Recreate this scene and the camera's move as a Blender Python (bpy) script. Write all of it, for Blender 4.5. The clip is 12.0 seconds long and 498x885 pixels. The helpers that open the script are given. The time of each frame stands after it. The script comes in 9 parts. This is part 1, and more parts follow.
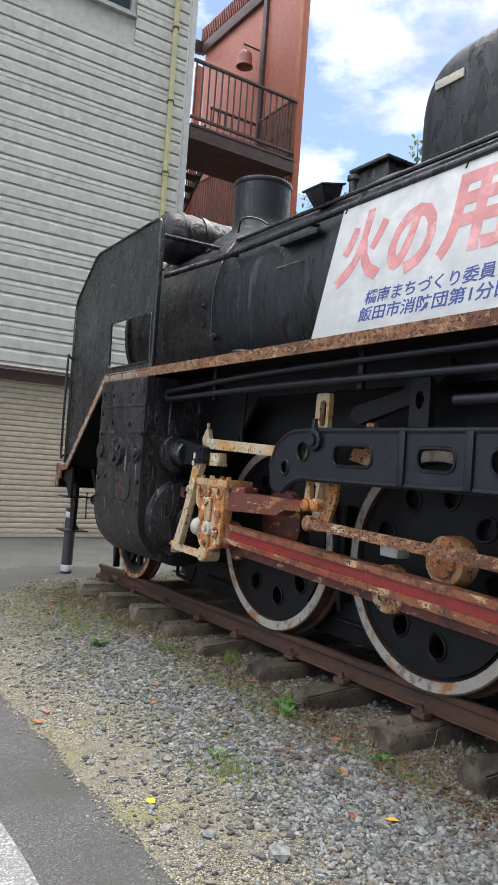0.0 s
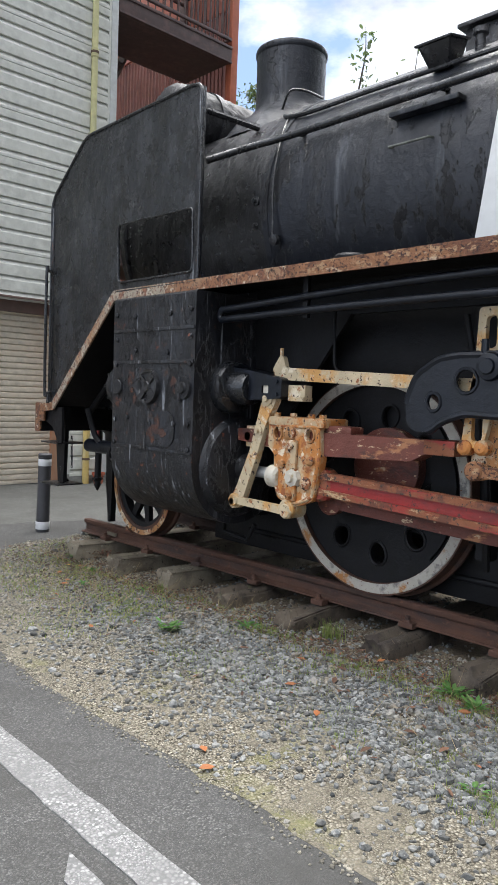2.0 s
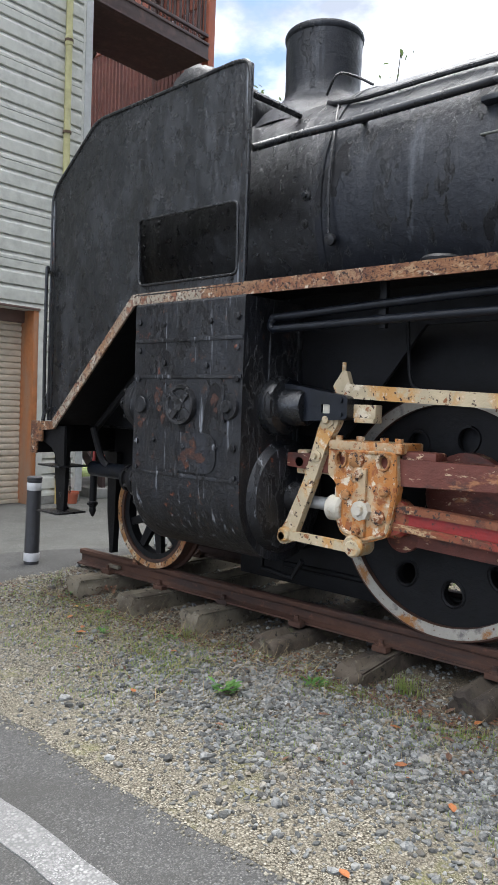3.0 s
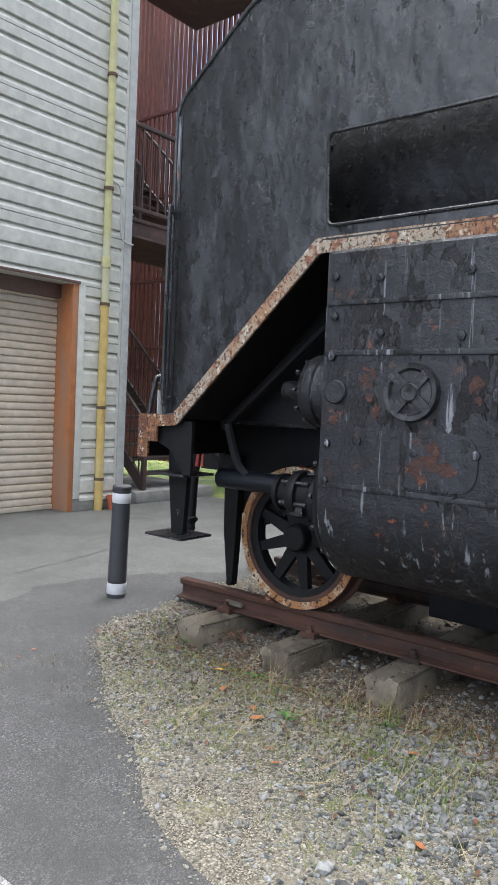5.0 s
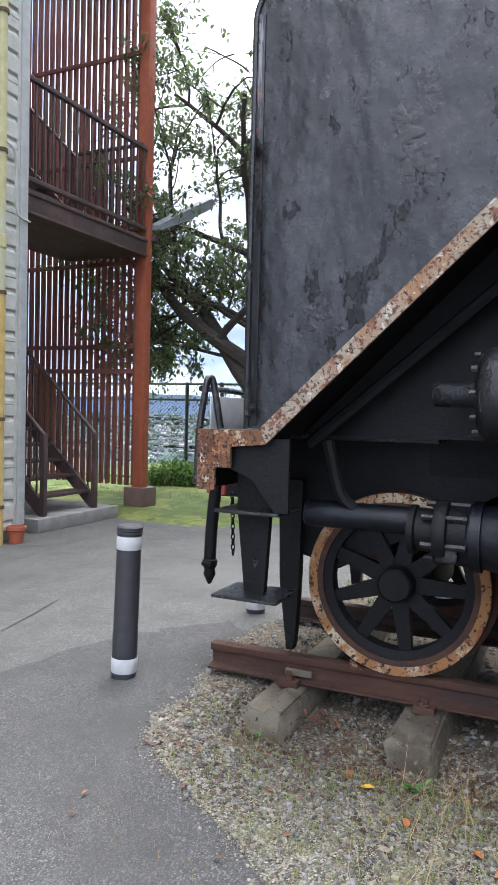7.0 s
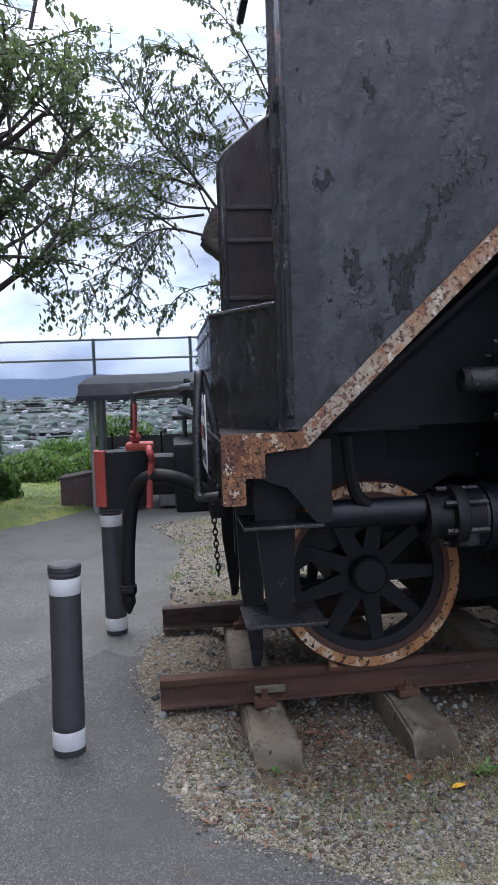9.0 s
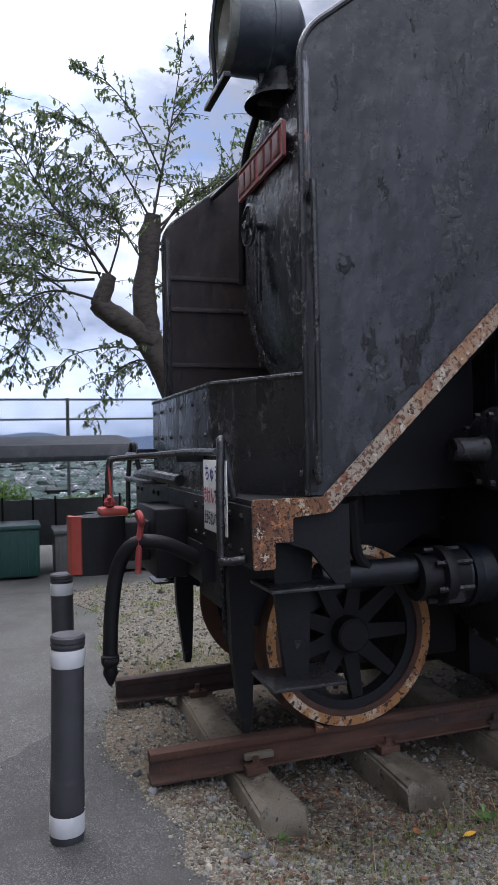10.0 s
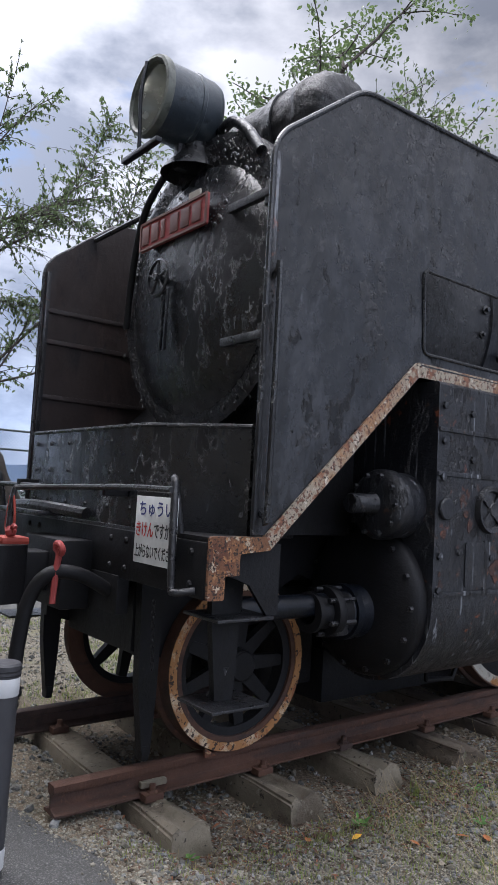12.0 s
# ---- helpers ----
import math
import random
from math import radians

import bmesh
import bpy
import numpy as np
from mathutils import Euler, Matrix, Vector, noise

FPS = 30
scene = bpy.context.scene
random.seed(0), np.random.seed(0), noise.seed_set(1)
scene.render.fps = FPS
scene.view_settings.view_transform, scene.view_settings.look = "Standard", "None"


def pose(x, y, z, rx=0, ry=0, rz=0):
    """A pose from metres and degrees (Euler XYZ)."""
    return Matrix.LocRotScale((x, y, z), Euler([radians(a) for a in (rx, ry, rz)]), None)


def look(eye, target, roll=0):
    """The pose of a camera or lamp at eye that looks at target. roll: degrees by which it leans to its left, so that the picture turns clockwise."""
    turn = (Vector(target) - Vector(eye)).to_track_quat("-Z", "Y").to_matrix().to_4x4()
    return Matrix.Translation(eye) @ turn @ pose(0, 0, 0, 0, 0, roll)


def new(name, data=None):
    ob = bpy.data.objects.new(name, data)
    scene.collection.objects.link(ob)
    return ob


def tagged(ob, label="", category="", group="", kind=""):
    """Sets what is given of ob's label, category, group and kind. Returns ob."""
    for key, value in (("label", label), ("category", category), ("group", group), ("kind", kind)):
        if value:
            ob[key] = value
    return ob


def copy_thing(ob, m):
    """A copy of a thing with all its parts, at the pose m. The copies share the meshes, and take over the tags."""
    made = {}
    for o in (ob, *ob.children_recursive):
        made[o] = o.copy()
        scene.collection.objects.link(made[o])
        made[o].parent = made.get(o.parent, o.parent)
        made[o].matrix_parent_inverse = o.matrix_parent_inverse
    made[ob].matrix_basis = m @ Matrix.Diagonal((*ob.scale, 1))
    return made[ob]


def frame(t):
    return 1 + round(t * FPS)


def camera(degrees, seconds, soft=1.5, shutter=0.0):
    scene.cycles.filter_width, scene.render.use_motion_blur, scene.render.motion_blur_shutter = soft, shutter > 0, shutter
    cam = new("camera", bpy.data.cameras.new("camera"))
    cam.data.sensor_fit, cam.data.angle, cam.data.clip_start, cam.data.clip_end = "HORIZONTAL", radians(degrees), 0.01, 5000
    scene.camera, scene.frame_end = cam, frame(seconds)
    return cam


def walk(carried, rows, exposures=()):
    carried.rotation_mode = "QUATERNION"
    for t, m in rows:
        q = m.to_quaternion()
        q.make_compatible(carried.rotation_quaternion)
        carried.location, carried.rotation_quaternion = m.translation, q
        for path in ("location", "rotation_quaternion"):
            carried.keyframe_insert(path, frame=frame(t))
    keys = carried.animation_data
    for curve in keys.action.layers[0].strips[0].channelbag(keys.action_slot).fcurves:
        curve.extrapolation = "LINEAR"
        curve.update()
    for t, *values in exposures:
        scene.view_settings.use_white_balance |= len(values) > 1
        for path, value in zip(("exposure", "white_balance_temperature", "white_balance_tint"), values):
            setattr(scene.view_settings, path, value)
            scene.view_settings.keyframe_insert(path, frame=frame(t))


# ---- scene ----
cam = camera(37.92, 12.0)
PATH = [
    (0, (-3.847, -6.987, 1.425), (-2.752, -5.315, 1.487), 4.0),
    (0.5, (-3.985, -6.544, 1.412), (-2.925, -4.849, 1.474), 1.4),
    (1, (-4.162, -6.125, 1.397), (-2.926, -4.552, 1.406), 5.7),
    (1.5, (-4.251, -5.689, 1.4), (-2.82, -4.295, 1.302), 5.6),
    (2, (-4.333, -5.242, 1.416), (-2.953, -3.8, 1.291), 2.1),
    (2.5, (-4.4, -4.798, 1.422), (-2.866, -3.519, 1.315), 3.1),
    (3, (-4.375, -4.327, 1.461), (-2.88, -3.003, 1.365), 2.1),
    (3.2, (-4.394, -4.164, 1.442), (-2.911, -2.824, 1.367), 1.2),
    (4.8, (-4.213, -2.689, 1.384), (-2.65, -1.446, 1.274), 3.0),
    (5, (-4.143, -2.49, 1.391), (-2.597, -1.226, 1.281), 2.6),
    (5.5, (-4.09, -2.03, 1.382), (-2.537, -0.774, 1.277), 1.6),
    (6, (-4.007, -1.604, 1.367), (-2.408, -0.403, 1.312), 0.2),
    (6.5, (-3.939, -1.156, 1.36), (-2.234, -0.111, 1.3), 0.4),
    (6.7, (-3.939, -0.995, 1.365), (-2.182, -0.041, 1.298), 0.6),
    (8.3, (-3.74, 0.256, 1.423), (-1.79, 0.675, 1.281), 0.4),
    (8.5, (-3.717, 0.444, 1.45), (-1.742, 0.729, 1.31), -2.3),
    (9, (-3.776, 0.865, 1.471), (-1.793, 0.654, 1.314), -2.0),
    (9.5, (-3.758, 1.158, 1.469), (-1.806, 0.725, 1.428), -1.2),
    (10, (-3.727, 1.511, 1.498), (-1.827, 0.888, 1.506), -1.2),
    (10.5, (-3.712, 1.823, 1.503), (-1.931, 0.914, 1.545), 1.8),
    (11, (-3.615, 2.017, 1.489), (-1.913, 0.975, 1.624), 3.4),
    (11.5, (-3.604, 2.239, 1.49), (-2.034, 1.008, 1.631), 3.3),
    (12, (-3.617, 2.341, 1.479), (-2.037, 1.123, 1.619), 3.3),
]
EXPOSURES = [(0, 1.51, 6450, 11), (3.2, 1.57, 6300, 11), (4.8, 1.82, 6200, 12), (6.7, 1.95, 6100, 14), (8.5, 1.52, 5900, 17), (10, 1.06, 5950, 18), (12, 1.26, 6050, 16)]
walk(cam, [(t, look(eye, target, roll)) for t, eye, target, roll in PATH], EXPOSURES)

# ---- light ----
SUN_EL, SUN_AZ = 72.0, 64.0          # the sun stands high behind thin cloud, on the engine's far side
world = bpy.data.worlds.new("sky")
scene.world = world
world.use_nodes = True
wn, wl = world.node_tree.nodes, world.node_tree.links
wn.clear()


def w_node(kind, **values):
    n = wn.new(kind)
    for k, v in values.items():
        n.inputs[k].default_value = v
    return n


w_out, w_bg, w_tc = w_node("ShaderNodeOutputWorld"), w_node("ShaderNodeBackground", Strength=1.0), w_node("ShaderNodeTexCoord")
w_sky = wn.new("ShaderNodeTexSky")
w_sky.sky_type, w_sky.sun_disc = "NISHITA", False
w_sky.sun_elevation, w_sky.sun_rotation = radians(SUN_EL), radians(SUN_AZ)
w_map = w_node("ShaderNodeMapping", Scale=(1.0, 1.0, 2.0), Location=(0.35, 1.1, 0.2))
w_n1 = w_node("ShaderNodeTexNoise", Scale=4.2, Detail=9.0, Roughness=0.60)
w_n2 = w_node("ShaderNodeTexNoise", Scale=3.4, Detail=8.0, Roughness=0.55)
wl.new(w_tc.outputs["Generated"], w_map.inputs["Vector"])
for n in (w_n1, w_n2):
    wl.new(w_map.outputs["Vector"], n.inputs["Vector"])
# overcast brightness: greyer and bluer at the horizon, brightest overhead
w_sep = w_node("ShaderNodeSeparateXYZ")
wl.new(w_tc.outputs["Generated"], w_sep.inputs["Vector"])
w_el = w_node("ShaderNodeValToRGB")
wl.new(w_sep.outputs["Z"], w_el.inputs["Fac"])
er = w_el.color_ramp
er.elements[0].position, er.elements[0].color = 0.0, (0.37, 0.43, 0.53, 1)
er.elements[1].position, er.elements[1].color = 1.0, (1.25, 1.25, 1.26, 1)
for at_, c in ((0.07, (0.34, 0.40, 0.50)), (0.15, (0.29, 0.33, 0.395)), (0.32, (0.41, 0.428, 0.462)), (0.58, (0.52, 0.525, 0.54)), (0.80, (1.0, 1.0, 1.0))):
    er.elements.new(at_).color = (*c, 1)
w_r2 = w_node("ShaderNodeValToRGB")
w_r2.color_ramp.elements[0].position, w_r2.color_ramp.elements[1].position = 0.40, 0.58
w_r2.color_ramp.elements[0].color, w_r2.color_ramp.elements[1].color = (0.48, 0.52, 0.585, 1), (1.25, 1.25, 1.24, 1)
wl.new(w_n2.outputs["Fac"], w_r2.inputs["Fac"])
w_cloud = w_node("ShaderNodeVectorMath")
w_cloud.operation = "MULTIPLY"
wl.new(w_el.outputs["Color"], w_cloud.inputs[0])
wl.new(w_r2.outputs["Color"], w_cloud.inputs[1])
# brighter on the sun's side, greyer behind the engine
w_sidex = w_node("ShaderNodeMapRange")
w_sidex.inputs["From Min"].default_value, w_sidex.inputs["From Max"].default_value = 0.55, 0.95
w_sidex.inputs["To Min"].default_value, w_sidex.inputs["To Max"].default_value = 1.0, 1.14
wl.new(w_sep.outputs["X"], w_sidex.inputs["Value"])
w_sidey = w_node("ShaderNodeMapRange")
w_sidey.inputs["From Min"].default_value, w_sidey.inputs["From Max"].default_value = -0.75, -0.15
w_sidey.inputs["To Min"].default_value, w_sidey.inputs["To Max"].default_value = 0.36, 1.0
wl.new(w_sep.outputs["Y"], w_sidey.inputs["Value"])
w_side0 = w_node("ShaderNodeMath")
w_side0.operation = "MULTIPLY"
wl.new(w_sidex.outputs["Result"], w_side0.inputs[0])
wl.new(w_sidey.outputs["Result"], w_side0.inputs[1])
# unseen sky on the open side, brightened to fill the engine's near side
w_fill = w_node("ShaderNodeMapRange")
w_fill.inputs["From Min"].default_value, w_fill.inputs["From Max"].default_value = 0.15, -0.75
w_fill.inputs["To Min"].default_value, w_fill.inputs["To Max"].default_value = 1.0, 1.75
w_fill.interpolation_type = "SMOOTHSTEP"
wl.new(w_sep.outputs["X"], w_fill.inputs["Value"])
w_side = w_node("ShaderNodeMath")
w_side.operation = "MULTIPLY"
wl.new(w_side0.outputs[0], w_side.inputs[0])
wl.new(w_fill.outputs["Result"], w_side.inputs[1])
# the veiled sun brightens the cloud round it
w_halo = w_node("ShaderNodeVectorMath")
w_halo.operation = "DOT_PRODUCT"
w_halo.inputs[1].default_value = Vector((0.84, 0.12, 0.58)).normalized()
wl.new(w_tc.outputs["Generated"], w_halo.inputs[0])
w_glow = w_node("ShaderNodeMapRange")
w_glow.inputs["From Min"].default_value, w_glow.inputs["From Max"].default_value = 0.928, 1.0
w_glow.inputs["To Min"].default_value, w_glow.inputs["To Max"].default_value = 1.0, 2.7
w_glow.interpolation_type = "SMOOTHSTEP"
wl.new(w_halo.outputs["Value"], w_glow.inputs["Value"])
w_side2 = w_node("ShaderNodeMath")
w_side2.operation = "MULTIPLY"
wl.new(w_side.outputs[0], w_side2.inputs[0])
wl.new(w_glow.outputs["Result"], w_side2.inputs[1])
w_cloud2 = w_node("ShaderNodeVectorMath")
w_cloud2.operation = "SCALE"
wl.new(w_cloud.outputs["Vector"], w_cloud2.inputs[0])
wl.new(w_side2.outputs[0], w_cloud2.inputs["Scale"])
# the cloud is broken in one part of the sky
w_dot = w_node("ShaderNodeVectorMath")
w_dot.operation = "DOT_PRODUCT"
w_dot.inputs[1].default_value = Vector((0.50, 0.69, 0.53)).normalized()
wl.new(w_tc.outputs["Generated"], w_dot.inputs[0])
w_thin = w_node("ShaderNodeMapRange")
w_thin.inputs["From Min"].default_value, w_thin.inputs["From Max"].default_value = 0.93, 1.0
w_thin.inputs["To Min"].default_value, w_thin.inputs["To Max"].default_value = 0.10, -0.07
w_thin.interpolation_type = "SMOOTHSTEP"
wl.new(w_dot.outputs["Value"], w_thin.inputs["Value"])
w_add = w_node("ShaderNodeMath")
w_add.operation = "ADD"
wl.new(w_n1.outputs["Fac"], w_add.inputs[0])
wl.new(w_thin.outputs["Result"], w_add.inputs[1])
w_r1 = w_node("ShaderNodeValToRGB")
w_r1.color_ramp.elements[0].position, w_r1.color_ramp.elements[1].position = 0.38, 0.52
wl.new(w_add.outputs[0], w_r1.inputs["Fac"])
w_blue = wn.new("ShaderNodeVectorMath")
w_blue.operation = "SCALE"
w_blue.inputs["Scale"].default_value = 0.075
w_mix = wn.new("ShaderNodeMix")
w_mix.data_type = "RGBA"
wl.new(w_sky.outputs["Color"], w_blue.inputs[0])
wl.new(w_r1.outputs["Color"], w_mix.inputs["Factor"])
wl.new(w_blue.outputs["Vector"], w_mix.inputs["A"])
wl.new(w_cloud2.outputs["Vector"], w_mix.inputs["B"])
wl.new(w_mix.outputs["Result"], w_bg.inputs["Color"])
wl.new(w_bg.outputs["Background"], w_out.inputs["Surface"])

sun = new("sun", bpy.data.lights.new("sun", "SUN"))
sun.data.energy, sun.data.angle, sun.data.color = 1.45, radians(34), (1.0, 0.97, 0.92)
sun_way = Vector((math.sin(radians(SUN_AZ)) * math.cos(radians(SUN_EL)), math.cos(radians(SUN_AZ)) * math.cos(radians(SUN_EL)), math.sin(radians(SUN_EL))))
sun.matrix_world = look(sun_way * 50, (0, 0, 0))


# ---- materials ----
def material(name, base, layers=(), rough=0.5, rough_var=0.12, metal=0.0, bump=0.2, bump_scale=60.0, vary=0.0, spec=0.5, stretch=(1, 1, 1), flake=None, wave=0.0):
    """Painted or natural surface: base colour, then layers of (colour, scale, low, high[, stretch]) laid over it by noise; fine bump;
    flake: (scale, level, colour, edge colour, roughness) of a coat that has come off in patches; wave: dents in the sheet."""
    m = bpy.data.materials.new(name)
    m.use_nodes = True
    nt = m.node_tree
    N, L = nt.nodes, nt.links
    bsdf = N["Principled BSDF"]
    tc, info = N.new("ShaderNodeTexCoord"), N.new("ShaderNodeObjectInfo")
    shift = N.new("ShaderNodeVectorMath")
    shift.operation = "MULTIPLY_ADD"
    shift.inputs[1].default_value = (1, 1, 1)
    rnd = N.new("ShaderNodeVectorMath")
    rnd.operation = "SCALE"
    rnd.inputs[0].default_value = (13.7, 7.9, 5.3)
    L.new(info.outputs["Random"], rnd.inputs["Scale"])
    L.new(tc.outputs["Object"], shift.inputs[0])
    L.new(rnd.outputs["Vector"], shift.inputs[2])

    def noise_of(scale, st=(1, 1, 1), detail=6.0, rgh=0.6):
        mp = N.new("ShaderNodeMapping")
        mp.inputs["Scale"].default_value = st
        L.new(shift.outputs["Vector"], mp.inputs["Vector"])
        n = N.new("ShaderNodeTexNoise")
        n.inputs["Scale"].default_value, n.inputs["Detail"].default_value, n.inputs["Roughness"].default_value = scale, detail, rgh
        L.new(mp.outputs["Vector"], n.inputs["Vector"])
        return n.outputs["Fac"]

    def ramp(sock, lo, hi):
        r = N.new("ShaderNodeMapRange")
        r.inputs["From Min"].default_value, r.inputs["From Max"].default_value = lo, hi
        L.new(sock, r.inputs["Value"])
        return r.outputs["Result"]

    def mix(fac, a, b):
        x = N.new("ShaderNodeMix")
        x.data_type = "RGBA"
        L.new(fac, x.inputs["Factor"])
        for sock, key in ((a, "A"), (b, "B")):
            if isinstance(sock, tuple):
                x.inputs[key].default_value = (*sock, 1)
            else:
                L.new(sock, x.inputs[key])
        return x.outputs["Result"]

    dark = tuple(c * 0.72 for c in base)
    col = mix(ramp(noise_of(9.0, stretch), 0.3, 0.7), dark, base)
    for layer in layers:
        colour, scale, lo, hi = layer[:4]
        st = layer[4] if len(layer) > 4 else stretch
        col = mix(ramp(noise_of(scale, st, 8.0, 0.65), lo, hi), col, colour)
    if vary:
        hsv = N.new("ShaderNodeHueSaturation")
        L.new(col, hsv.inputs["Color"])
        mr = N.new("ShaderNodeMapRange")
        mr.inputs["To Min"].default_value, mr.inputs["To Max"].default_value = 1 - vary, 1 + vary
        geo = N.new("ShaderNodeNewGeometry")
        add = N.new("ShaderNodeMath")
        add.operation = "ADD"
        frac = N.new("ShaderNodeMath")
        frac.operation = "FRACT"
        L.new(info.outputs["Random"], add.inputs[0])
        L.new(geo.outputs["Random Per Island"], add.inputs[1])
        L.new(add.outputs[0], frac.inputs[0])
        L.new(frac.outputs[0], mr.inputs["Value"])
        L.new(mr.outputs["Result"], hsv.inputs["Value"])
        col = hsv.outputs["Color"]
    mask = None
    if flake:
        sc, lv, fc, ec, fr = flake
        n0 = noise_of(sc, (1, 1, 0.5), 10.0, 0.68)
        where = ramp(noise_of(1.3, (1, 1, 0.7), 4.0, 0.5), 0.36, 0.54)
        prod = N.new("ShaderNodeMath")
        prod.operation = "MULTIPLY"
        L.new(ramp(n0, lv, lv + 0.02), prod.inputs[0])
        L.new(where, prod.inputs[1])
        rim = N.new("ShaderNodeMath")
        rim.operation = "MULTIPLY"
        L.new(ramp(n0, lv - 0.022, lv), rim.inputs[0])
        L.new(where, rim.inputs[1])
        mask = prod.outputs[0]
        col = mix(mask, mix(rim.outputs[0], col, ec), fc)
    L.new(col, bsdf.inputs["Base Color"])
    rr = N.new("ShaderNodeMapRange")
    rr.inputs["To Min"].default_value, rr.inputs["To Max"].default_value = max(0.02, rough - rough_var), min(1, rough + rough_var)
    L.new(noise_of(14.0, stretch), rr.inputs["Value"])
    if flake:
        rm = N.new("ShaderNodeMix")
        L.new(mask, rm.inputs["Factor"])
        L.new(rr.outputs["Result"], rm.inputs["A"])
        rm.inputs["B"].default_value = fr
        L.new(rm.outputs["Result"], bsdf.inputs["Roughness"])
    else:
        L.new(rr.outputs["Result"], bsdf.inputs["Roughness"])
    bsdf.inputs["Metallic"].default_value = metal
    bsdf.inputs["Specular IOR Level"].default_value = spec
    if flake:
        sp = N.new("ShaderNodeMapRange")
        sp.inputs["To Min"].default_value, sp.inputs["To Max"].default_value = spec, spec * 0.62
        L.new(mask, sp.inputs["Value"])
        L.new(sp.outputs["Result"], bsdf.inputs["Specular IOR Level"])
    if bump:
        b = N.new("ShaderNodeBump")
        b.inputs["Strength"].default_value, b.inputs["Distance"].default_value = bump, 0.01
        L.new(noise_of(bump_scale, (1, 1, 1), 8.0, 0.7), b.inputs["Height"])
        top = b
        for on, height, dist, power in ((flake, mask, 0.010, 0.9), (wave, noise_of(4.5, (1, 1, 0.6), 3.0, 0.5) if wave else None, 0.05, wave)):
            if on:
                b2 = N.new("ShaderNodeBump")
                b2.inputs["Strength"].default_value, b2.inputs["Distance"].default_value = power, dist
                L.new(height, b2.inputs["Height"])
                L.new(top.outputs["Normal"], b2.inputs["Normal"])
                top = b2
        L.new(top.outputs["Normal"], bsdf.inputs["Normal"])
    return m


def pebbled(name, tones, fine, broad, gap, moss=None, rough=0.92, bump=0.8, soil=None):
    """Ground of small stones: cells of the two sizes take their tone at random between the tones, with dark gaps; moss: (colour, low, high);
    soil: (colour, half width, fade) of bare earth along the y axis."""
    m = material(name, tones[1], rough=rough, bump=0, spec=0.25)
    N, L = m.node_tree.nodes, m.node_tree.links
    bsdf = N["Principled BSDF"]
    tc = N.new("ShaderNodeTexCoord")
    cols, dists = [], []
    for scale in (fine, broad):
        v = N.new("ShaderNodeTexVoronoi")
        v.inputs["Scale"].default_value = scale
        L.new(tc.outputs["Object"], v.inputs["Vector"])
        sep = N.new("ShaderNodeSeparateColor")
        L.new(v.outputs["Color"], sep.inputs["Color"])
        r = N.new("ShaderNodeValToRGB")
        r.color_ramp.elements[0].color, r.color_ramp.elements[1].color = (*tones[0], 1), (*tones[2], 1)
        r.color_ramp.elements.new(0.55).color = (*tones[1], 1)
        L.new(sep.outputs["Red"], r.inputs["Fac"])
        g = N.new("ShaderNodeMapRange")
        g.inputs["From Min"].default_value, g.inputs["From Max"].default_value = 0.30, 0.75
        L.new(v.outputs["Distance"], g.inputs["Value"])
        x = N.new("ShaderNodeMix")
        x.data_type = "RGBA"
        x.inputs["B"].default_value = (*gap, 1)
        L.new(g.outputs["Result"], x.inputs["Factor"])
        L.new(r.outputs["Color"], x.inputs["A"])
        cols.append(x.outputs["Result"])
        dists.append(v.outputs["Distance"])

    def soft_noise(scale, lo, hi, detail=6.0):
        n = N.new("ShaderNodeTexNoise")
        n.inputs["Scale"].default_value, n.inputs["Detail"].default_value, n.inputs["Roughness"].default_value = scale, detail, 0.65
        L.new(tc.outputs["Object"], n.inputs["Vector"])
        r = N.new("ShaderNodeMapRange")
        r.inputs["From Min"].default_value, r.inputs["From Max"].default_value = lo, hi
        L.new(n.outputs["Fac"], r.inputs["Value"])
        return r.outputs["Result"]

    def blend(fac, a, b):
        x = N.new("ShaderNodeMix")
        x.data_type = "RGBA"
        L.new(fac, x.inputs["Factor"])
        for sock, key in ((a, "A"), (b, "B")):
            if isinstance(sock, tuple):
                x.inputs[key].default_value = (*sock, 1)
            else:
                L.new(sock, x.inputs[key])
        return x.outputs["Result"]

    pick = soft_noise(7.0, 0.45, 0.55)
    col = blend(pick, cols[0], cols[1])
    col = blend(soft_noise(1.7, 0.45, 0.70), col, tuple(0.62 * c for c in tones[1]))
    if moss:
        col = blend(soft_noise(2.6, moss[1], moss[2], 9.0), col, moss[0])
    if soil:
        sx = N.new("ShaderNodeSeparateXYZ")
        L.new(tc.outputs["Object"], sx.inputs["Vector"])
        ab, su = N.new("ShaderNodeMath"), N.new("ShaderNodeMath")
        ab.operation, su.operation = "ABSOLUTE", "MULTIPLY_ADD"
        L.new(sx.outputs["X"], ab.inputs[0])
        L.new(soft_noise(2.3, 0.2, 0.8), su.inputs[0])
        su.inputs[1].default_value = 0.8
        L.new(ab.outputs[0], su.inputs[2])
        mr = N.new("ShaderNodeMapRange")
        mr.inputs["From Min"].default_value, mr.inputs["From Max"].default_value = soil[1] + soil[2] + 0.4, soil[1] + 0.4
        mr.inputs["To Max"].default_value = 0.85
        L.new(su.outputs[0], mr.inputs["Value"])
        col = blend(mr.outputs["Result"], col, blend(soft_noise(60.0, 0.40, 0.62), tuple(0.6 * c for c in soil[0]), tuple(1.35 * c for c in soil[0])))
    L.new(col, bsdf.inputs["Base Color"])
    b = N.new("ShaderNodeBump")
    b.inputs["Strength"].default_value, b.inputs["Distance"].default_value = bump, 0.006
    b.invert = True
    hm = N.new("ShaderNodeMix")
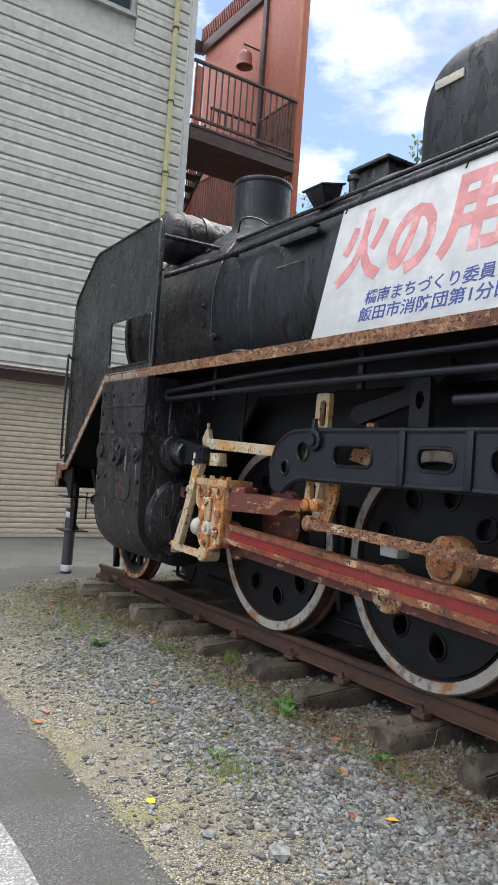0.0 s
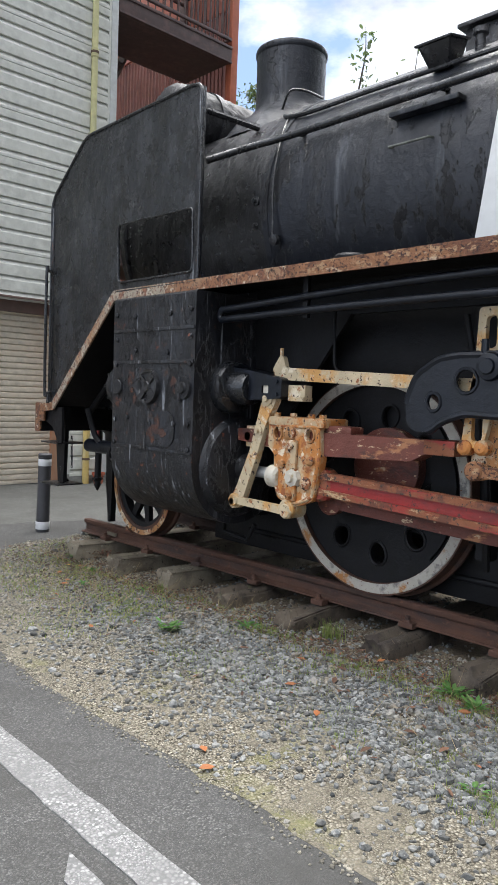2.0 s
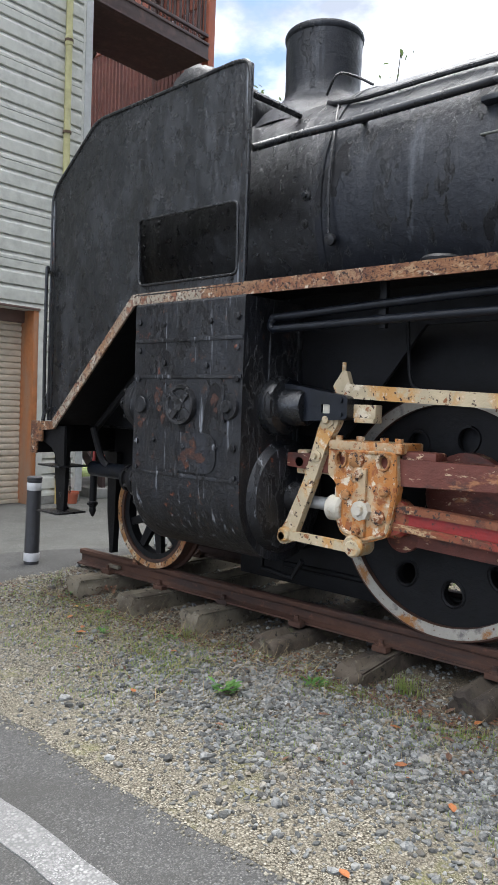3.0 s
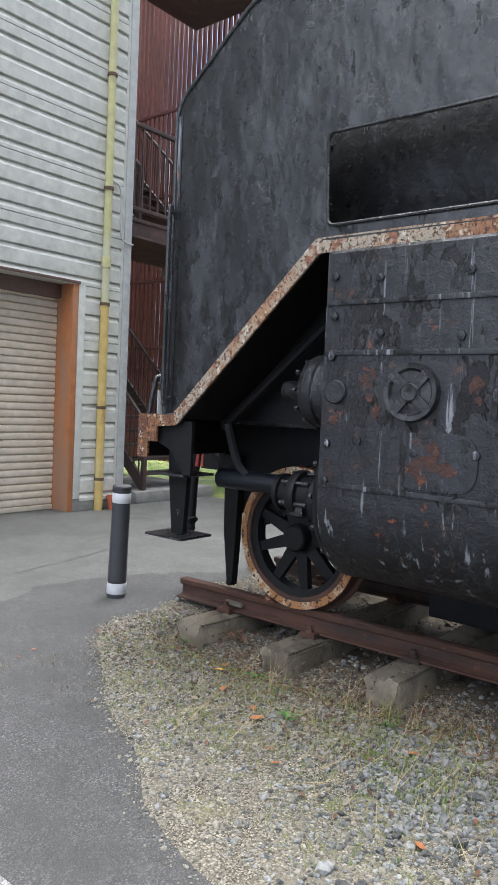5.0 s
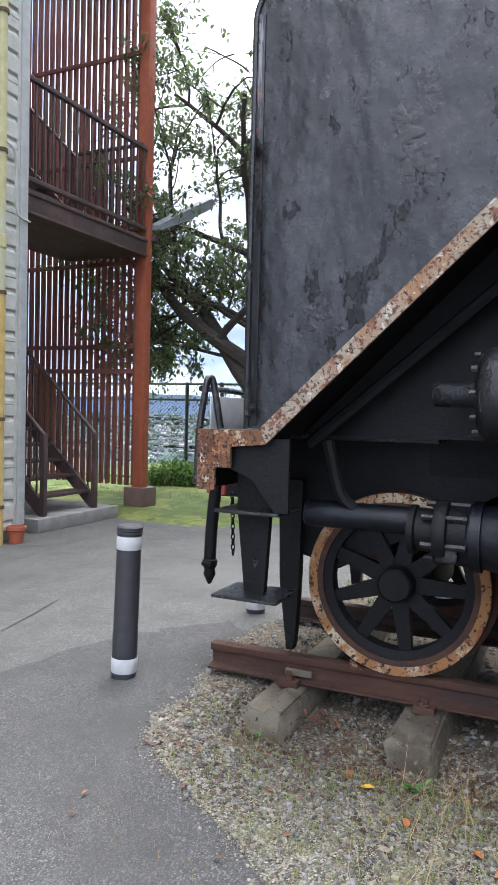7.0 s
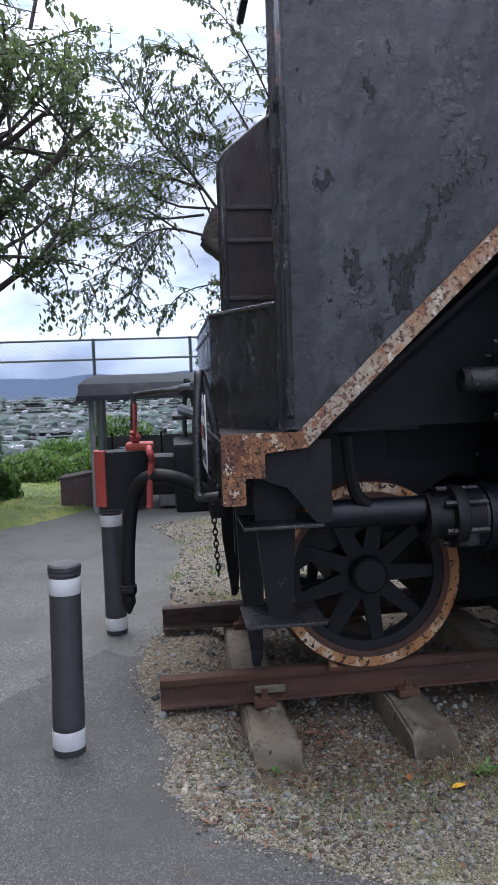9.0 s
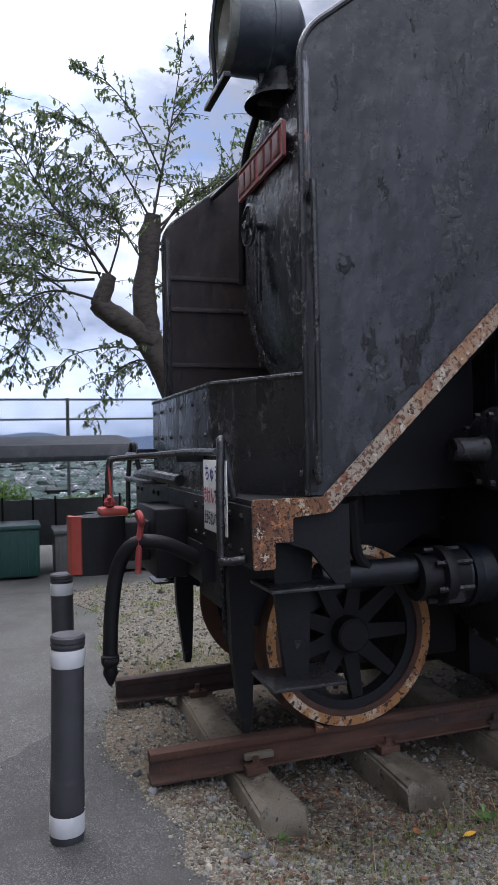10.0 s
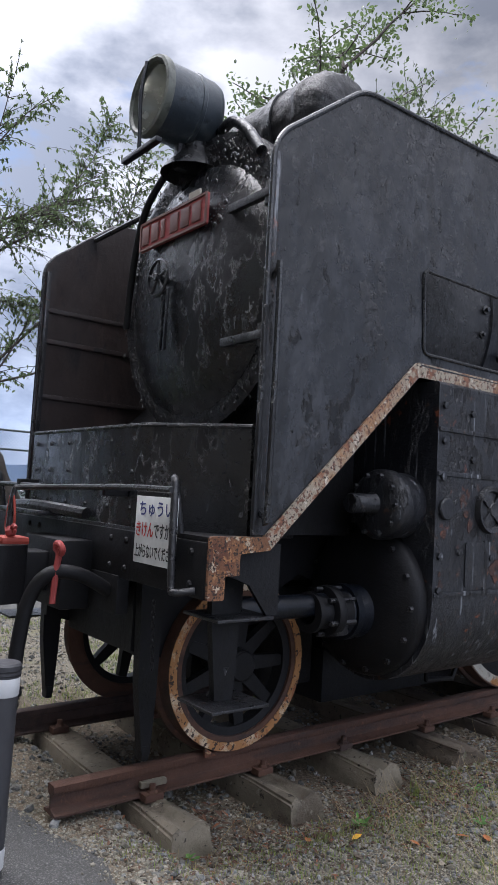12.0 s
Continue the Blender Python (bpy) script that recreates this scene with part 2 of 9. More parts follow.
    L.new(pick, hm.inputs["Factor"])
    L.new(dists[0], hm.inputs["A"])
    L.new(dists[1], hm.inputs["B"])
    L.new(hm.outputs["Result"], b.inputs["Height"])
    L.new(b.outputs["Normal"], bsdf.inputs["Normal"])
    return m


DRIP = (1.0, 1.0, 0.22)
M = {}
M["black"] = material("black_loco_paint", (0.014, 0.015, 0.0175), [((0.009, 0.0095, 0.011), 2.2, 0.45, 0.60, (1, 1, 0.5)), ((0.019, 0.021, 0.025), 9.0, 0.58, 0.66, (1, 1, 0.25)), ((0.05, 0.052, 0.056), 34, 0.71, 0.76)], rough=0.26, rough_var=0.10, bump=0.55, bump_scale=15, spec=0.66, flake=(5.5, 0.52, (0.009, 0.009, 0.0105), (0.02, 0.021, 0.023), 0.42), wave=0.34)
M["deflector"] = material("faded_deflector_black", (0.0095, 0.0105, 0.0135), [((0.0085, 0.009, 0.0105), 1.9, 0.48, 0.58, (1, 1, 0.6)), ((0.025, 0.0262, 0.030), 2.6, 0.515, 0.555, (1, 1, 0.55)), ((0.0075, 0.008, 0.0095), 9.0, 0.575, 0.60, (1, 1, 0.5)), ((0.0065, 0.0065, 0.0075), 6.5, 0.55, 0.575, (1, 1, 0.34)), ((0.036, 0.027, 0.021), 2.3, 0.64, 0.72, (1, 1, 0.5)), ((0.055, 0.058, 0.064), 17, 0.665, 0.70, (1, 1, 0.30))], rough=0.29, rough_var=0.20, bump=0.5, bump_scale=15, spec=0.58, flake=(9.0, 0.605, (0.0085, 0.0090, 0.0105), (0.030, 0.031, 0.035), 0.38), wave=0.55)
M["innerbrown"] = material("sooty_brown_primer", (0.034, 0.024, 0.022), [((0.050, 0.032, 0.028), 2.2, 0.5, 0.62, (1, 1, 0.5)), ((0.012, 0.011, 0.012), 5, 0.55, 0.63, (1, 1, 0.4))], rough=0.42, rough_var=0.14, bump=0.5, bump_scale=18, spec=0.5, wave=0.4)
M["boiler"] = material("boiler_black", (0.008, 0.0102, 0.0160), [((0.022, 0.024, 0.031), 2.6, 0.5, 0.68, (1, 1, 0.3)), ((0.055, 0.06, 0.07), 7, 0.57, 0.68, (1, 1, 0.10)), ((0.11, 0.115, 0.12), 16, 0.66, 0.71, (1, 1, 0.07)), ((0.009, 0.009, 0.0105), 5, 0.58, 0.66, (1, 1, 0.14))], rough=0.36, rough_var=0.16, bump=0.7, bump_scale=20, spec=0.42, flake=(6, 0.55, (0.009, 0.009, 0.0105), (0.026, 0.027, 0.03), 0.5), wave=0.3)
M["crust"] = material("flaking_black", (0.015, 0.015, 0.0175), [((0.035, 0.035, 0.038), 12, 0.55, 0.60), ((0.12, 0.115, 0.11), 22, 0.67, 0.71), ((0.005, 0.005, 0.006), 7, 0.55, 0.6)], rough=0.30, rough_var=0.14, bump=1.0, bump_scale=17, spec=0.6, wave=0.5)
M["tar"] = material("blistered_tar_paint", (0.014, 0.014, 0.016), [((0.045, 0.045, 0.048), 26, 0.56, 0.62), ((0.11, 0.11, 0.112), 40, 0.64, 0.69), ((0.006, 0.006, 0.007), 11, 0.52, 0.58)], rough=0.46, rough_var=0.18, bump=1.0, bump_scale=34, spec=0.45, wave=0.5)
M["cylblack"] = material("worn_cylinder_black", (0.0105, 0.0115, 0.0150), [((0.018, 0.020, 0.026), 5, 0.53, 0.62, DRIP), ((0.17, 0.050, 0.024), 6.5, 0.635, 0.66), ((0.06, 0.03, 0.02), 14, 0.62, 0.66), ((0.19, 0.20, 0.22), 28, 0.590, 0.65, (1, 1, 0.05)), ((0.20, 0.065, 0.028), 3.0, 0.665, 0.69, (1, 1, 0.6))], rough=0.34, rough_var=0.16, bump=1.0, bump_scale=18, spec=0.5, flake=(7, 0.54, (0.009, 0.009, 0.0105), (0.035, 0.035, 0.038), 0.5), wave=0.5)
M["dark"] = material("sooty_black", (0.011, 0.011, 0.0125), [((0.008, 0.0078, 0.008), 8, 0.52, 0.62), ((0.026, 0.023, 0.021), 16, 0.64, 0.74)], rough=0.5, bump=0.4, bump_scale=36, spec=0.22)
M["bluedark"] = material("blueblack_steel", (0.006, 0.008, 0.013), [((0.015, 0.018, 0.027), 9, 0.56, 0.68, DRIP), ((0.04, 0.042, 0.048), 24, 0.67, 0.72), ((0.004, 0.005, 0.007), 6, 0.56, 0.64)], rough=0.36, rough_var=0.14, bump=0.4, bump_scale=26, spec=0.35)
M["rustcream"] = material("cream_paint_on_rust", (0.42, 0.24, 0.12), [((0.30, 0.10, 0.03), 8, 0.48, 0.56), ((0.56, 0.46, 0.33), 13, 0.60, 0.64), ((0.06, 0.026, 0.016), 34, 0.57, 0.61)], rough=0.75, bump=0.8, bump_scale=40)
M["edge"] = material("rusty_edge_paint", (0.285, 0.130, 0.060), [((0.13, 0.050, 0.026), 4, 0.47, 0.58, (1, 0.5, 1)), ((0.36, 0.22, 0.12), 34, 0.55, 0.60, (1, 0.4, 1)), ((0.50, 0.40, 0.28), 8, 0.625, 0.66, (1, 0.3, 1)), ((0.085, 0.034, 0.020), 44, 0.535, 0.575, (1, 0.6, 1)), ((0.028, 0.017, 0.014), 58, 0.565, 0.59)], rough=0.8, bump=0.9, bump_scale=50)
M["edgepale"] = material("salt_and_pepper_edge_paint", (0.42, 0.355, 0.27), [((0.34, 0.19, 0.10), 3.2, 0.48, 0.58), ((0.24, 0.10, 0.055), 9, 0.55, 0.60), ((0.58, 0.52, 0.43), 24, 0.58, 0.63), ((0.15, 0.070, 0.045), 46, 0.54, 0.575), ((0.035, 0.024, 0.020), 70, 0.56, 0.59)], rough=0.8, bump=0.9, bump_scale=50)
M["edgemid"] = material("half_rusted_edge_paint", (0.35, 0.215, 0.125), [((0.26, 0.115, 0.055), 3.6, 0.47, 0.58, (1, 0.5, 1)), ((0.18, 0.070, 0.038), 9, 0.55, 0.60), ((0.54, 0.45, 0.34), 26, 0.57, 0.62), ((0.12, 0.052, 0.032), 46, 0.54, 0.575), ((0.030, 0.020, 0.016), 66, 0.56, 0.59)], rough=0.8, bump=0.9, bump_scale=50)
M["edgefoot"] = material("rust_eaten_edge_paint", (0.25, 0.115, 0.055), [((0.13, 0.050, 0.028), 6, 0.48, 0.58), ((0.50, 0.41, 0.30), 24, 0.58, 0.62), ((0.36, 0.17, 0.07), 40, 0.56, 0.61), ((0.035, 0.022, 0.017), 75, 0.535, 0.57)], rough=0.8, bump=0.9, bump_scale=50)
M["scar"] = material("bare_brown_rust", (0.070, 0.030, 0.021), [((0.030, 0.017, 0.015), 18, 0.5, 0.56), ((0.15, 0.055, 0.028), 22, 0.56, 0.62), ((0.20, 0.15, 0.11), 44, 0.63, 0.67)], rough=0.8, bump=0.9, bump_scale=40)
M["rodedge"] = material("orange_rust_on_rod", (0.25, 0.085, 0.036), [((0.46, 0.31, 0.17), 14, 0.575, 0.62, (1, 0.4, 1)), ((0.12, 0.040, 0.022), 7, 0.51, 0.58), ((0.27, 0.030, 0.022), 5, 0.56, 0.62, (1, 0.3, 1)), ((0.04, 0.022, 0.018), 34, 0.56, 0.60)], rough=0.65, bump=0.7, bump_scale=45)
M["cream"] = material("cream_paint", (0.54, 0.40, 0.24), [((0.46, 0.18, 0.042), 7, 0.44, 0.53), ((0.70, 0.61, 0.47), 10, 0.58, 0.63), ((0.30, 0.095, 0.028), 12, 0.555, 0.61), ((0.05, 0.022, 0.016), 30, 0.585, 0.62)], rough=0.6, bump=0.7, bump_scale=40)
M["palecream"] = material("pale_cream_paint", (0.60, 0.49, 0.32), [((0.55, 0.29, 0.09), 5, 0.49, 0.57), ((0.69, 0.61, 0.47), 10, 0.56, 0.63), ((0.28, 0.10, 0.035), 14, 0.60, 0.64), ((0.05, 0.024, 0.018), 30, 0.60, 0.63)], rough=0.6, bump=0.6, bump_scale=45)
M["whitering"] = material("grimy_white_paint", (0.47, 0.44, 0.38), [((0.17, 0.16, 0.15), 9, 0.52, 0.62), ((0.34, 0.15, 0.045), 5, 0.56, 0.63), ((0.14, 0.06, 0.03), 30, 0.62, 0.66)], rough=0.7, bump=0.45, bump_scale=60)
M["orangering"] = material("rust_orange_rim", (0.43, 0.205, 0.075), [((0.60, 0.50, 0.36), 7, 0.50, 0.58), ((0.27, 0.095, 0.035), 14, 0.55, 0.60), ((0.040, 0.024, 0.018), 36, 0.55, 0.58)], rough=0.75, bump=0.7, bump_scale=45)
M["red"] = material("weathered_red_paint", (0.30, 0.018, 0.016), [((0.15, 0.018, 0.015), 6, 0.48, 0.62, (1, 0.4, 1)), ((0.055, 0.022, 0.016), 18, 0.60, 0.68), ((0.36, 0.16, 0.08), 26, 0.66, 0.71)], rough=0.36, bump=0.5, bump_scale=40)
M["redbrown"] = material("dark_red_primer", (0.16, 0.045, 0.030), [((0.07, 0.028, 0.022), 9, 0.5, 0.6, (1, 0.5, 1)), ((0.36, 0.16, 0.07), 9, 0.58, 0.64, (1, 0.4, 1)), ((0.52, 0.38, 0.24), 30, 0.61, 0.65, (1, 0.4, 1))], rough=0.55, bump=0.7, bump_scale=40)
M["railrust"] = material("rail_rust", (0.094, 0.044, 0.028), [((0.045, 0.027, 0.022), 7, 0.5, 0.62, (1, 0.2, 1)), ((0.13, 0.06, 0.036), 24, 0.60, 0.70)], rough=0.78, bump=0.6, bump_scale=60)
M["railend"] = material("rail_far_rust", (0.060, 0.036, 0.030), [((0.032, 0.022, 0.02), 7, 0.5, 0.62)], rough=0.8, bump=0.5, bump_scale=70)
M["sleeper"] = material("weathered_concrete_sleeper", (0.235, 0.205, 0.155), [((0.115, 0.095, 0.07), 4, 0.47, 0.60), ((0.36, 0.335, 0.27), 16, 0.60, 0.72), ((0.045, 0.038, 0.03), 26, 0.60, 0.65), ((0.09, 0.10, 0.04), 9, 0.66, 0.74)], rough=0.92, bump=1.0, bump_scale=26, vary=0.2)
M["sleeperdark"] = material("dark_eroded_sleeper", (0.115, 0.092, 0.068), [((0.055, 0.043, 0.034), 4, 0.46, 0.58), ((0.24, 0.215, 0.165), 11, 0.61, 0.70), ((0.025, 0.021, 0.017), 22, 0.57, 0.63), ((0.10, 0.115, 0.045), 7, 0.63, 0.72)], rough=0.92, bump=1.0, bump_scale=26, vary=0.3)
M["asphalt"] = pebbled("asphalt", ((0.074, 0.074, 0.067), (0.137, 0.137, 0.124), (0.245, 0.243, 0.222)), 170.0, 110.0, (0.09, 0.091, 0.089), rough=0.85, bump=0.45)
M["asphaltwet"] = pebbled("dark_asphalt", ((0.049, 0.0485, 0.046), (0.096, 0.095, 0.090), (0.185, 0.184, 0.176)), 190.0, 130.0, (0.06, 0.06, 0.061), rough=0.8, bump=0.5)
M["line"] = pebbled("worn_white_road_paint", ((0.13, 0.13, 0.13), (0.28, 0.28, 0.277), (0.44, 0.44, 0.43)), 150.0, 80.0, (0.14, 0.14, 0.14), rough=0.8, bump=0.5)
M["sand"] = pebbled("gritty_soil", ((0.148, 0.132, 0.099), (0.295, 0.266, 0.206), (0.48, 0.45, 0.37)), 165.0, 95.0, (0.036, 0.031, 0.023), moss=((0.17, 0.17, 0.068), 0.54, 0.72), bump=1.0, soil=((0.140, 0.110, 0.078), 1.16, 0.36))
M["stone"] = material("grey_crushed_stone", (0.215, 0.218, 0.208), [((0.085, 0.092, 0.095), 40, 0.45, 0.6), ((0.34, 0.335, 0.31), 60, 0.62, 0.7), ((0.19, 0.165, 0.125), 3.0, 0.53, 0.66)], rough=0.85, bump=0.4, bump_scale=160, vary=0.62)
M["clod"] = material("dark_earth_crumbs", (0.085, 0.064, 0.045), [((0.14, 0.112, 0.082), 30, 0.5, 0.62)], rough=0.95, bump=0.3, bump_scale=120, vary=0.5)
M["grit"] = material("pale_grit", (0.245, 0.228, 0.185), [((0.15, 0.14, 0.11), 40, 0.45, 0.6)], rough=0.9, bump=0.3, bump_scale=160, vary=0.55)
M["grass"] = material("grass_blade", (0.20, 0.27, 0.075), [((0.27, 0.27, 0.10), 8, 0.45, 0.6)], rough=0.7, bump=0, vary=0.35)
M["mossy"] = material("olive_moss", (0.19, 0.20, 0.075), [((0.27, 0.24, 0.11), 6, 0.45, 0.6), ((0.12, 0.165, 0.05), 3, 0.5, 0.62)], rough=0.8, bump=0, vary=0.35)
M["weed"] = material("weed_leaf", (0.10, 0.235, 0.06), [((0.15, 0.28, 0.07), 20, 0.5, 0.6)], rough=0.6, bump=0, vary=0.3)
M["drygrass"] = material("dry_grass", (0.34, 0.27, 0.14), [((0.24, 0.17, 0.08), 8, 0.45, 0.6)], rough=0.8, bump=0, vary=0.3)
M["lawn"] = material("mossy_lawn", (0.125, 0.175, 0.040), [((0.21, 0.225, 0.055), 1.6, 0.48, 0.60), ((0.07, 0.115, 0.03), 4, 0.52, 0.62), ((0.11, 0.090, 0.055), 6, 0.60, 0.68)], rough=0.95, bump=1.0, bump_scale=60)
M["leafo"] = material("fallen_orange_leaf", (0.40, 0.145, 0.045), [((0.22, 0.075, 0.03), 30, 0.5, 0.6)], rough=0.6, bump=0.2, vary=0.35)
M["leafy"] = material("fallen_yellow_leaf", (0.75, 0.42, 0.03), rough=0.6, bump=0.2)
M["leafbrown"] = material("brown_leaf_litter", (0.135, 0.070, 0.042), [((0.24, 0.085, 0.035), 20, 0.56, 0.62), ((0.08, 0.045, 0.03), 12, 0.5, 0.6)], rough=0.8, bump=0.2, vary=0.5)
M["leaf"] = material("tree_leaf", (0.082, 0.108, 0.056), [((0.115, 0.138, 0.064), 2.0, 0.50, 0.62)], rough=0.42, bump=0, vary=0.45)
M["ivy"] = material("ivy_leaf", (0.04, 0.085, 0.03), rough=0.45, bump=0, vary=0.45)
M["bark"] = material("cherry_bark", (0.075, 0.062, 0.052), [((0.035, 0.03, 0.026), 8, 0.5, 0.62, (1, 1, 3)), ((0.13, 0.12, 0.10), 20, 0.64, 0.72)], rough=0.9, bump=0.9, bump_scale=30)
M["siding"] = material("ivory_metal_siding", (0.65, 0.655, 0.605), [((0.61, 0.613, 0.565), 1.4, 0.5, 0.68, DRIP), ((0.50, 0.49, 0.44), 7, 0.72, 0.82, DRIP)], rough=0.5, bump=0.08, bump_scale=40)
M["trim"] = material("pale_grey_trim", (0.56, 0.575, 0.57), [((0.44, 0.45, 0.44), 3, 0.52, 0.68, DRIP)], rough=0.5, bump=0.05)
M["shutter"] = material("beige_roller_shutter", (0.66, 0.585, 0.475), [((0.60, 0.52, 0.41), 2.5, 0.5, 0.65), ((0.40, 0.33, 0.25), 12, 0.66, 0.74, (1, 1, 0.2))], rough=0.5, bump=0.06)
M["jamb"] = material("orange_brown_steel_frame", (0.46, 0.175, 0.065), [((0.33, 0.19, 0.12), 3, 0.5, 0.64, DRIP), ((0.30, 0.075, 0.03), 9, 0.64, 0.72)], rough=0.5, bump=0.15)
M["brownlintel"] = material("brown_flashing", (0.16, 0.10, 0.085), rough=0.5, bump=0.1)
M["concrete"] = material("grey_concrete", (0.30, 0.295, 0.28), [((0.20, 0.195, 0.18), 4, 0.5, 0.64), ((0.12, 0.115, 0.10), 9, 0.66, 0.74)], rough=0.9, bump=0.5, bump_scale=60)
M["pipe"] = material("faded_yellow_downpipe", (0.56, 0.53, 0.27), [((0.47, 0.47, 0.32), 3, 0.48, 0.6, DRIP), ((0.36, 0.33, 0.19), 14, 0.66, 0.74, DRIP)], rough=0.5, bump=0.1)
M["pipelow"] = material("ochre_downpipe", (0.60, 0.44, 0.15), [((0.55, 0.48, 0.27), 4, 0.5, 0.62, DRIP), ((0.42, 0.21, 0.06), 9, 0.62, 0.72, DRIP)], rough=0.5, bump=0.1)
M["band"] = material("rusty_band", (0.12, 0.075, 0.045), rough=0.7, bump=0.3)
M["glass"] = material("window_glass_dark", (0.03, 0.045, 0.055), rough=0.06, rough_var=0.02, bump=0, spec=0.8)
M["winframe"] = material("aluminium_frame", (0.45, 0.46, 0.45), rough=0.4, metal=0.4, bump=0.03)
M["slat"] = material("rustred_slat", (0.26, 0.09, 0.068), [((0.17, 0.062, 0.052), 5, 0.5, 0.62, DRIP)], rough=0.6, bump=0.15, vary=0.16)
M["post"] = material("orange_red_post", (0.42, 0.115, 0.055), [((0.30, 0.075, 0.04), 4, 0.5, 0.62, DRIP), ((0.50, 0.22, 0.12), 11, 0.64, 0.72)], rough=0.55, bump=0.15)
M["redwall"] = material("terracotta_metal_wall", (0.47, 0.165, 0.118), [((0.40, 0.135, 0.098), 1.5, 0.5, 0.66, DRIP), ((0.52, 0.25, 0.19), 7, 0.68, 0.78, DRIP)], rough=0.55, bump=0.06)
M["stair"] = material("dark_brown_steel", (0.078, 0.049, 0.047), [((0.11, 0.064, 0.058), 5, 0.5, 0.64)], rough=0.5, bump=0.15)
M["bell"] = material("dull_red_bell", (0.34, 0.12, 0.09), rough=0.4, bump=0.1)
M["rubber"] = material("charcoal_rubber", (0.050, 0.050, 0.056), [((0.075, 0.075, 0.08), 9, 0.55, 0.7, DRIP)], rough=0.55, bump=0.12)
M["reflector"] = material("white_reflective_tape", (0.66, 0.67, 0.68), [((0.5, 0.5, 0.5), 8, 0.55, 0.7)], rough=0.4, bump=0.05)
M["terracotta"] = material("terracotta_pot", (0.42, 0.115, 0.06), rough=0.7, bump=0.2)
M["coupred"] = material("faded_coupler_red", (0.36, 0.055, 0.035), [((0.25, 0.04, 0.03), 8, 0.5, 0.62)], rough=0.55, bump=0.25)
M["tapered"] = material("red_rope_paint", (0.36, 0.055, 0.05), rough=0.6, bump=0.2)
M["signwhite"] = material("white_sign_board", (0.57, 0.58, 0.58), [((0.47, 0.48, 0.48), 1.6, 0.5, 0.66, (1, 1, 0.3)), ((0.34, 0.35, 0.35), 6, 0.62, 0.76, (1, 1, 0.15))], rough=0.45, bump=0.05)
M["signbright"] = material("white_enamel_panel", (0.82, 0.83, 0.82), [((0.72, 0.73, 0.72), 4, 0.56, 0.70), ((0.35, 0.30, 0.24), 22, 0.69, 0.73)], rough=0.35, bump=0.05)
M["signpink"] = material("sun_faded_red_lettering", (0.60, 0.245, 0.245), [((0.66, 0.36, 0.35), 6, 0.5, 0.66)], rough=0.5, bump=0)
M["signblue"] = material("blue_lettering", (0.035, 0.065, 0.25), rough=0.5, bump=0)
M["signnavy"] = material("navy_lettering", (0.03, 0.04, 0.20), rough=0.5, bump=0)
M["signred"] = material("red_lettering", (0.60, 0.05, 0.04), rough=0.5, bump=0)
M["signblack"] = material("black_lettering", (0.02, 0.02, 0.02), rough=0.5, bump=0)
M["platered"] = material("red_number_plate", (0.40, 0.075, 0.07), [((0.28, 0.05, 0.048), 9, 0.5, 0.62)], rough=0.5, bump=0.2)
M["brass"] = material("dull_plate_lettering", (0.20, 0.10, 0.085), rough=0.5, bump=0.1)
M["lampgrey"] = material("blue_grey_lamp_casing", (0.040, 0.052, 0.064), [((0.075, 0.09, 0.10), 6, 0.54, 0.64), ((0.016, 0.02, 0.025), 10, 0.58, 0.66)], rough=0.38, bump=0.3, bump_scale=30)
M["lampring"] = material("greenish_grey_ring", (0.15, 0.16, 0.135), [((0.06, 0.066, 0.055), 14, 0.46, 0.60)], rough=0.5, bump=0.3)
M["reflect"] = material("lamp_reflector", (0.55, 0.55, 0.50), rough=0.25, metal=0.7, bump=0.05)
M["silver"] = material("worn_bare_steel", (0.42, 0.43, 0.43), [((0.22, 0.22, 0.22), 12, 0.52, 0.64)], rough=0.45, metal=0.3, bump=0.2)
M["chalk"] = material("pale_oil_cup_paint", (0.60, 0.56, 0.47), [((0.38, 0.32, 0.22), 14, 0.55, 0.66)], rough=0.6, bump=0.4)
M["fence"] = material("dull_green_fence_pipe", (0.075, 0.10, 0.10), [((0.12, 0.13, 0.12), 9, 0.55, 0.7)], rough=0.5, bump=0.1)
M["wire"] = material("galvanised_wire", (0.20, 0.22, 0.22), rough=0.5, bump=0)
M["shelroof"] = material("grey_sheet_roof", (0.022, 0.026, 0.033), [((0.035, 0.038, 0.044), 3, 0.5, 0.62)], rough=0.65, bump=0.1, spec=0.3)
M["shelpost"] = material("grey_painted_post", (0.22, 0.24, 0.25), rough=0.5, bump=0.1)
M["bingreen"] = material("dark_green_plastic", (0.018, 0.075, 0.062), rough=0.45, bump=0.05)
M["bingrey"] = material("grey_plastic_crate", (0.12, 0.125, 0.12), rough=0.5, bump=0.05)
# distance haze is put into this hill colour as blue
M["hill"] = material("haze_blue_far_hill", (0.085, 0.12, 0.185), rough=1, bump=0, spec=0.0)
# valley, houses and woods carry distance haze in their grey-blue colours
M["valley"] = material("hazed_far_valley", (0.165, 0.195, 0.192), [((0.20, 0.22, 0.235), 0.02, 0.50, 0.58), ((0.085, 0.115, 0.11), 0.03, 0.54, 0.60)], rough=1, bump=0, spec=0.0)
M["houses"] = material("hazed_far_house_walls", (0.33, 0.345, 0.365), rough=0.8, bump=0, vary=0.55)
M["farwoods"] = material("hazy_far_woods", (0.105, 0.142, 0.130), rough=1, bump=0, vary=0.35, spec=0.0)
M["hedge"] = material("bank_foliage", (0.080, 0.150, 0.036), rough=0.7, bump=0, vary=0.5)


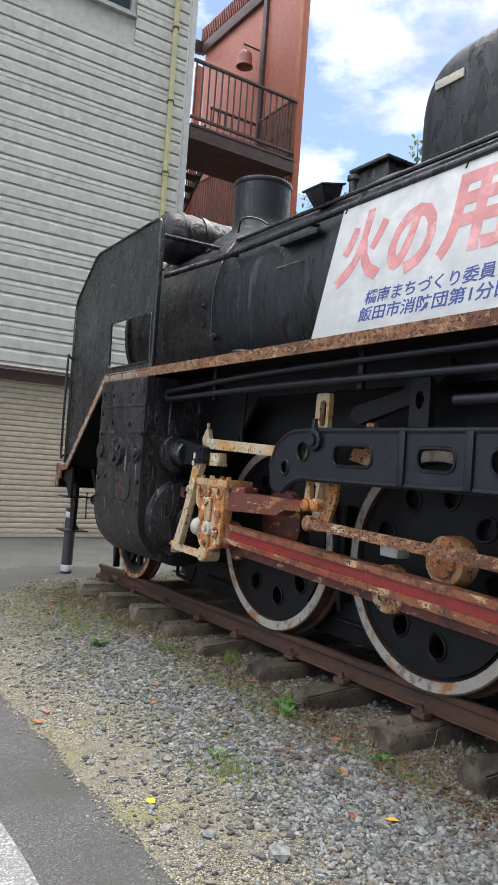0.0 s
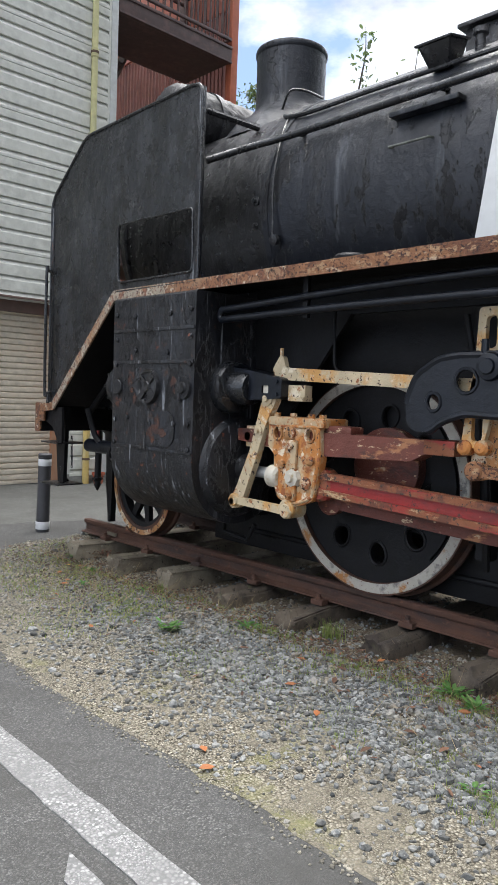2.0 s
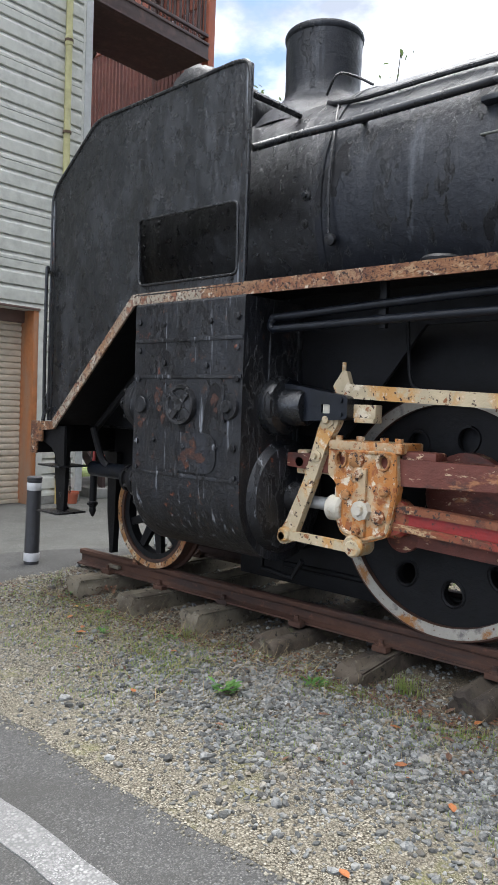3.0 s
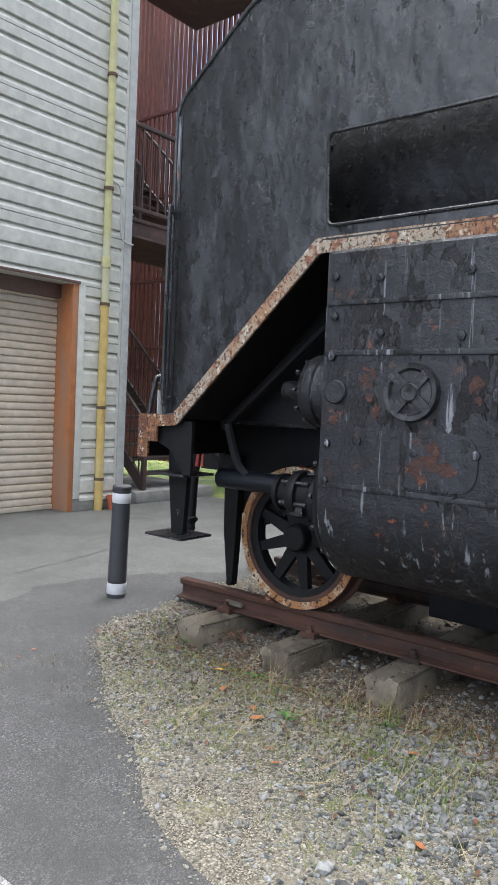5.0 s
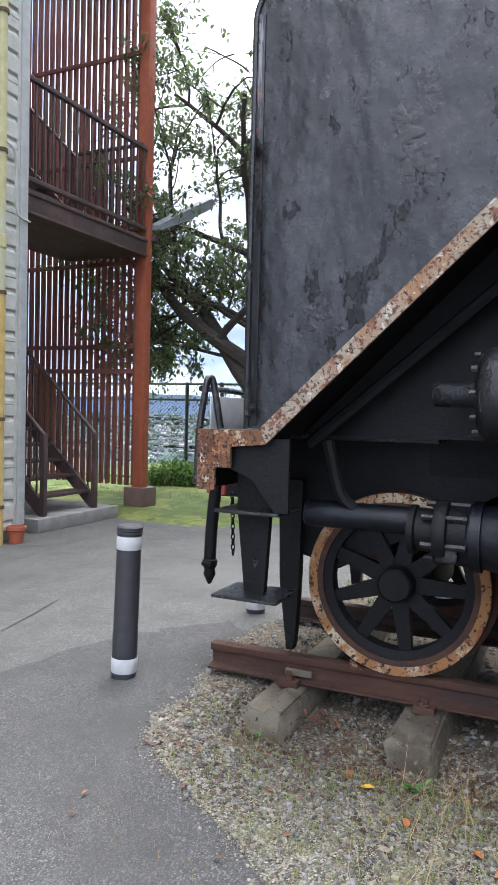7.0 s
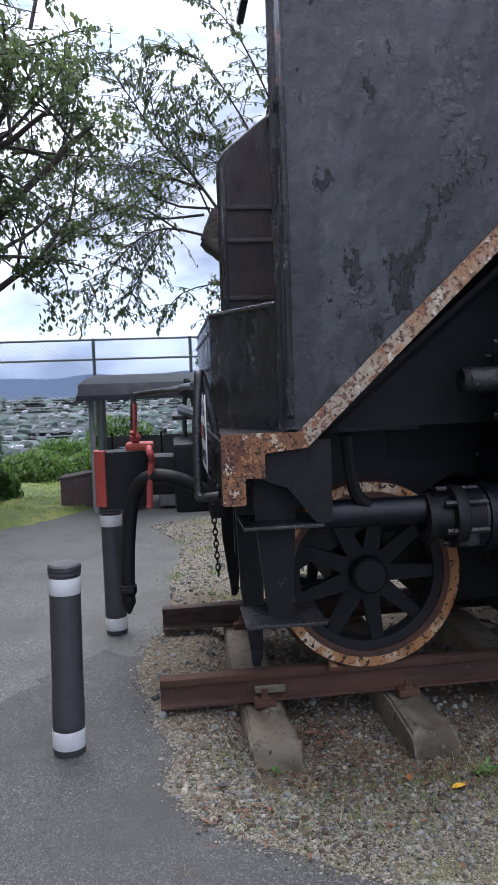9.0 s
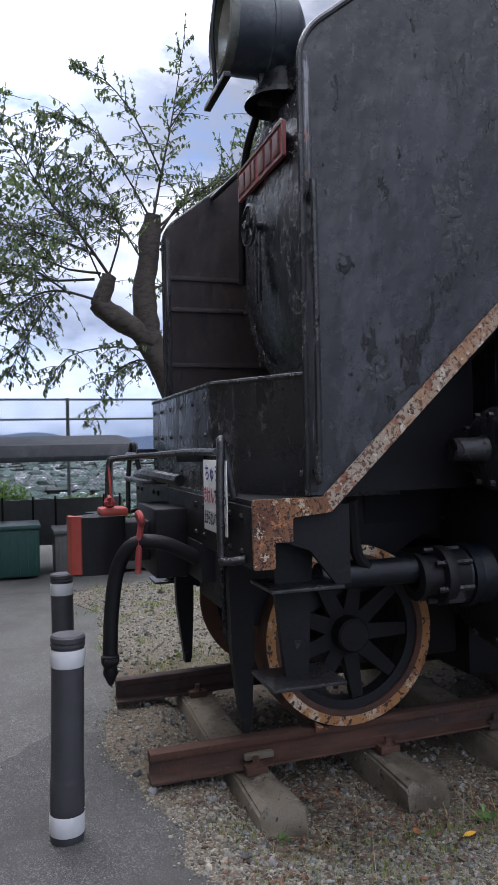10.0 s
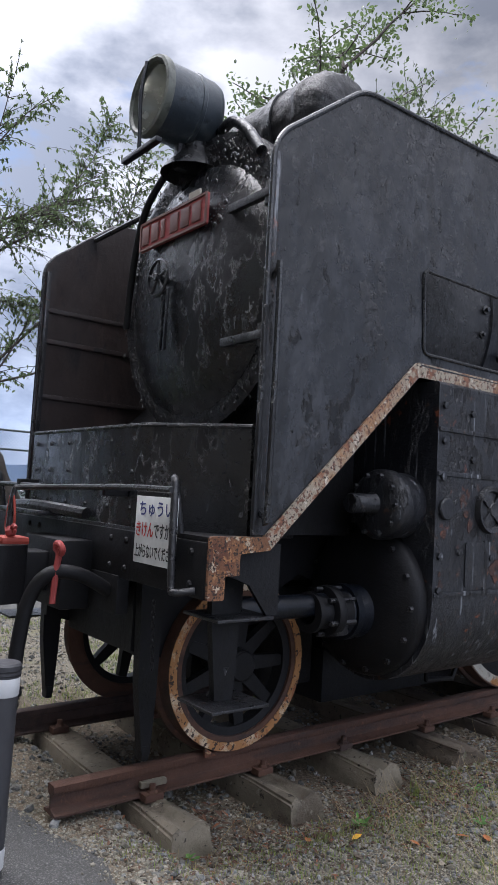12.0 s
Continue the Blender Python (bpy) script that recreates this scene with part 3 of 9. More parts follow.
def let_light_through(m, share, colour):
    """Thin leaves let part of the light through."""
    N, L = m.node_tree.nodes, m.node_tree.links
    tr, mx = N.new("ShaderNodeBsdfTranslucent"), N.new("ShaderNodeMixShader")
    tr.inputs["Color"].default_value = (*colour, 1)
    mx.inputs["Fac"].default_value = share
    L.new(N["Principled BSDF"].outputs["BSDF"], mx.inputs[1])
    L.new(tr.outputs["BSDF"], mx.inputs[2])
    L.new(mx.outputs["Shader"], N["Material Output"].inputs["Surface"])


for key, colour in (("leaf", (0.15, 0.215, 0.085)), ("ivy", (0.10, 0.19, 0.04)), ("hedge", (0.14, 0.26, 0.05)), ("grass", (0.24, 0.36, 0.07)), ("weed", (0.12, 0.30, 0.06))):
    let_light_through(M[key], 0.38, colour)

# ---- mesh helpers ----
def rnd_outline(points, radius, steps=5):
    """The outline with its corners rounded."""
    out, n = [], len(points)
    for i, p in enumerate(points):
        p = Vector(p)
        r = radius[i] if isinstance(radius, (list, tuple)) else radius
        a, b = Vector(points[i - 1]), Vector(points[(i + 1) % n])
        if r <= 0:
            out.append(tuple(p))
            continue
        da, db = (a - p), (b - p)
        r = min(r, da.length * 0.49, db.length * 0.49)
        s, e = p + da.normalized() * r, p + db.normalized() * r
        for k in range(steps + 1):
            f = k / steps
            out.append(tuple((1 - f) ** 2 * s + 2 * f * (1 - f) * p + f * f * e))
    return out


def oval(cx, cy, rx, ry, n=20):
    return [(cx + rx * math.cos(2 * math.pi * i / n), cy + ry * math.sin(2 * math.pi * i / n)) for i in range(n)]


def slot(a0, a1, b0, b1, r=None):
    return rnd_outline([(a0, b0), (a1, b0), (a1, b1), (a0, b1)], r if r is not None else min(a1 - a0, b1 - b0) * 0.5)


def plate(loops, axis, lo, hi, bm=None):
    """A plate with holes: outlines in the plane across the axis ((y, z), (x, z) or (x, y)), from lo to hi along it."""
    own = bmesh.new()
    put = {"x": lambda a, b, c: (c, a, b), "y": lambda a, b, c: (a, c, b), "z": lambda a, b, c: (a, b, c)}[axis]
    edges = []
    for loop in loops:
        vs = [own.verts.new(put(a, b, lo)) for a, b in loop]
        edges += [own.edges.new((vs[i], vs[(i + 1) % len(vs)])) for i in range(len(vs))]
    bmesh.ops.triangle_fill(own, edges=edges, use_beauty=True, use_dissolve=False)
    out = bmesh.ops.extrude_face_region(own, geom=own.faces[:])
    way = Vector(put(0, 0, hi - lo))
    bmesh.ops.translate(own, verts=[v for v in out["geom"] if isinstance(v, bmesh.types.BMVert)], vec=way)
    bmesh.ops.recalc_face_normals(own, faces=own.faces[:])
    return join(bm, own)


def join(bm, own):
    if bm is None:
        return own
    me = bpy.data.meshes.new("tmp")
    own.to_mesh(me)
    own.free()
    bm.from_mesh(me)
    bpy.data.meshes.remove(me)
    return bm


def box(x0, x1, y0, y1, z0, z1, bevel=0.004, bm=None, turn=None, seg=2):
    own = bmesh.new()
    bmesh.ops.create_cube(own, size=1)
    for v in own.verts:
        v.co = Vector(((x0 + x1) / 2 + v.co.x * (x1 - x0), (y0 + y1) / 2 + v.co.y * (y1 - y0), (z0 + z1) / 2 + v.co.z * (z1 - z0)))
    if bevel:
        bmesh.ops.bevel(own, geom=own.edges[:], offset=min(bevel, abs(x1 - x0) * 0.45, abs(y1 - y0) * 0.45, abs(z1 - z0) * 0.45), segments=seg, affect="EDGES", profile=0.6)
    if turn is not None:
        own.transform(turn)
    return join(bm, own)


def frame_to(way):
    return Vector(way).to_track_quat("Z", "Y").to_matrix().to_4x4()


def lathe(profile, at, way, seg=32, bm=None, close=False):
    """A turned body: (radius, height) pairs along the way from at."""
    own = bmesh.new()
    m = Matrix.Translation(at) @ frame_to(way)
    rings = []
    for r, h in profile:
        if r < 1e-6:
            rings.append([own.verts.new(m @ Vector((0, 0, h)))])
        else:
            rings.append([own.verts.new(m @ Vector((r * math.cos(2 * math.pi * i / seg), r * math.sin(2 * math.pi * i / seg), h))) for i in range(seg)])
    pairs = list(zip(rings, rings[1:])) + ([(rings[-1], rings[0])] if close else [])
    for a, b in pairs:
        for i in range(seg):
            j = (i + 1) % seg
            if len(a) == 1 and len(b) == 1:
                continue
            if len(a) == 1:
                own.faces.new((a[0], b[j], b[i]))
            elif len(b) == 1:
                own.faces.new((a[i], a[j], b[0]))
            else:
                own.faces.new((a[i], a[j], b[j], b[i]))
    bmesh.ops.recalc_face_normals(own, faces=own.faces[:])
    return join(bm, own)


def rod(a, b, r, seg=16, bm=None, r2=None, chamfer=0.0):
    a, b = Vector(a), Vector(b)
    l, r2 = (b - a).length, r if r2 is None else r2
    c = chamfer
    prof = [(0, 0), (r - c, 0), (r, c), (r2, l - c), (r2 - c, l), (0, l)] if c else [(0, 0), (r, 0), (r2, l), (0, l)]
    return lathe(prof, a, b - a, seg, bm)


def tube(points, r, seg=8, smooth=0, bm=None, taper=None):
    """A round bar along a line of points; smooth: points added between two by Catmull-Rom."""
    pts = [Vector(p) for p in points]
    if smooth:
        out = []
        for i in range(len(pts) - 1):
            p0, p1, p2, p3 = pts[max(i - 1, 0)], pts[i], pts[i + 1], pts[min(i + 2, len(pts) - 1)]
            for k in range(smooth):
                f = k / smooth
                out.append(0.5 * ((2 * p1) + (p2 - p0) * f + (2 * p0 - 5 * p1 + 4 * p2 - p3) * f * f + (3 * p1 - p0 - 3 * p2 + p3) * f ** 3))
        pts = out + [pts[-1]]
    own = bmesh.new()
    ways = [(pts[min(i + 1, len(pts) - 1)] - pts[max(i - 1, 0)]).normalized() for i in range(len(pts))]
    side = ways[0].orthogonal().normalized()
    rings = []
    for i, (p, w) in enumerate(zip(pts, ways)):
        side = (side - w * side.dot(w)).normalized()
        other = w.cross(side)
        rr = r if taper is None else r + (taper - r) * i / (len(pts) - 1)
        rings.append([own.verts.new(p + rr * (math.cos(2 * math.pi * k / seg) * side + math.sin(2 * math.pi * k / seg) * other)) for k in range(seg)])
    for a, b in zip(rings, rings[1:]):
        for k in range(seg):
            own.faces.new((a[k], a[(k + 1) % seg], b[(k + 1) % seg], b[k]))
    own.faces.new(rings[0][::-1])
    own.faces.new(rings[-1])
    bmesh.ops.recalc_face_normals(own, faces=own.faces[:])
    return join(bm, own)


def finish(bm, mat, angle=38):
    """A bmesh as a mesh with soft faces and hard edges."""
    for f in bm.faces:
        f.smooth = True
    lim = radians(angle)
    for e in bm.edges:
        if len(e.link_faces) == 2:
            e.smooth = e.calc_face_angle(3.0) < lim
    me = bpy.data.meshes.new("mesh")
    bm.to_mesh(me)
    bm.free()
    me.materials.append(mat)
    return me


def part(name, bm, mat, parent=None, label="", angle=38):
    ob = new(name, bm if isinstance(bm, bpy.types.Mesh) else finish(bm, mat, angle))
    ob.parent = parent
    if label:
        tagged(ob, label)
    return ob


def thing(name, label, category, group="", kind="", at=(0, 0, 0)):
    ob = new(name)
    ob.empty_display_size = 0.1
    ob.location = at
    return tagged(ob, label, category, group, kind)


def raw(name, verts, faces, mat, parent=None, smooth=False):
    me = bpy.data.meshes.new(name)
    me.from_pydata(verts, [], faces)
    me.materials.append(mat)
    if smooth:
        me.polygons.foreach_set("use_smooth", [True] * len(me.polygons))
    ob = new(name, me)
    ob.parent = parent
    return ob

# ---- ground ----
def ground_height(x, y):
    """Level yard, a low mound under the tree, then the hillside falls away to the valley."""
    h = 0.0
    d = math.hypot((x - 6.2) / 2.4, (y - 4.4) / 2.6)
    if d < 1:
        h += 0.10 * (1 - d) ** 0.8
    if x > 12.2:
        h -= min(80.0, (x - 12.2) * 0.42)
    return h - 2 * hollow(x, y)


def hollow(x, y):
    """The bed dips a little along the track."""
    def soft(f):
        f = min(1, max(0, f))
        return f * f * (3 - 2 * f)
    return (0.055 + 0.045 * soft((y + 2.0) / 1.4)) * soft((x + 1.40) / 0.36) * soft((1.6 - x) / 0.5) * soft((0.72 - y) / 0.22) * soft((y + 8.9) / 0.5)


def gravel_height(x, y):
    return ground_height(x, y) + hollow(x, y) + 0.0055


def sheet(name, xs, ys, mat, lift=0.0, kind="structure", label="", category=""):
    verts = [(x, y, ground_height(x, y) + lift) for y in ys for x in xs]
    n = len(xs)
    faces = [(j * n + i, j * n + i + 1, (j + 1) * n + i + 1, (j + 1) * n + i) for j in range(len(ys) - 1) for i in range(n - 1)]
    ob = raw(name, verts, faces, mat, smooth=True)
    return tagged(ob, label, category, kind=kind)


def span(a, b, n):
    return [a + (b - a) * i / n for i in range(n + 1)]


GX = [-3000, -600, -120] + span(-40, -8, 8)[:-1] + span(-8, 12.2, 81) + span(13, 30, 17) + [45, 70, 110, 160, 203, 400, 900, 2000, 4500]
GY = [-4000, -1200, -300, -80] + span(-30, -10, 8)[:-1] + span(-10, 12, 88) + [14, 18, 26, 40, 80, 300, 1200, 4000]
sheet("ground", GX, GY, M["asphalt"], 0.0, label="grey asphalt yard, patched and worn, running out to the hillside", category="asphalt")
sheet("backdrop", [205, 260, 330, 420, 600, 900, 1400, 2100, 2600], span(-2600, 2600, 40), M["valley"], 0.5, label="valley floor with fields and town far below, haze in its colour", category="valley")


def wavy(points, amp, step, seed):
    """The closed outline with small uneven bends."""
    rng = random.Random(seed)
    out = []
    for (x0, y0), (x1, y1) in zip(points, points[1:] + points[:1]):
        n = max(1, int(math.hypot(x1 - x0, y1 - y0) / step))
        for k in range(n):
            f = k / n
            out.append((x0 + (x1 - x0) * f + rng.uniform(-amp, amp), y0 + (y1 - y0) * f + rng.uniform(-amp, amp)))
    return out


def inside(x, y, poly):
    hit = False
    for (x0, y0), (x1, y1) in zip(poly, poly[1:] + poly[:1]):
        if (y0 > y) != (y1 > y) and x < (x1 - x0) * (y - y0) / (y1 - y0) + x0:
            hit = not hit
    return hit


def patch(name, outline, mat, z, label, category, thick=0.02):
    bm = plate([outline], "z", z - thick, z)
    ob = part(name, bm, mat)
    return tagged(ob, label, category, kind="structure")


GRAVEL = [(-2.60, -9.0), (-2.60, -4.9), (-2.61, -3.6), (-2.64, -2.8), (-2.66, -1.9), (-2.62, -1.15), (-2.45, -0.72), (-2.24, -0.40), (-1.99, 0.05), (-1.66, 0.50), (-1.42, 0.82), (-1.20, 0.95), (-0.98, 0.90), (-0.62, 0.99), (-0.1, 1.08), (0.3, 1.05), (0.8, 0.90), (1.6, 0.93), (2.1, 0.88), (3.0, 0.80), (4.0, 1.15), (4.35, 0.5), (4.3, -9.0)]
gravel_line = wavy(GRAVEL, 0.018, 0.14, 4)
bm = plate([gravel_line, [(-1.40, -8.9), (1.6, -8.9), (1.6, 0.72), (-1.40, 0.72)]], "z", -0.012, 0.0055)
gx_, gy_ = span(-1.40, 1.6, 60), span(-8.9, 0.72, 150)
grid = [[bm.verts.new((x, y, gravel_height(x, y) + (0.006 * noise.noise((x * 5, y * 5, 2)) if hollow(x, y) > 0.004 else 0))) for x in gx_] for y in gy_]
for ra, rb in zip(grid, grid[1:]):
    for i in range(60):
        bm.faces.new((ra[i], ra[i + 1], rb[i + 1], rb[i]))
tagged(part("gravel_bed", bm, M["sand"]), "strip of gritty soil and gravel beside the track", "gravel", kind="structure")
dark_line = wavy([(-2.5, -1.2), (-2.0, -0.5), (-1.5, 0.35), (-1.3, 0.75), (-1.2, 0.80), (-0.6, 0.85), (0.1, 0.95), (0.3, 1.3), (-0.3, 1.75), (-1.0, 1.9), (-1.7, 1.7), (-2.3, 1.1), (-3.0, 0.6), (-3.7, -0.3), (-4.4, -1.4), (-6.0, -2.4), (-6.0, -12.0), (-2.5, -12.0)], 0.05, 0.10, 9)
patch("asphalt_patch", dark_line, M["asphaltwet"], 0.004, "darker newer asphalt patch round the end of the gravel", "asphalt")
patch("road_line", wavy([(-3.15, -12), (-3.15, -0.2), (-3.012, -0.2), (-3.012, -12)], 0.006, 0.12, 3), M["line"], 0.008, "worn white painted road line", "road marking")
for k, y in enumerate((-3.355,)):
    patch("road_stripe", wavy([(-3.222, y), (-3.222, y - 0.26), (-3.30, y - 0.37), (-3.30, y - 0.105)], 0.005, 0.08, 5 + k), M["line"], 0.0085, "worn white slanting road stripe", "road marking")
GRASS = [(3.9, 9.5), (3.6, 4.9), (3.55, 4.1), (3.65, 3.2), (4.6, 2.25), (5.6, 1.6), (8.4, 2.2), (11.9, 1.6), (12.1, 9.5)]


def edge_gap(x, y, outline):
    """How far a place lies from the outline."""
    best = 9.0
    for (x0, y0), (x1, y1) in zip(outline, outline[1:] + outline[:1]):
        dx, dy = x1 - x0, y1 - y0
        f = min(1.0, max(0.0, ((x - x0) * dx + (y - y0) * dy) / (dx * dx + dy * dy)))
        best = min(best, math.hypot(x - x0 - f * dx, y - y0 - f * dy))
    return best


def mound(name, outline, mat, lift):
    xs, ys = [p[0] for p in outline], [p[1] for p in outline]
    gx, gy = span(min(xs), max(xs), 60), span(min(ys), max(ys), 60)
    verts, faces, at = [], [], {}
    for j in range(60):
        for i in range(60):
            if inside((gx[i] + gx[i + 1]) / 2, (gy[j] + gy[j + 1]) / 2, outline):
                q = []
                for a, b in ((i, j), (i + 1, j), (i + 1, j + 1), (i, j + 1)):
                    if (a, b) not in at:
                        at[(a, b)] = len(verts)
                        x, y = gx[a], gy[b]
                        f = min(1.0, edge_gap(x, y, outline) / 0.35)
                        verts.append((x, y, ground_height(x, y) - 0.012 + f * (lift + 0.03 * noise.noise((x * 2.3, y * 2.3, 0)))))
                    q.append(at[(a, b)])
                faces.append(q)
    return raw(name, verts, faces, mat, smooth=True)


tagged(mound("lawn", GRASS, M["lawn"], 0.05), "mossy yellow-green lawn under the tree", "lawn", kind="structure")

# cracks in the asphalt
rng = random.Random(5)
for a, b in (((-4.2, 1.6), (0.2, 2.6)), ((1.5, 4.2), (4.6, 3.1)), ((-1.2, 3.5), (3.8, 4.2))):
    pts = [(a[0] + (b[0] - a[0]) * k / 24, a[1] + (b[1] - a[1]) * k / 24) for k in range(25)]
    pts = [(x + rng.uniform(-0.012, 0.012), y + rng.uniform(-0.012, 0.012)) for x, y in pts]
    w = [rng.uniform(0.0012, 0.004) for _ in pts]
    verts = [(x, y - ww, 0.0035) for (x, y), ww in zip(pts, w)] + [(x, y + ww, 0.0035) for (x, y), ww in zip(pts, w)]
    n = len(pts)
    tagged(raw("asphalt_crack", verts, [(i, i + 1, n + i + 1, n + i) for i in range(n - 1)], M["dark"]), "thin crack in the asphalt", "crack", kind="structure")

# ---- the siding-clad building with its roller shutter ----
WY, WX = 4.54, 1.94          # wall face and its corner
hall = thing("building", "ivory metal-clad building with a beige roller shutter", "building")
SHX0 = -4.45
bm = plate([[(-9.0, 0.0), (SHX0 - 0.25, 0.0), (SHX0 - 0.25, 2.69), (1.17, 2.69), (1.17, 0.0), (WX - 0.03, 0.0), (WX - 0.03, 11.6), (-9.0, 11.6)], [(-0.95, 8.93), (0.74, 8.93), (0.74, 10.1), (-0.95, 10.1)]], "y", WY + 0.03, WY + 0.25)
part("wall", bm, M["siding"], hall)
part("wall", box(WX - 0.23, WX - 0.03, WY + 0.25, 13.0, 0.0, 11.6, 0), M["siding"], hall)
part("roof", box(-9.3, WX + 0.25, WY - 0.25, 13.2, 11.6, 11.85, 0.02), M["brownlintel"], hall)
part("plinth", box(1.17, WX - 0.02, WY - 0.005, WY + 0.06, 0.0, 0.15, 0.008), M["concrete"], hall)
part("corner_trim", box(WX - 0.115, WX, WY - 0.028, WY + 0.12, 0.15, 11.6, 0.006), M["trim"], hall, "pale grey corner trim")
part("head_flashing", box(SHX0 - 0.3, 1.19, WY - 0.03, WY + 0.05, 2.685, 2.715, 0.004), M["brownlintel"], hall, "brown lintel flashing")
# right jamb in orange-brown steel, with its grey reveal
part("door_jamb", box(1.10, 1.175, WY - 0.012, WY + 0.34, 0.0, 2.685, 0.006), M["jamb"], hall, "orange-brown painted steel door jamb")
part("door_jamb", box(SHX0 - 0.25, SHX0 - 0.10, WY - 0.012, WY + 0.34, 0.0, 2.685, 0.006), M["jamb"], hall)
part("door_head", box(SHX0 - 0.2, 1.10, WY + 0.22, WY + 0.34, 2.52, 2.685, 0.006), M["brownlintel"], hall)
SHY = WY + 0.30
shut = part("roller_shutter", box(SHX0 - 0.1, 1.105, SHY + 0.02, SHY + 0.04, 0.0, 2.6, 0), M["shutter"], hall, "closed beige roller shutter")
bm = plate([[(SHY + 0.024, 0.001), (SHY + 0.010, 0.006), (SHY - 0.002, 0.013), (SHY - 0.006, 0.026), (SHY - 0.006, 0.066), (SHY - 0.002, 0.078), (SHY + 0.010, 0.0835), (SHY + 0.024, 0.0865)]], "x", SHX0 - 0.1, 1.105)
slat_mesh = finish(bm, M["shutter"], 20)
for k in range(29):
    o = part("shutter_slat", slat_mesh, None, shut)
    o.location.z = 0.06 + 0.0866 * k
part("bottom_rail", box(SHX0 - 0.1, 1.105, SHY - 0.02, SHY + 0.03, 0.005, 0.06, 0.006), M["shutter"], shut)
for x in (-1.62, -1.05, 0.2):
    part("lock", box(x - 0.03, x + 0.03, SHY - 0.016, SHY - 0.004, 0.86, 0.885, 0.004), M["dark"], shut)
# upper window
wn1 = part("window_frame", plate([[(-0.95, 8.93), (0.74, 8.93), (0.74, 10.1), (-0.95, 10.1)], [(-0.89, 8.99), (0.68, 8.99), (0.68, 10.04), (-0.89, 10.04)]], "y", WY - 0.035, WY + 0.12), M["winframe"], hall)
part("pane", box(-0.89, 0.68, WY + 0.05, WY + 0.06, 8.99, 10.04, 0), M["glass"], wn1)
part("sill", box(-1.0, 0.79, WY - 0.07, WY + 0.02, 8.89, 8.93, 0.006), M["winframe"], wn1)
# siding boards: a flat face with a raised roll, each course an own piece
P = 0.6408
board = [(0.002, 0.0), (-0.012, 0.006)]
for k in range(3):           # three pressed grooves to a panel: a sharp upper lip over a sloping floor
    g = 0.040 + 0.2136 * k
    board += [(-0.012, g), (0.016, g + 0.050), (0.024, g + 0.060), (-0.006, g + 0.066), (-0.012, g + 0.070)]
board += [(-0.012, P - 0.006), (0.002, P - 0.0008), (0.03, P - 0.0008), (0.03, 0.0)]


def course(x0, x1):
    return finish(plate([[(WY + a, b) for a, b in board]], "x", x0, x1), M["siding"], 6)


GE = 1.79
wide, side_ = course(-8.9, GE), course(1.275, GE)
short_a, short_b = course(-8.9, -1.005), course(0.795, GE)
for k in range(20):
    z = 0.152 - 0.04 + P * k
    if z + P > 11.6:
        break
    if z + P < 2.72:
        meshes = (side_,)
    elif z > 8.4 and z < 10.1:
        meshes = (short_a, short_b)
    else:
        meshes = (wide,)
    for me in meshes:
        o = part("siding_board", me, None, hall)
        o.location.z = z
part("edge_strip", box(GE, WX - 0.113, WY - 0.0135, WY + 0.03, 0.15, 11.6, 0.002), M["siding"], hall)
part("edge_strip", box(1.178, 1.275, WY - 0.0135, WY + 0.03, 0.15, 2.68, 0.002), M["siding"], hall)
# downpipe
DX, DY = 1.52, 4.475
dp = thing("downpipe", "faded yellow downpipe with rusty straps on the building corner", "downpipe")
part("pipe", rod((DX, DY, 2.50), (DX, DY, 11.4), 0.047, 20), M["pipe"], dp, "faded yellow-green upper pipe")
part("pipe", rod((DX, DY, 0.0), (DX, DY, 2.51), 0.052, 20), M["pipelow"], dp, "ochre lower pipe")
part("socket", rod((DX, DY, 2.92), (DX, DY, 3.05), 0.056, 20, chamfer=0.006), M["pipe"], dp)
part("socket", rod((DX, DY, 6.35), (DX, DY, 6.48), 0.056, 20, chamfer=0.006), M["pipe"], dp)
for z in (0.38, 1.25, 2.49, 3.86, 5.18, 6.42, 7.69, 9.0):
    bm = lathe([(0.050, -0.018), (0.060, -0.018), (0.060, 0.018), (0.050, 0.018)], (DX, DY, z), (0, 0, 1), 20, close=True)
    box(DX - 0.015, DX + 0.015, DY, WY, z - 0.012, z + 0.012, 0.003, bm)
    part("strap", bm, M["band"], dp)
part("conduit", tube([(1.60, 4.50, 3.98), (1.70, 4.49, 3.93), (1.735, 4.49, 3.75), (1.735, 4.49, 3.45), (1.78, 4.49, 3.30), (1.95, 4.50, 3.28)], 0.012, 8, 4), M["trim"], hall)
pot = thing("flower_pot", "small empty terracotta flower pot against the wall", "flower pot")
part("pot", lathe([(0.0, 0.0), (0.065, 0.0), (0.085, 0.13), (0.10, 0.135), (0.10, 0.17), (0.088, 0.17), (0.085, 0.14), (0.0, 0.13)], (1.70, 4.40, 0.0), (0, 0, 1), 24), M["terracotta"], pot)

# ---- steel fire stair beside it ----
tower = thing("stair_tower", "rust-red slatted outside stair tower with dark steel landings", "stair tower")
TX0, TX1, TY0, TY1 = 2.03, 4.45, 4.68, 9.2
for x, y in ((TX1, TY0 + 0.06), (TX1, TY1), (TX0 + 0.1, TY1)):
    p = part("corner_post", box(x - 0.075, x + 0.075, y - 0.075, y + 0.075, 0.30, 11.4, 0.008), M["post"], tower, "orange-red steel corner post")
    part("post_base", box(x - 0.16, x + 0.16, y - 0.16, y + 0.16, 0.0, 0.32, 0.012), M["brownlintel"], p, "dark concrete post base")
part("stair_pad", box(2.25, 3.75, 4.60, 6.2, 0.0, 0.15, 0.015), M["concrete"], tower, "concrete pad at the stair foot")
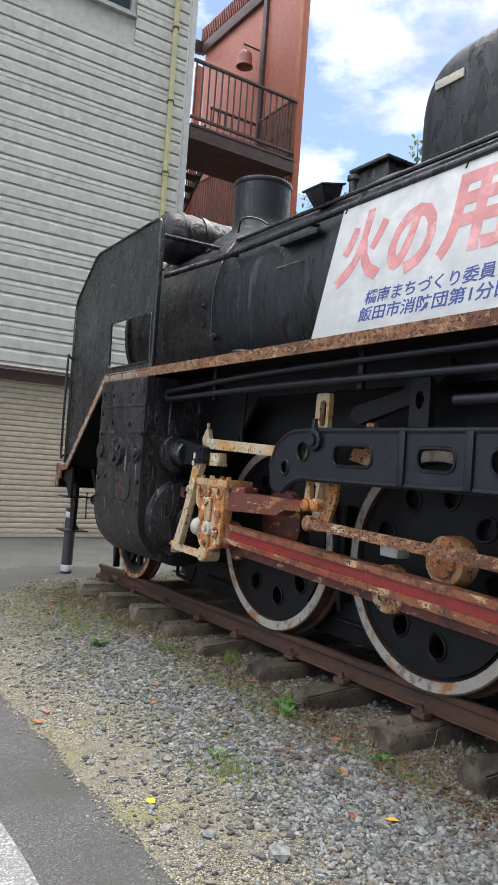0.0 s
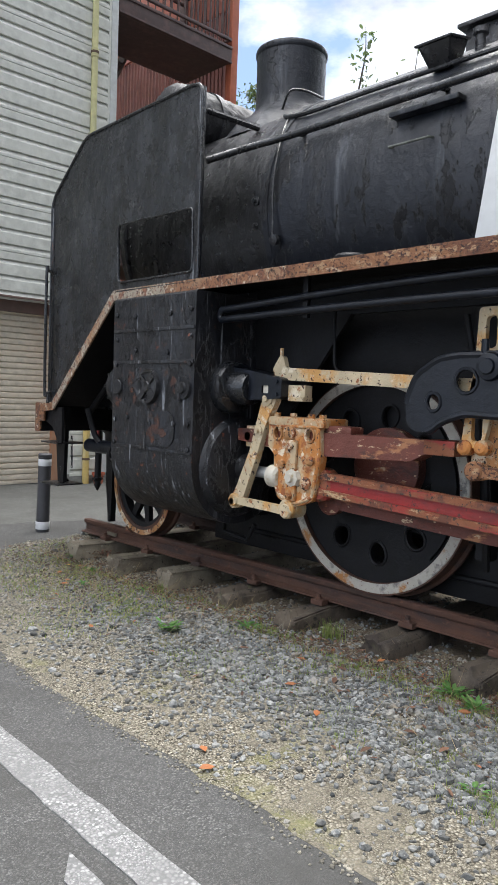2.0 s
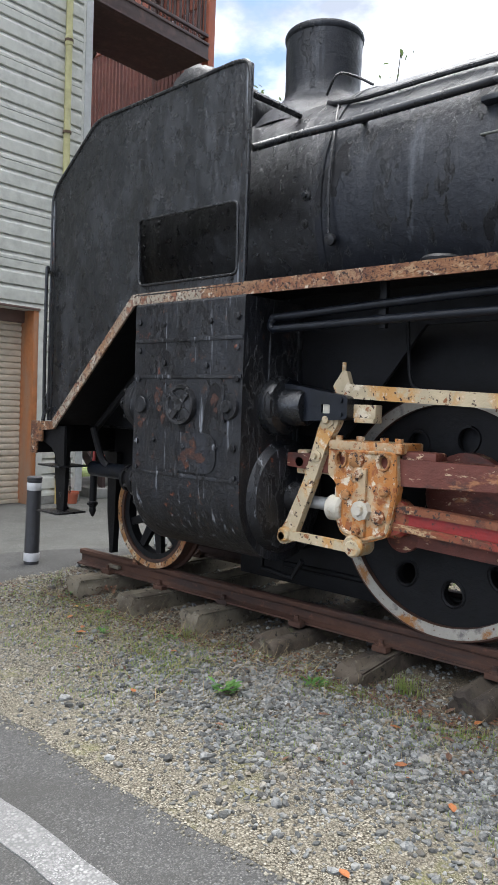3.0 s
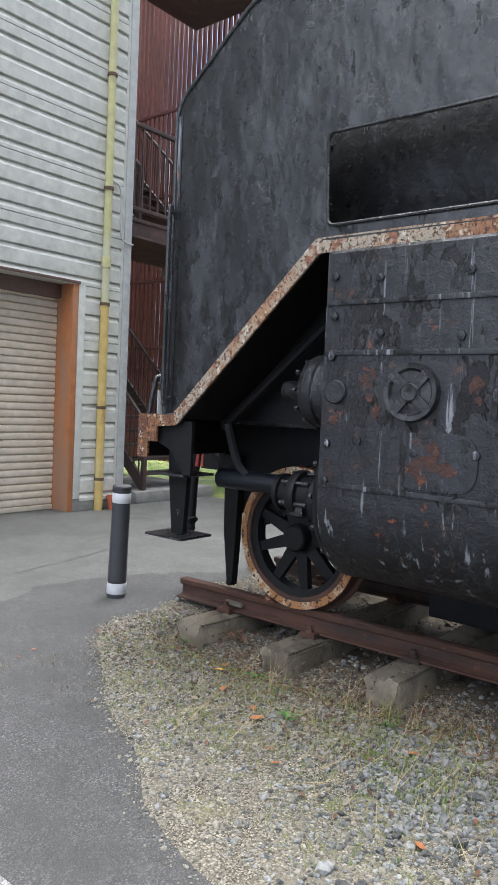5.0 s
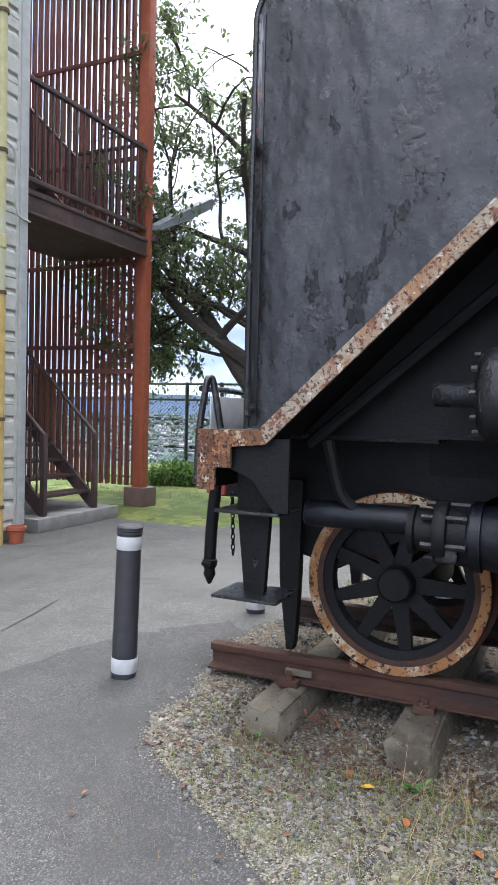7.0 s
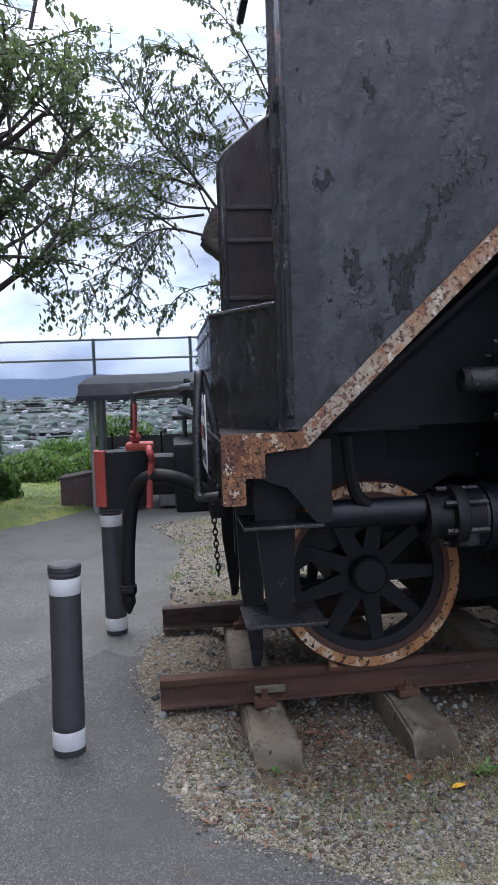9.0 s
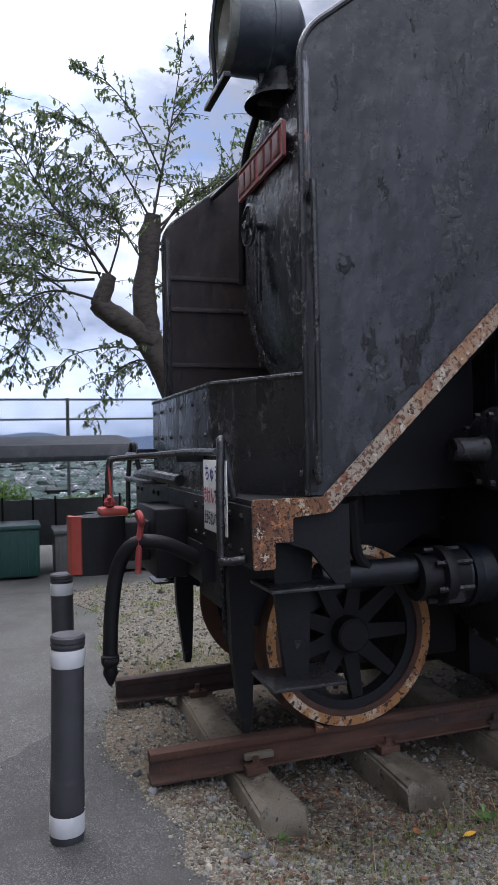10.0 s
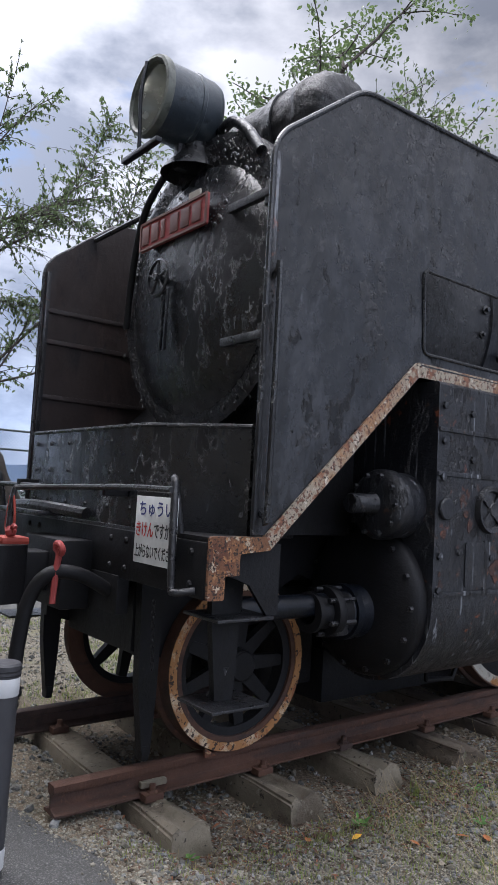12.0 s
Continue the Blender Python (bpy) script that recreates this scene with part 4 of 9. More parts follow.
for z in (1.90, 2.24, 3.38, 4.78, 6.17):
    part("girt", box(TX1 - 0.035, TX1 - 0.005, TY0 + 0.1, TY1, z - 0.03, z + 0.03, 0.004), M["slat"], tower)
sl = finish(box(TX1, TX1 + 0.070, -0.020, 0.020, 0.33, 8.30, 0.004, seg=1), M["slat"])
for k in range(40):
    o = part("slat", sl, None, tower)
    o.location.y = TY0 + 0.20 + 0.108 * k
sl2 = finish(box(-0.029, 0.029, TY1 + 0.022, TY1 + 0.075, 0.33, 7.80, 0.004, seg=1), M["slat"])
for k in range(22):
    o = part("slat", sl2, None, tower)
    o.location.x = TX0 + 0.12 + 0.108 * k
part("upper_wall", box(TX1 - 0.03, TX1 + 0.02, TY0 + 0.13, 6.10, 8.28, 13.4, 0.004), M["redwall"], tower, "terracotta sheet-metal upper wall")
part("upper_wall", box(TX1 - 0.03, TX1 + 0.02, 6.10, 8.84, 8.28, 11.60, 0.004), M["redwall"], tower, "terracotta sheet-metal upper wall")
part("pilaster", box(TX1 - 0.10, TX1 - 0.03, 6.02, 6.16, 8.2, 13.2, 0.006), M["stair"], tower)
part("eave_beam", box(TX1 - 0.12, TX1 - 0.03, 6.16, 8.95, 11.56, 11.82, 0.008), M["stair"], tower, "dark steel beam under the roof edge")
part("eave_beam", box(TX0, TX1 - 0.12, 8.86, 8.98, 11.56, 11.86, 0.008), M["stair"], tower)
rf = part("roof_edge", box(TX1 - 0.11, TX1 + 0.35, 6.16, 8.95, 11.82, 12.20, 0.006), M["redwall"], tower, "corrugated red roof edge")
rib = finish(box(TX1 - 0.135, TX1 - 0.11, -0.022, 0.022, 11.84, 12.20, 0.006, seg=1), M["slat"])
for k in range(32):
    o = part("corrugation", rib, None, rf)
    o.location.y = 6.24 + 0.086 * k


def landing(z, y1, deep, side):
    """A landing with its front channel and guard rails; side: whether the open side has its own guard."""
    ld = part("landing", box(TX0, TX1 - 0.08, TY0, y1, z - 0.06, z, 0.006), M["stair"], tower, "dark brown steel landing")
    part("channel", box(TX0, TX1 - 0.08, TY0 - 0.03, TY0 + 0.03, z - deep, z + 0.01, 0.008), M["stair"], ld)
    part("channel", box(TX0, TX1 - 0.08, TY0 - 0.05, TY0 - 0.028, z - 0.03, z + 0.015, 0.004), M["stair"], ld)
    part("channel", box(TX0, TX1 - 0.08, TY0 - 0.05, TY0 - 0.028, z - deep, z - deep + 0.03, 0.004), M["stair"], ld)
    part("soffit", box(TX0, TX1 - 0.08, TY0 + 0.03, y1, z - deep + 0.02, z - deep + 0.05, 0.004), M["stair"], ld)
    r = part("top_rail", box(TX0, TX1 - 0.08, TY0 - 0.03, TY0 + 0.03, z + 1.17, z + 1.22, 0.006), M["stair"], ld)
    part("bottom_rail", box(TX0, TX1 - 0.08, TY0 - 0.025, TY0 + 0.025, z + 0.12, z + 0.17, 0.006), M["stair"], ld)
    bal = finish(box(-0.012, 0.012, TY0 - 0.012, TY0 + 0.012, z + 0.14, z + 1.18, 0.002, seg=1), M["stair"])
    for k in range(17):
        o = part("baluster", bal, None, r)
        o.location.x = TX0 + 0.06 + 0.138 * k
    if side:
        x = TX1 - 0.11
        r = part("side_rail", box(x - 0.025, x + 0.025, TY0 + 0.04, y1, z + 1.24, z + 1.28, 0.006), M["stair"], ld)
        part("bottom_rail", box(x - 0.02, x + 0.02, TY0 + 0.04, y1, z + 0.12, z + 0.16, 0.006), M["stair"], ld)
        bal = finish(box(x - 0.011, x + 0.011, -0.011, 0.011, z + 0.14, z + 1.25, 0.002, seg=1), M["stair"])
        for k in range(11):
            o = part("baluster", bal, None, r)
            o.location.y = TY0 + 0.12 + 0.112 * k
    return ld


landing(3.65, 5.95, 0.23, True)
top_landing = landing(7.53, 5.95, 0.27, True)
back_rail = part("back_rail", box(3.10, TX1 - 0.12, 5.90, 5.94, 8.63, 8.68, 0.006), M["stair"], top_landing)
part("bottom_rail", box(3.10, TX1 - 0.12, 5.905, 5.935, 7.65, 7.69, 0.006), M["stair"], top_landing)
bal = finish(box(-0.010, 0.010, 5.91, 5.93, 7.53, 8.64, 0.002, seg=1), M["stair"])
for k in range(8):
    o = part("baluster", bal, None, back_rail)
    o.location.x = 3.12 + 0.165 * k
part("half_landing", box(TX0 + 0.06, 2.72, 7.10, 9.05, 6.38, 6.44, 0.006), M["stair"], tower, "dark steel half landing")


def flight(x0, x1, ya, za, yb, zb, n):
    """A stair flight with two stringers, treads and a raking rail."""
    f = part("stair_flight", finish(plate([[(ya, za - 0.05), (ya, za + 0.16), (yb, zb + 0.16), (yb, zb - 0.12)]], "x", x0, x0 + 0.04), M["stair"]), None, tower, "dark steel stair flight")
    part("stringer", plate([[(ya, za - 0.05), (ya, za + 0.16), (yb, zb + 0.16), (yb, zb - 0.12)]], "x", x1 - 0.04, x1), M["stair"], f)
    for k in range(1, n):
        y, z = ya + (yb - ya) * k / n, za + (zb - za) * k / n
        part("tread", box(x0 + 0.04, x1 - 0.04, y - 0.13, y + 0.13, z + 0.0, z + 0.035, 0.004), M["stair"], f)
    for x in (x0 + 0.02, x1 - 0.02):
        rl = part("raking_rail", tube([(x, ya, za + 0.92), (x, yb, zb + 0.92)], 0.024, 8), M["stair"], f)
        part("newel", box(x - 0.03, x + 0.03, ya - 0.03, ya + 0.03, za, za + 0.94, 0.004), M["stair"], rl)
        for k in range(1, 2 * n):
            y, z = ya + (yb - ya) * k / (2 * n), za + (zb - za) * k / (2 * n)
            part("baluster", box(x - 0.008, x + 0.008, y - 0.008, y + 0.008, z + 0.12, z + 0.92, 0), M["stair"], rl)


flight(2.45, 3.42, 4.72, 0.15, 8.30, 3.50, 18)
flight(2.75, 3.78, 5.33, 3.68, 8.30, 6.50, 15)
flight(2.12, 3.05, 7.10, 6.30, 5.96, 7.38, 6)
bell = thing("bell", "dull red hanging bell under the stair tower roof", "bell")
bx, by, bz = 4.06, 6.3, 10.02
bm = lathe([(0.0, 0.36), (0.08, 0.35), (0.135, 0.30), (0.155, 0.22), (0.16, 0.08), (0.185, 0.0), (0.17, 0.0), (0.14, 0.10), (0.0, 0.15)], (bx, by, bz), (0, 0, 1), 28)
part("bell_body", bm, M["bell"], bell)
part("hanger", rod((bx, by, bz + 0.34), (bx, by, bz + 0.48), 0.010, 8), M["stair"], bell)
part("bracket", box(bx - 0.06, TX1 - 0.03, by - 0.012, by + 0.012, bz + 0.475, bz + 0.505, 0.004), M["stair"], bell)
wl_ = thing("yard_lamp", "slim grey yard lamp arm on the stair tower post", "lamp")
bm = plate([rnd_outline([(4.50, 3.80), (5.3, 4.14), (5.95, 4.47), (6.05, 4.60), (5.95, 4.62), (5.3, 4.30), (4.50, 3.88)], 0.02)], "y", 4.52, 4.70)
part("lamp_head", bm, M["shelpost"], wl_)
part("clamp", box(4.50, 4.62, 4.62, 4.74, 3.66, 3.76, 0.006), M["stair"], wl_)

# ---- the steam locomotive ----
loco = thing("steam_locomotive", "preserved black steam locomotive with rusty cream trim on short track", "locomotive")
RAIL = 0.165
RISE = -0.011                # the track climbs a little towards the rear
BZ, BR = 2.715, 0.885        # boiler axis height and radius
SIDE = 1.262                 # running-board edge


def mirror(bm):
    """The same shape for the far side."""
    own = bm.copy()
    own.transform(Matrix.Diagonal((-1, 1, 1, 1)))
    bmesh.ops.reverse_faces(own, faces=own.faces[:])
    return own


def both(name, bm, mat, label="", parent=None, angle=38):
    far = mirror(bm)
    a = part(name, bm, mat, parent or loco, label, angle)
    part(name, far, mat, parent or loco, label, angle)
    return a


# boiler, smokebox, and what stands on them
part("boiler", lathe([(0, -7.6), (BR, -7.6), (BR, -3.36), (BR + 0.008, -3.355), (BR + 0.008, -3.30), (BR, -3.295), (BR, -1.74), (BR + 0.01, -1.735), (BR + 0.01, -1.69), (BR - 0.006, -1.685)], (0, 0, BZ), (0, 1, 0), 64), M["boiler"], loco, "sooty blue-black boiler shell")
part("smokebox", lathe([(BR - 0.006, -1.686), (BR - 0.006, -0.07), (BR + 0.012, -0.06), (BR + 0.012, 0.0), (BR - 0.05, 0.02), (BR - 0.06, 0.02), (0.7, 0.0), (0, 0.0)], (0, 0, BZ), (0, 1, 0), 64), M["crust"], loco, "flaking black smokebox")
door = part("smokebox_door", lathe([(0, 0.165), (0.10, 0.163), (0.30, 0.148), (0.50, 0.115), (0.66, 0.07), (0.735, 0.035), (0.75, 0.02), (0.75, 0.0)], (0, 0, BZ - 0.05), (0, 1, 0), 64), M["black"], loco, "dished black smokebox door")
bm = lathe([(0.105, -0.010), (0.118, -0.006), (0.118, 0.006), (0.105, 0.010)], (0.09, 0.235, 2.72), (0, 1, 0), 28, close=True)
for k in range(5):
    a = 2 * math.pi * k / 5 + 0.3
    rod((0.09, 0.235, 2.72), (0.09 + 0.11 * math.cos(a), 0.235, 2.72 + 0.11 * math.sin(a)), 0.009, 8, bm)
rod((0.09, 0.14, 2.72), (0.09, 0.262, 2.72), 0.024, 14, bm, chamfer=0.004)
part("handwheel", bm, M["crust"], door)
bm = box(0.07, 0.095, 0.185, 0.205, 2.29, 2.72, 0.006)
box(0.025, 0.045, 0.185, 0.205, 2.29, 2.66, 0.006, bm)
part("door_lever", bm, M["black"], door)
for z in (2.28, 3.02):
    bm = box(-0.80, -0.44, 0.095, 0.135, z - 0.025, z + 0.025, 0.012)
    rod((-0.77, 0.10, z - 0.06), (-0.77, 0.10, z + 0.06), 0.028, 12, bm)
    part("hinge", bm, M["crust"], door)
bm = None
for k in range(44):
    a = 2 * math.pi * k / 44
    bm = lathe([(0, 0.012), (0.012, 0.009), (0.017, 0.0)], (0.845 * math.cos(a), 0.012, BZ + 0.845 * math.sin(a)), (0, 1, 0), 7, bm)
tagged(part("rivet_ring", bm, M["crust"], loco), kind="stuff")
bm = None
for yy in (-0.12, -0.28):
    for k in range(36):
        a = math.pi * (0.98 - 1.0 * k / 36) + 0.35
        p = Vector((math.cos(a) * (BR - 0.004), yy, BZ + math.sin(a) * (BR - 0.004)))
        bm = lathe([(0, 0.010), (0.010, 0.008), (0.015, 0.0)], p, (math.cos(a), 0, math.sin(a)), 6, bm)
tagged(part("rivet_row", bm, M["crust"], loco), kind="stuff")
part("smokebox_saddle", plate([rnd_outline([(-0.52, 1.0), (0.52, 1.0), (0.62, 2.02), (-0.62, 2.02)], 0.05)], "y", -1.45, -0.12), M["dark"], loco)

# chimney with a flared base and a lipped rim
CY = -1.02
bm = lathe([(0.20, 3.55), (0.25, 4.13), (0.262, 4.15), (0.284, 4.15), (0.290, 4.135), (0.288, 4.11), (0.279, 4.10), (0.276, 3.86), (0.275, 3.76), (0.283, 3.68), (0.34, 3.61), (0.46, 3.52), (0.56, 3.38)], (0, CY, 0), (0, 0, 1), 48)
part("chimney", bm, M["boiler"], loco, "faded blue-black chimney with a lipped rim").location = (0, -0.03, 0.03)

# feedwater heater: a drum that lies across the smokebox ahead of the chimney


def blister(bm, amp, scale, seed):
    """Lumpy tarred paint: the surface swells and pits by noise."""
    bm.normal_update()
    moves = [(v, v.normal * (amp * (noise.noise(v.co * scale + Vector((seed, 0, 0))) + 0.6 * noise.noise(v.co * scale * 2.7)))) for v in bm.verts]
    for v, m in moves:
        v.co += m
    return bm


drum = [(0, -0.80), (0.12, -0.79), (0.20, -0.76), (0.245, -0.70), (0.252, -0.62), (0.260, -0.615), (0.260, -0.58)] + [(0.252, x) for x in span(-0.575, 0.575, 46)] + [(0.260, 0.58), (0.260, 0.615), (0.252, 0.62), (0.245, 0.70), (0.20, 0.76), (0, 0.80)]
bm = blister(lathe(drum, (0, -0.42, 3.66), (1, 0, 0), 72), 0.011, 16.0, 3.0)
heater = part("feedwater_heater", bm, M["tar"], loco, "lumpy flaking black transverse feedwater heater drum", 60)
part("saddle_strap", lathe([(0.25, -0.03), (0.268, -0.03), (0.268, 0.03), (0.25, 0.03)], (-0.36, -0.42, 3.66), (1, 0, 0), 40, close=True), M["crust"], heater)
part("saddle_strap", lathe([(0.25, -0.03), (0.268, -0.03), (0.268, 0.03), (0.25, 0.03)], (0.36, -0.42, 3.66), (1, 0, 0), 40, close=True), M["crust"], heater)

# headlamp
LX, LZ = 0.11, 3.80
lamp = part("headlamp", lathe([(0.047, -0.093), (0.150, -0.079), (0.210, -0.037), (0.222, 0.000), (0.224, 0.093), (0.230, 0.098), (0.230, 0.122), (0.224, 0.126), (0.224, 0.336), (0.210, 0.336), (0.201, 0.280), (0.140, 0.150), (0.000, 0.112)], (LX, 0.0, LZ), (0, 1, 0), 44), M["lampgrey"], loco, "large blue-grey headlamp with an empty rim")
part("lamp_rim", lathe([(0.203, 0.327), (0.203, 0.363), (0.217, 0.378), (0.235, 0.373), (0.241, 0.350), (0.237, 0.327)], (LX, 0.0, LZ), (0, 1, 0), 44, close=True), M["lampring"], lamp, "greenish grey lamp rim")
part("lamp_cap", box(LX - 0.05, LX + 0.05, 0.05, 0.22, LZ + 0.195, LZ + 0.23, 0.01), M["lampgrey"], lamp)
part("reflector", lathe([(0.207, 0.330), (0.198, 0.277), (0.137, 0.150), (0.0, 0.114)], (LX, 0.002, LZ), (0, 1, 0), 40), M["reflect"], lamp, "dull silver reflector bowl")
bm = lathe([(0.20, 3.42), (0.17, 3.47), (0.115, 3.53), (0.10, 3.60), (0.125, 3.66)], (LX, 0.03, 0), (0, 0, 1), 24)
box(LX - 0.03, LX + 0.03, -0.10, 0.16, 3.42, 3.60, 0.012, bm)
part("lamp_bracket", bm, M["crust"], lamp)
bm = tube([(LX + 0.02, 0.385, LZ + 0.21), (LX + 0.02, 0.41, LZ), (LX + 0.02, 0.40, LZ - 0.26), (LX + 0.02, 0.40, LZ - 0.34)], 0.012, 8, 4)
box(LX - 0.22, LX + 0.20, 0.38, 0.42, LZ - 0.37, LZ - 0.34, 0.006, bm)
part("lamp_stay", bm, M["bluedark"], lamp)
part("conduit", tube([(0.36, 0.06, 3.52), (0.55, 0.08, 3.35), (0.68, 0.07, 3.15), (0.76, 0.06, 2.85), (0.80, 0.05, 2.55)], 0.024, 10, 5), M["dark"], loco)
part("conduit", tube([(-0.05, -0.05, 3.66), (-0.25, 0.0, 3.64), (-0.45, 0.03, 3.50), (-0.58, 0.03, 3.34)], 0.032, 10, 5), M["crust"], loco)

# number plate, with bars in place of its characters
np_ = part("number_plate", plate([rnd_outline([(-0.285, 2.975), (0.47, 2.975), (0.47, 3.16), (-0.285, 3.16)], 0.01)], "y", 0.15, 0.163), M["platered"], loco, "faded red cast number plate")
bm = plate([rnd_outline([(-0.285, 2.975), (0.47, 2.975), (0.47, 3.16), (-0.285, 3.16)], 0.01), rnd_outline([(-0.270, 2.990), (0.455, 2.990), (0.455, 3.145), (-0.270, 3.145)], 0.008)], "y", 0.163, 0.172)
part("plate_border", bm, M["brass"], np_)
for k, (a, w) in enumerate(((0.40, 0.085), (0.285, 0.085), (0.19, 0.04), (0.06, 0.085), (-0.06, 0.085), (-0.18, 0.085))):
    part("bar", box(a - w / 2, a + w / 2, 0.162, 0.172, 3.01, 3.125, 0.004), M["brass"], np_)
bm = box(-0.20, 0.40, 0.04, 0.15, 3.00, 3.03, 0.006)
box(-0.20, 0.40, 0.04, 0.15, 3.11, 3.14, 0.006, bm)
part("plate_bracket", bm, M["crust"], loco)
part("small_plate", box(-0.12, 0.0, 0.10, 0.115, 3.20, 3.245, 0.004, turn=None), M["chalk"], loco)

# things along the boiler top
bm = plate([rnd_outline([(-3.40, 3.3), (-3.40, 4.30), (-5.6, 4.30), (-5.6, 3.3)], [0, 0.52, 0.5, 0], 12)], "x", -0.36, 0.36)
bmesh.ops.bevel(bm, geom=[e for e in bm.edges if len(e.link_faces) == 2 and e.calc_face_angle(0) > 0.9 and all(abs(abs(v.co.x) - 0.36) < 1e-4 for v in e.verts)], offset=0.22, segments=6, affect="EDGES", profile=0.5)
dome = part("dome_casing", bm, M["boiler"], loco, "long rounded blue-black dome and sandbox casing", 30)
part("grime_patch", box(-0.372, -0.355, -3.86, -3.62, 3.98, 4.04, 0.006), M["chalk"], dome)
bm = box(-0.30, 0.30, -3.15, -2.80, 3.40, 3.69, 0.012)
part("filler_box", bm, M["crust"], loco, "square black filler box on the boiler top")
bm = box(-0.345, 0.345, -3.185, -2.765, 3.69, 3.715, 0.006)
box(-0.04, 0.04, -3.02, -2.94, 3.71, 3.74, 0.008, bm)
part("filler_lid", bm, M["crust"], loco)
hop = bmesh.new()
bmesh.ops.create_cube(hop, size=1)
for v in hop.verts:          # a small funnel, wider at its lip
    wide_ = 1.0 if v.co.z > 0 else 0.62
    v.co = Vector((v.co.x * 0.20 * wide_, v.co.y * 0.21 * wide_, v.co.z * 0.13))
bmesh.ops.bevel(hop, geom=hop.edges[:], offset=0.006, segments=1, affect="EDGES")
box(-0.112, 0.112, -0.118, 0.118, 0.062, 0.076, 0.004, hop)
hop.transform(Matrix.Translation((-0.645, -2.875, 3.395)) @ Matrix.Rotation(radians(-14), 4, "Y"))
part("sand_funnel", hop, M["crust"], loco, "small flared funnel with a lid on the boiler shoulder")
part("vent", lathe([(0.03, 3.40), (0.03, 3.50), (0.045, 3.51), (0.045, 3.54), (0.0, 3.56)], (-0.52, -3.03, 0), (0, 0, 1), 14), M["crust"], loco)
part("hand_rail", tube([(-1.20, -1.46, 2.965), (-0.96, -1.62, 3.08), (-0.86, -1.95, 3.12), (-0.86, -3.2, 3.13), (-0.87, -5.2, 3.14)], 0.024, 10, 4), M["black"], loco)
part("hand_rail", tube([(1.20, -1.46, 2.965), (0.96, -1.62, 3.08), (0.86, -1.95, 3.12), (0.86, -3.2, 3.13), (0.87, -5.2, 3.14)], 0.024, 10, 4), M["black"], loco)
for yy in (-1.95, -3.0, -4.1):
    for s in (-1, 1):
        part("rail_stanchion", tube([(s * 0.74, yy, 3.14), (s * 0.86, yy, 3.12)], 0.017, 8), M["black"], loco)
part("pipe", tube([(-0.46, -1.45, 3.47), (-0.60, -1.62, 3.38), (-0.665, -1.85, 3.33), (-0.66, -2.4, 3.335), (-0.68, -3.0, 3.32), (-0.67, -5.0, 3.32)], 0.016, 8, 4), M["crust"], loco)
part("pipe", tube([(-0.50, -1.46, 3.50), (-0.52, -1.55, 3.60), (-0.40, -1.60, 3.62), (-0.36, -1.72, 3.55)], 0.009, 8, 5), M["crust"], loco)
part("pipe", tube([(-0.55, -1.60, 3.42), (-0.72, -1.70, 3.25), (-0.84, -1.77, 3.05), (-0.905, -1.80, 2.80), (-0.905, -1.81, 2.46)], 0.008, 8, 5), M["crust"], loco)
part("pipe_foot", lathe([(0.035, 0), (0.035, 0.03), (0.0, 0.04)], (-0.87, -1.81, 2.46), (-1, 0, -0.2), 12), M["crust"], loco)
part("washout_plug", lathe([(0.030, 0.0), (0.030, 0.012), (0.016, 0.016), (0.016, 0.034), (0.0, 0.038)], (-0.878, -1.62, 2.74), (-1, 0, 0.02), 14), M["black"], loco)
part("washout_plug", lathe([(0.024, 0.0), (0.024, 0.010), (0.013, 0.014), (0.013, 0.028), (0.0, 0.032)], (-0.868, -1.61, 2.58), (-1, 0, -0.05), 14), M["black"], loco)
part("grab_iron", tube([(-0.865, -2.72, 2.86), (-0.915, -2.72, 2.85), (-0.915, -2.98, 2.85), (-0.865, -2.98, 2.86)], 0.007, 8), M["lampring"], loco)
part("ledge", box(-0.90, -0.74, -3.14, -2.70, 3.02, 3.05, 0.006, turn=None), M["boiler"], loco)
part("handhole_cover", lathe([(0.10, 0.0), (0.10, 0.03), (0.085, 0.045), (0.0, 0.05)], (-1.08, -2.62, 2.19), (0, 0, 1), 20), M["dark"], loco)

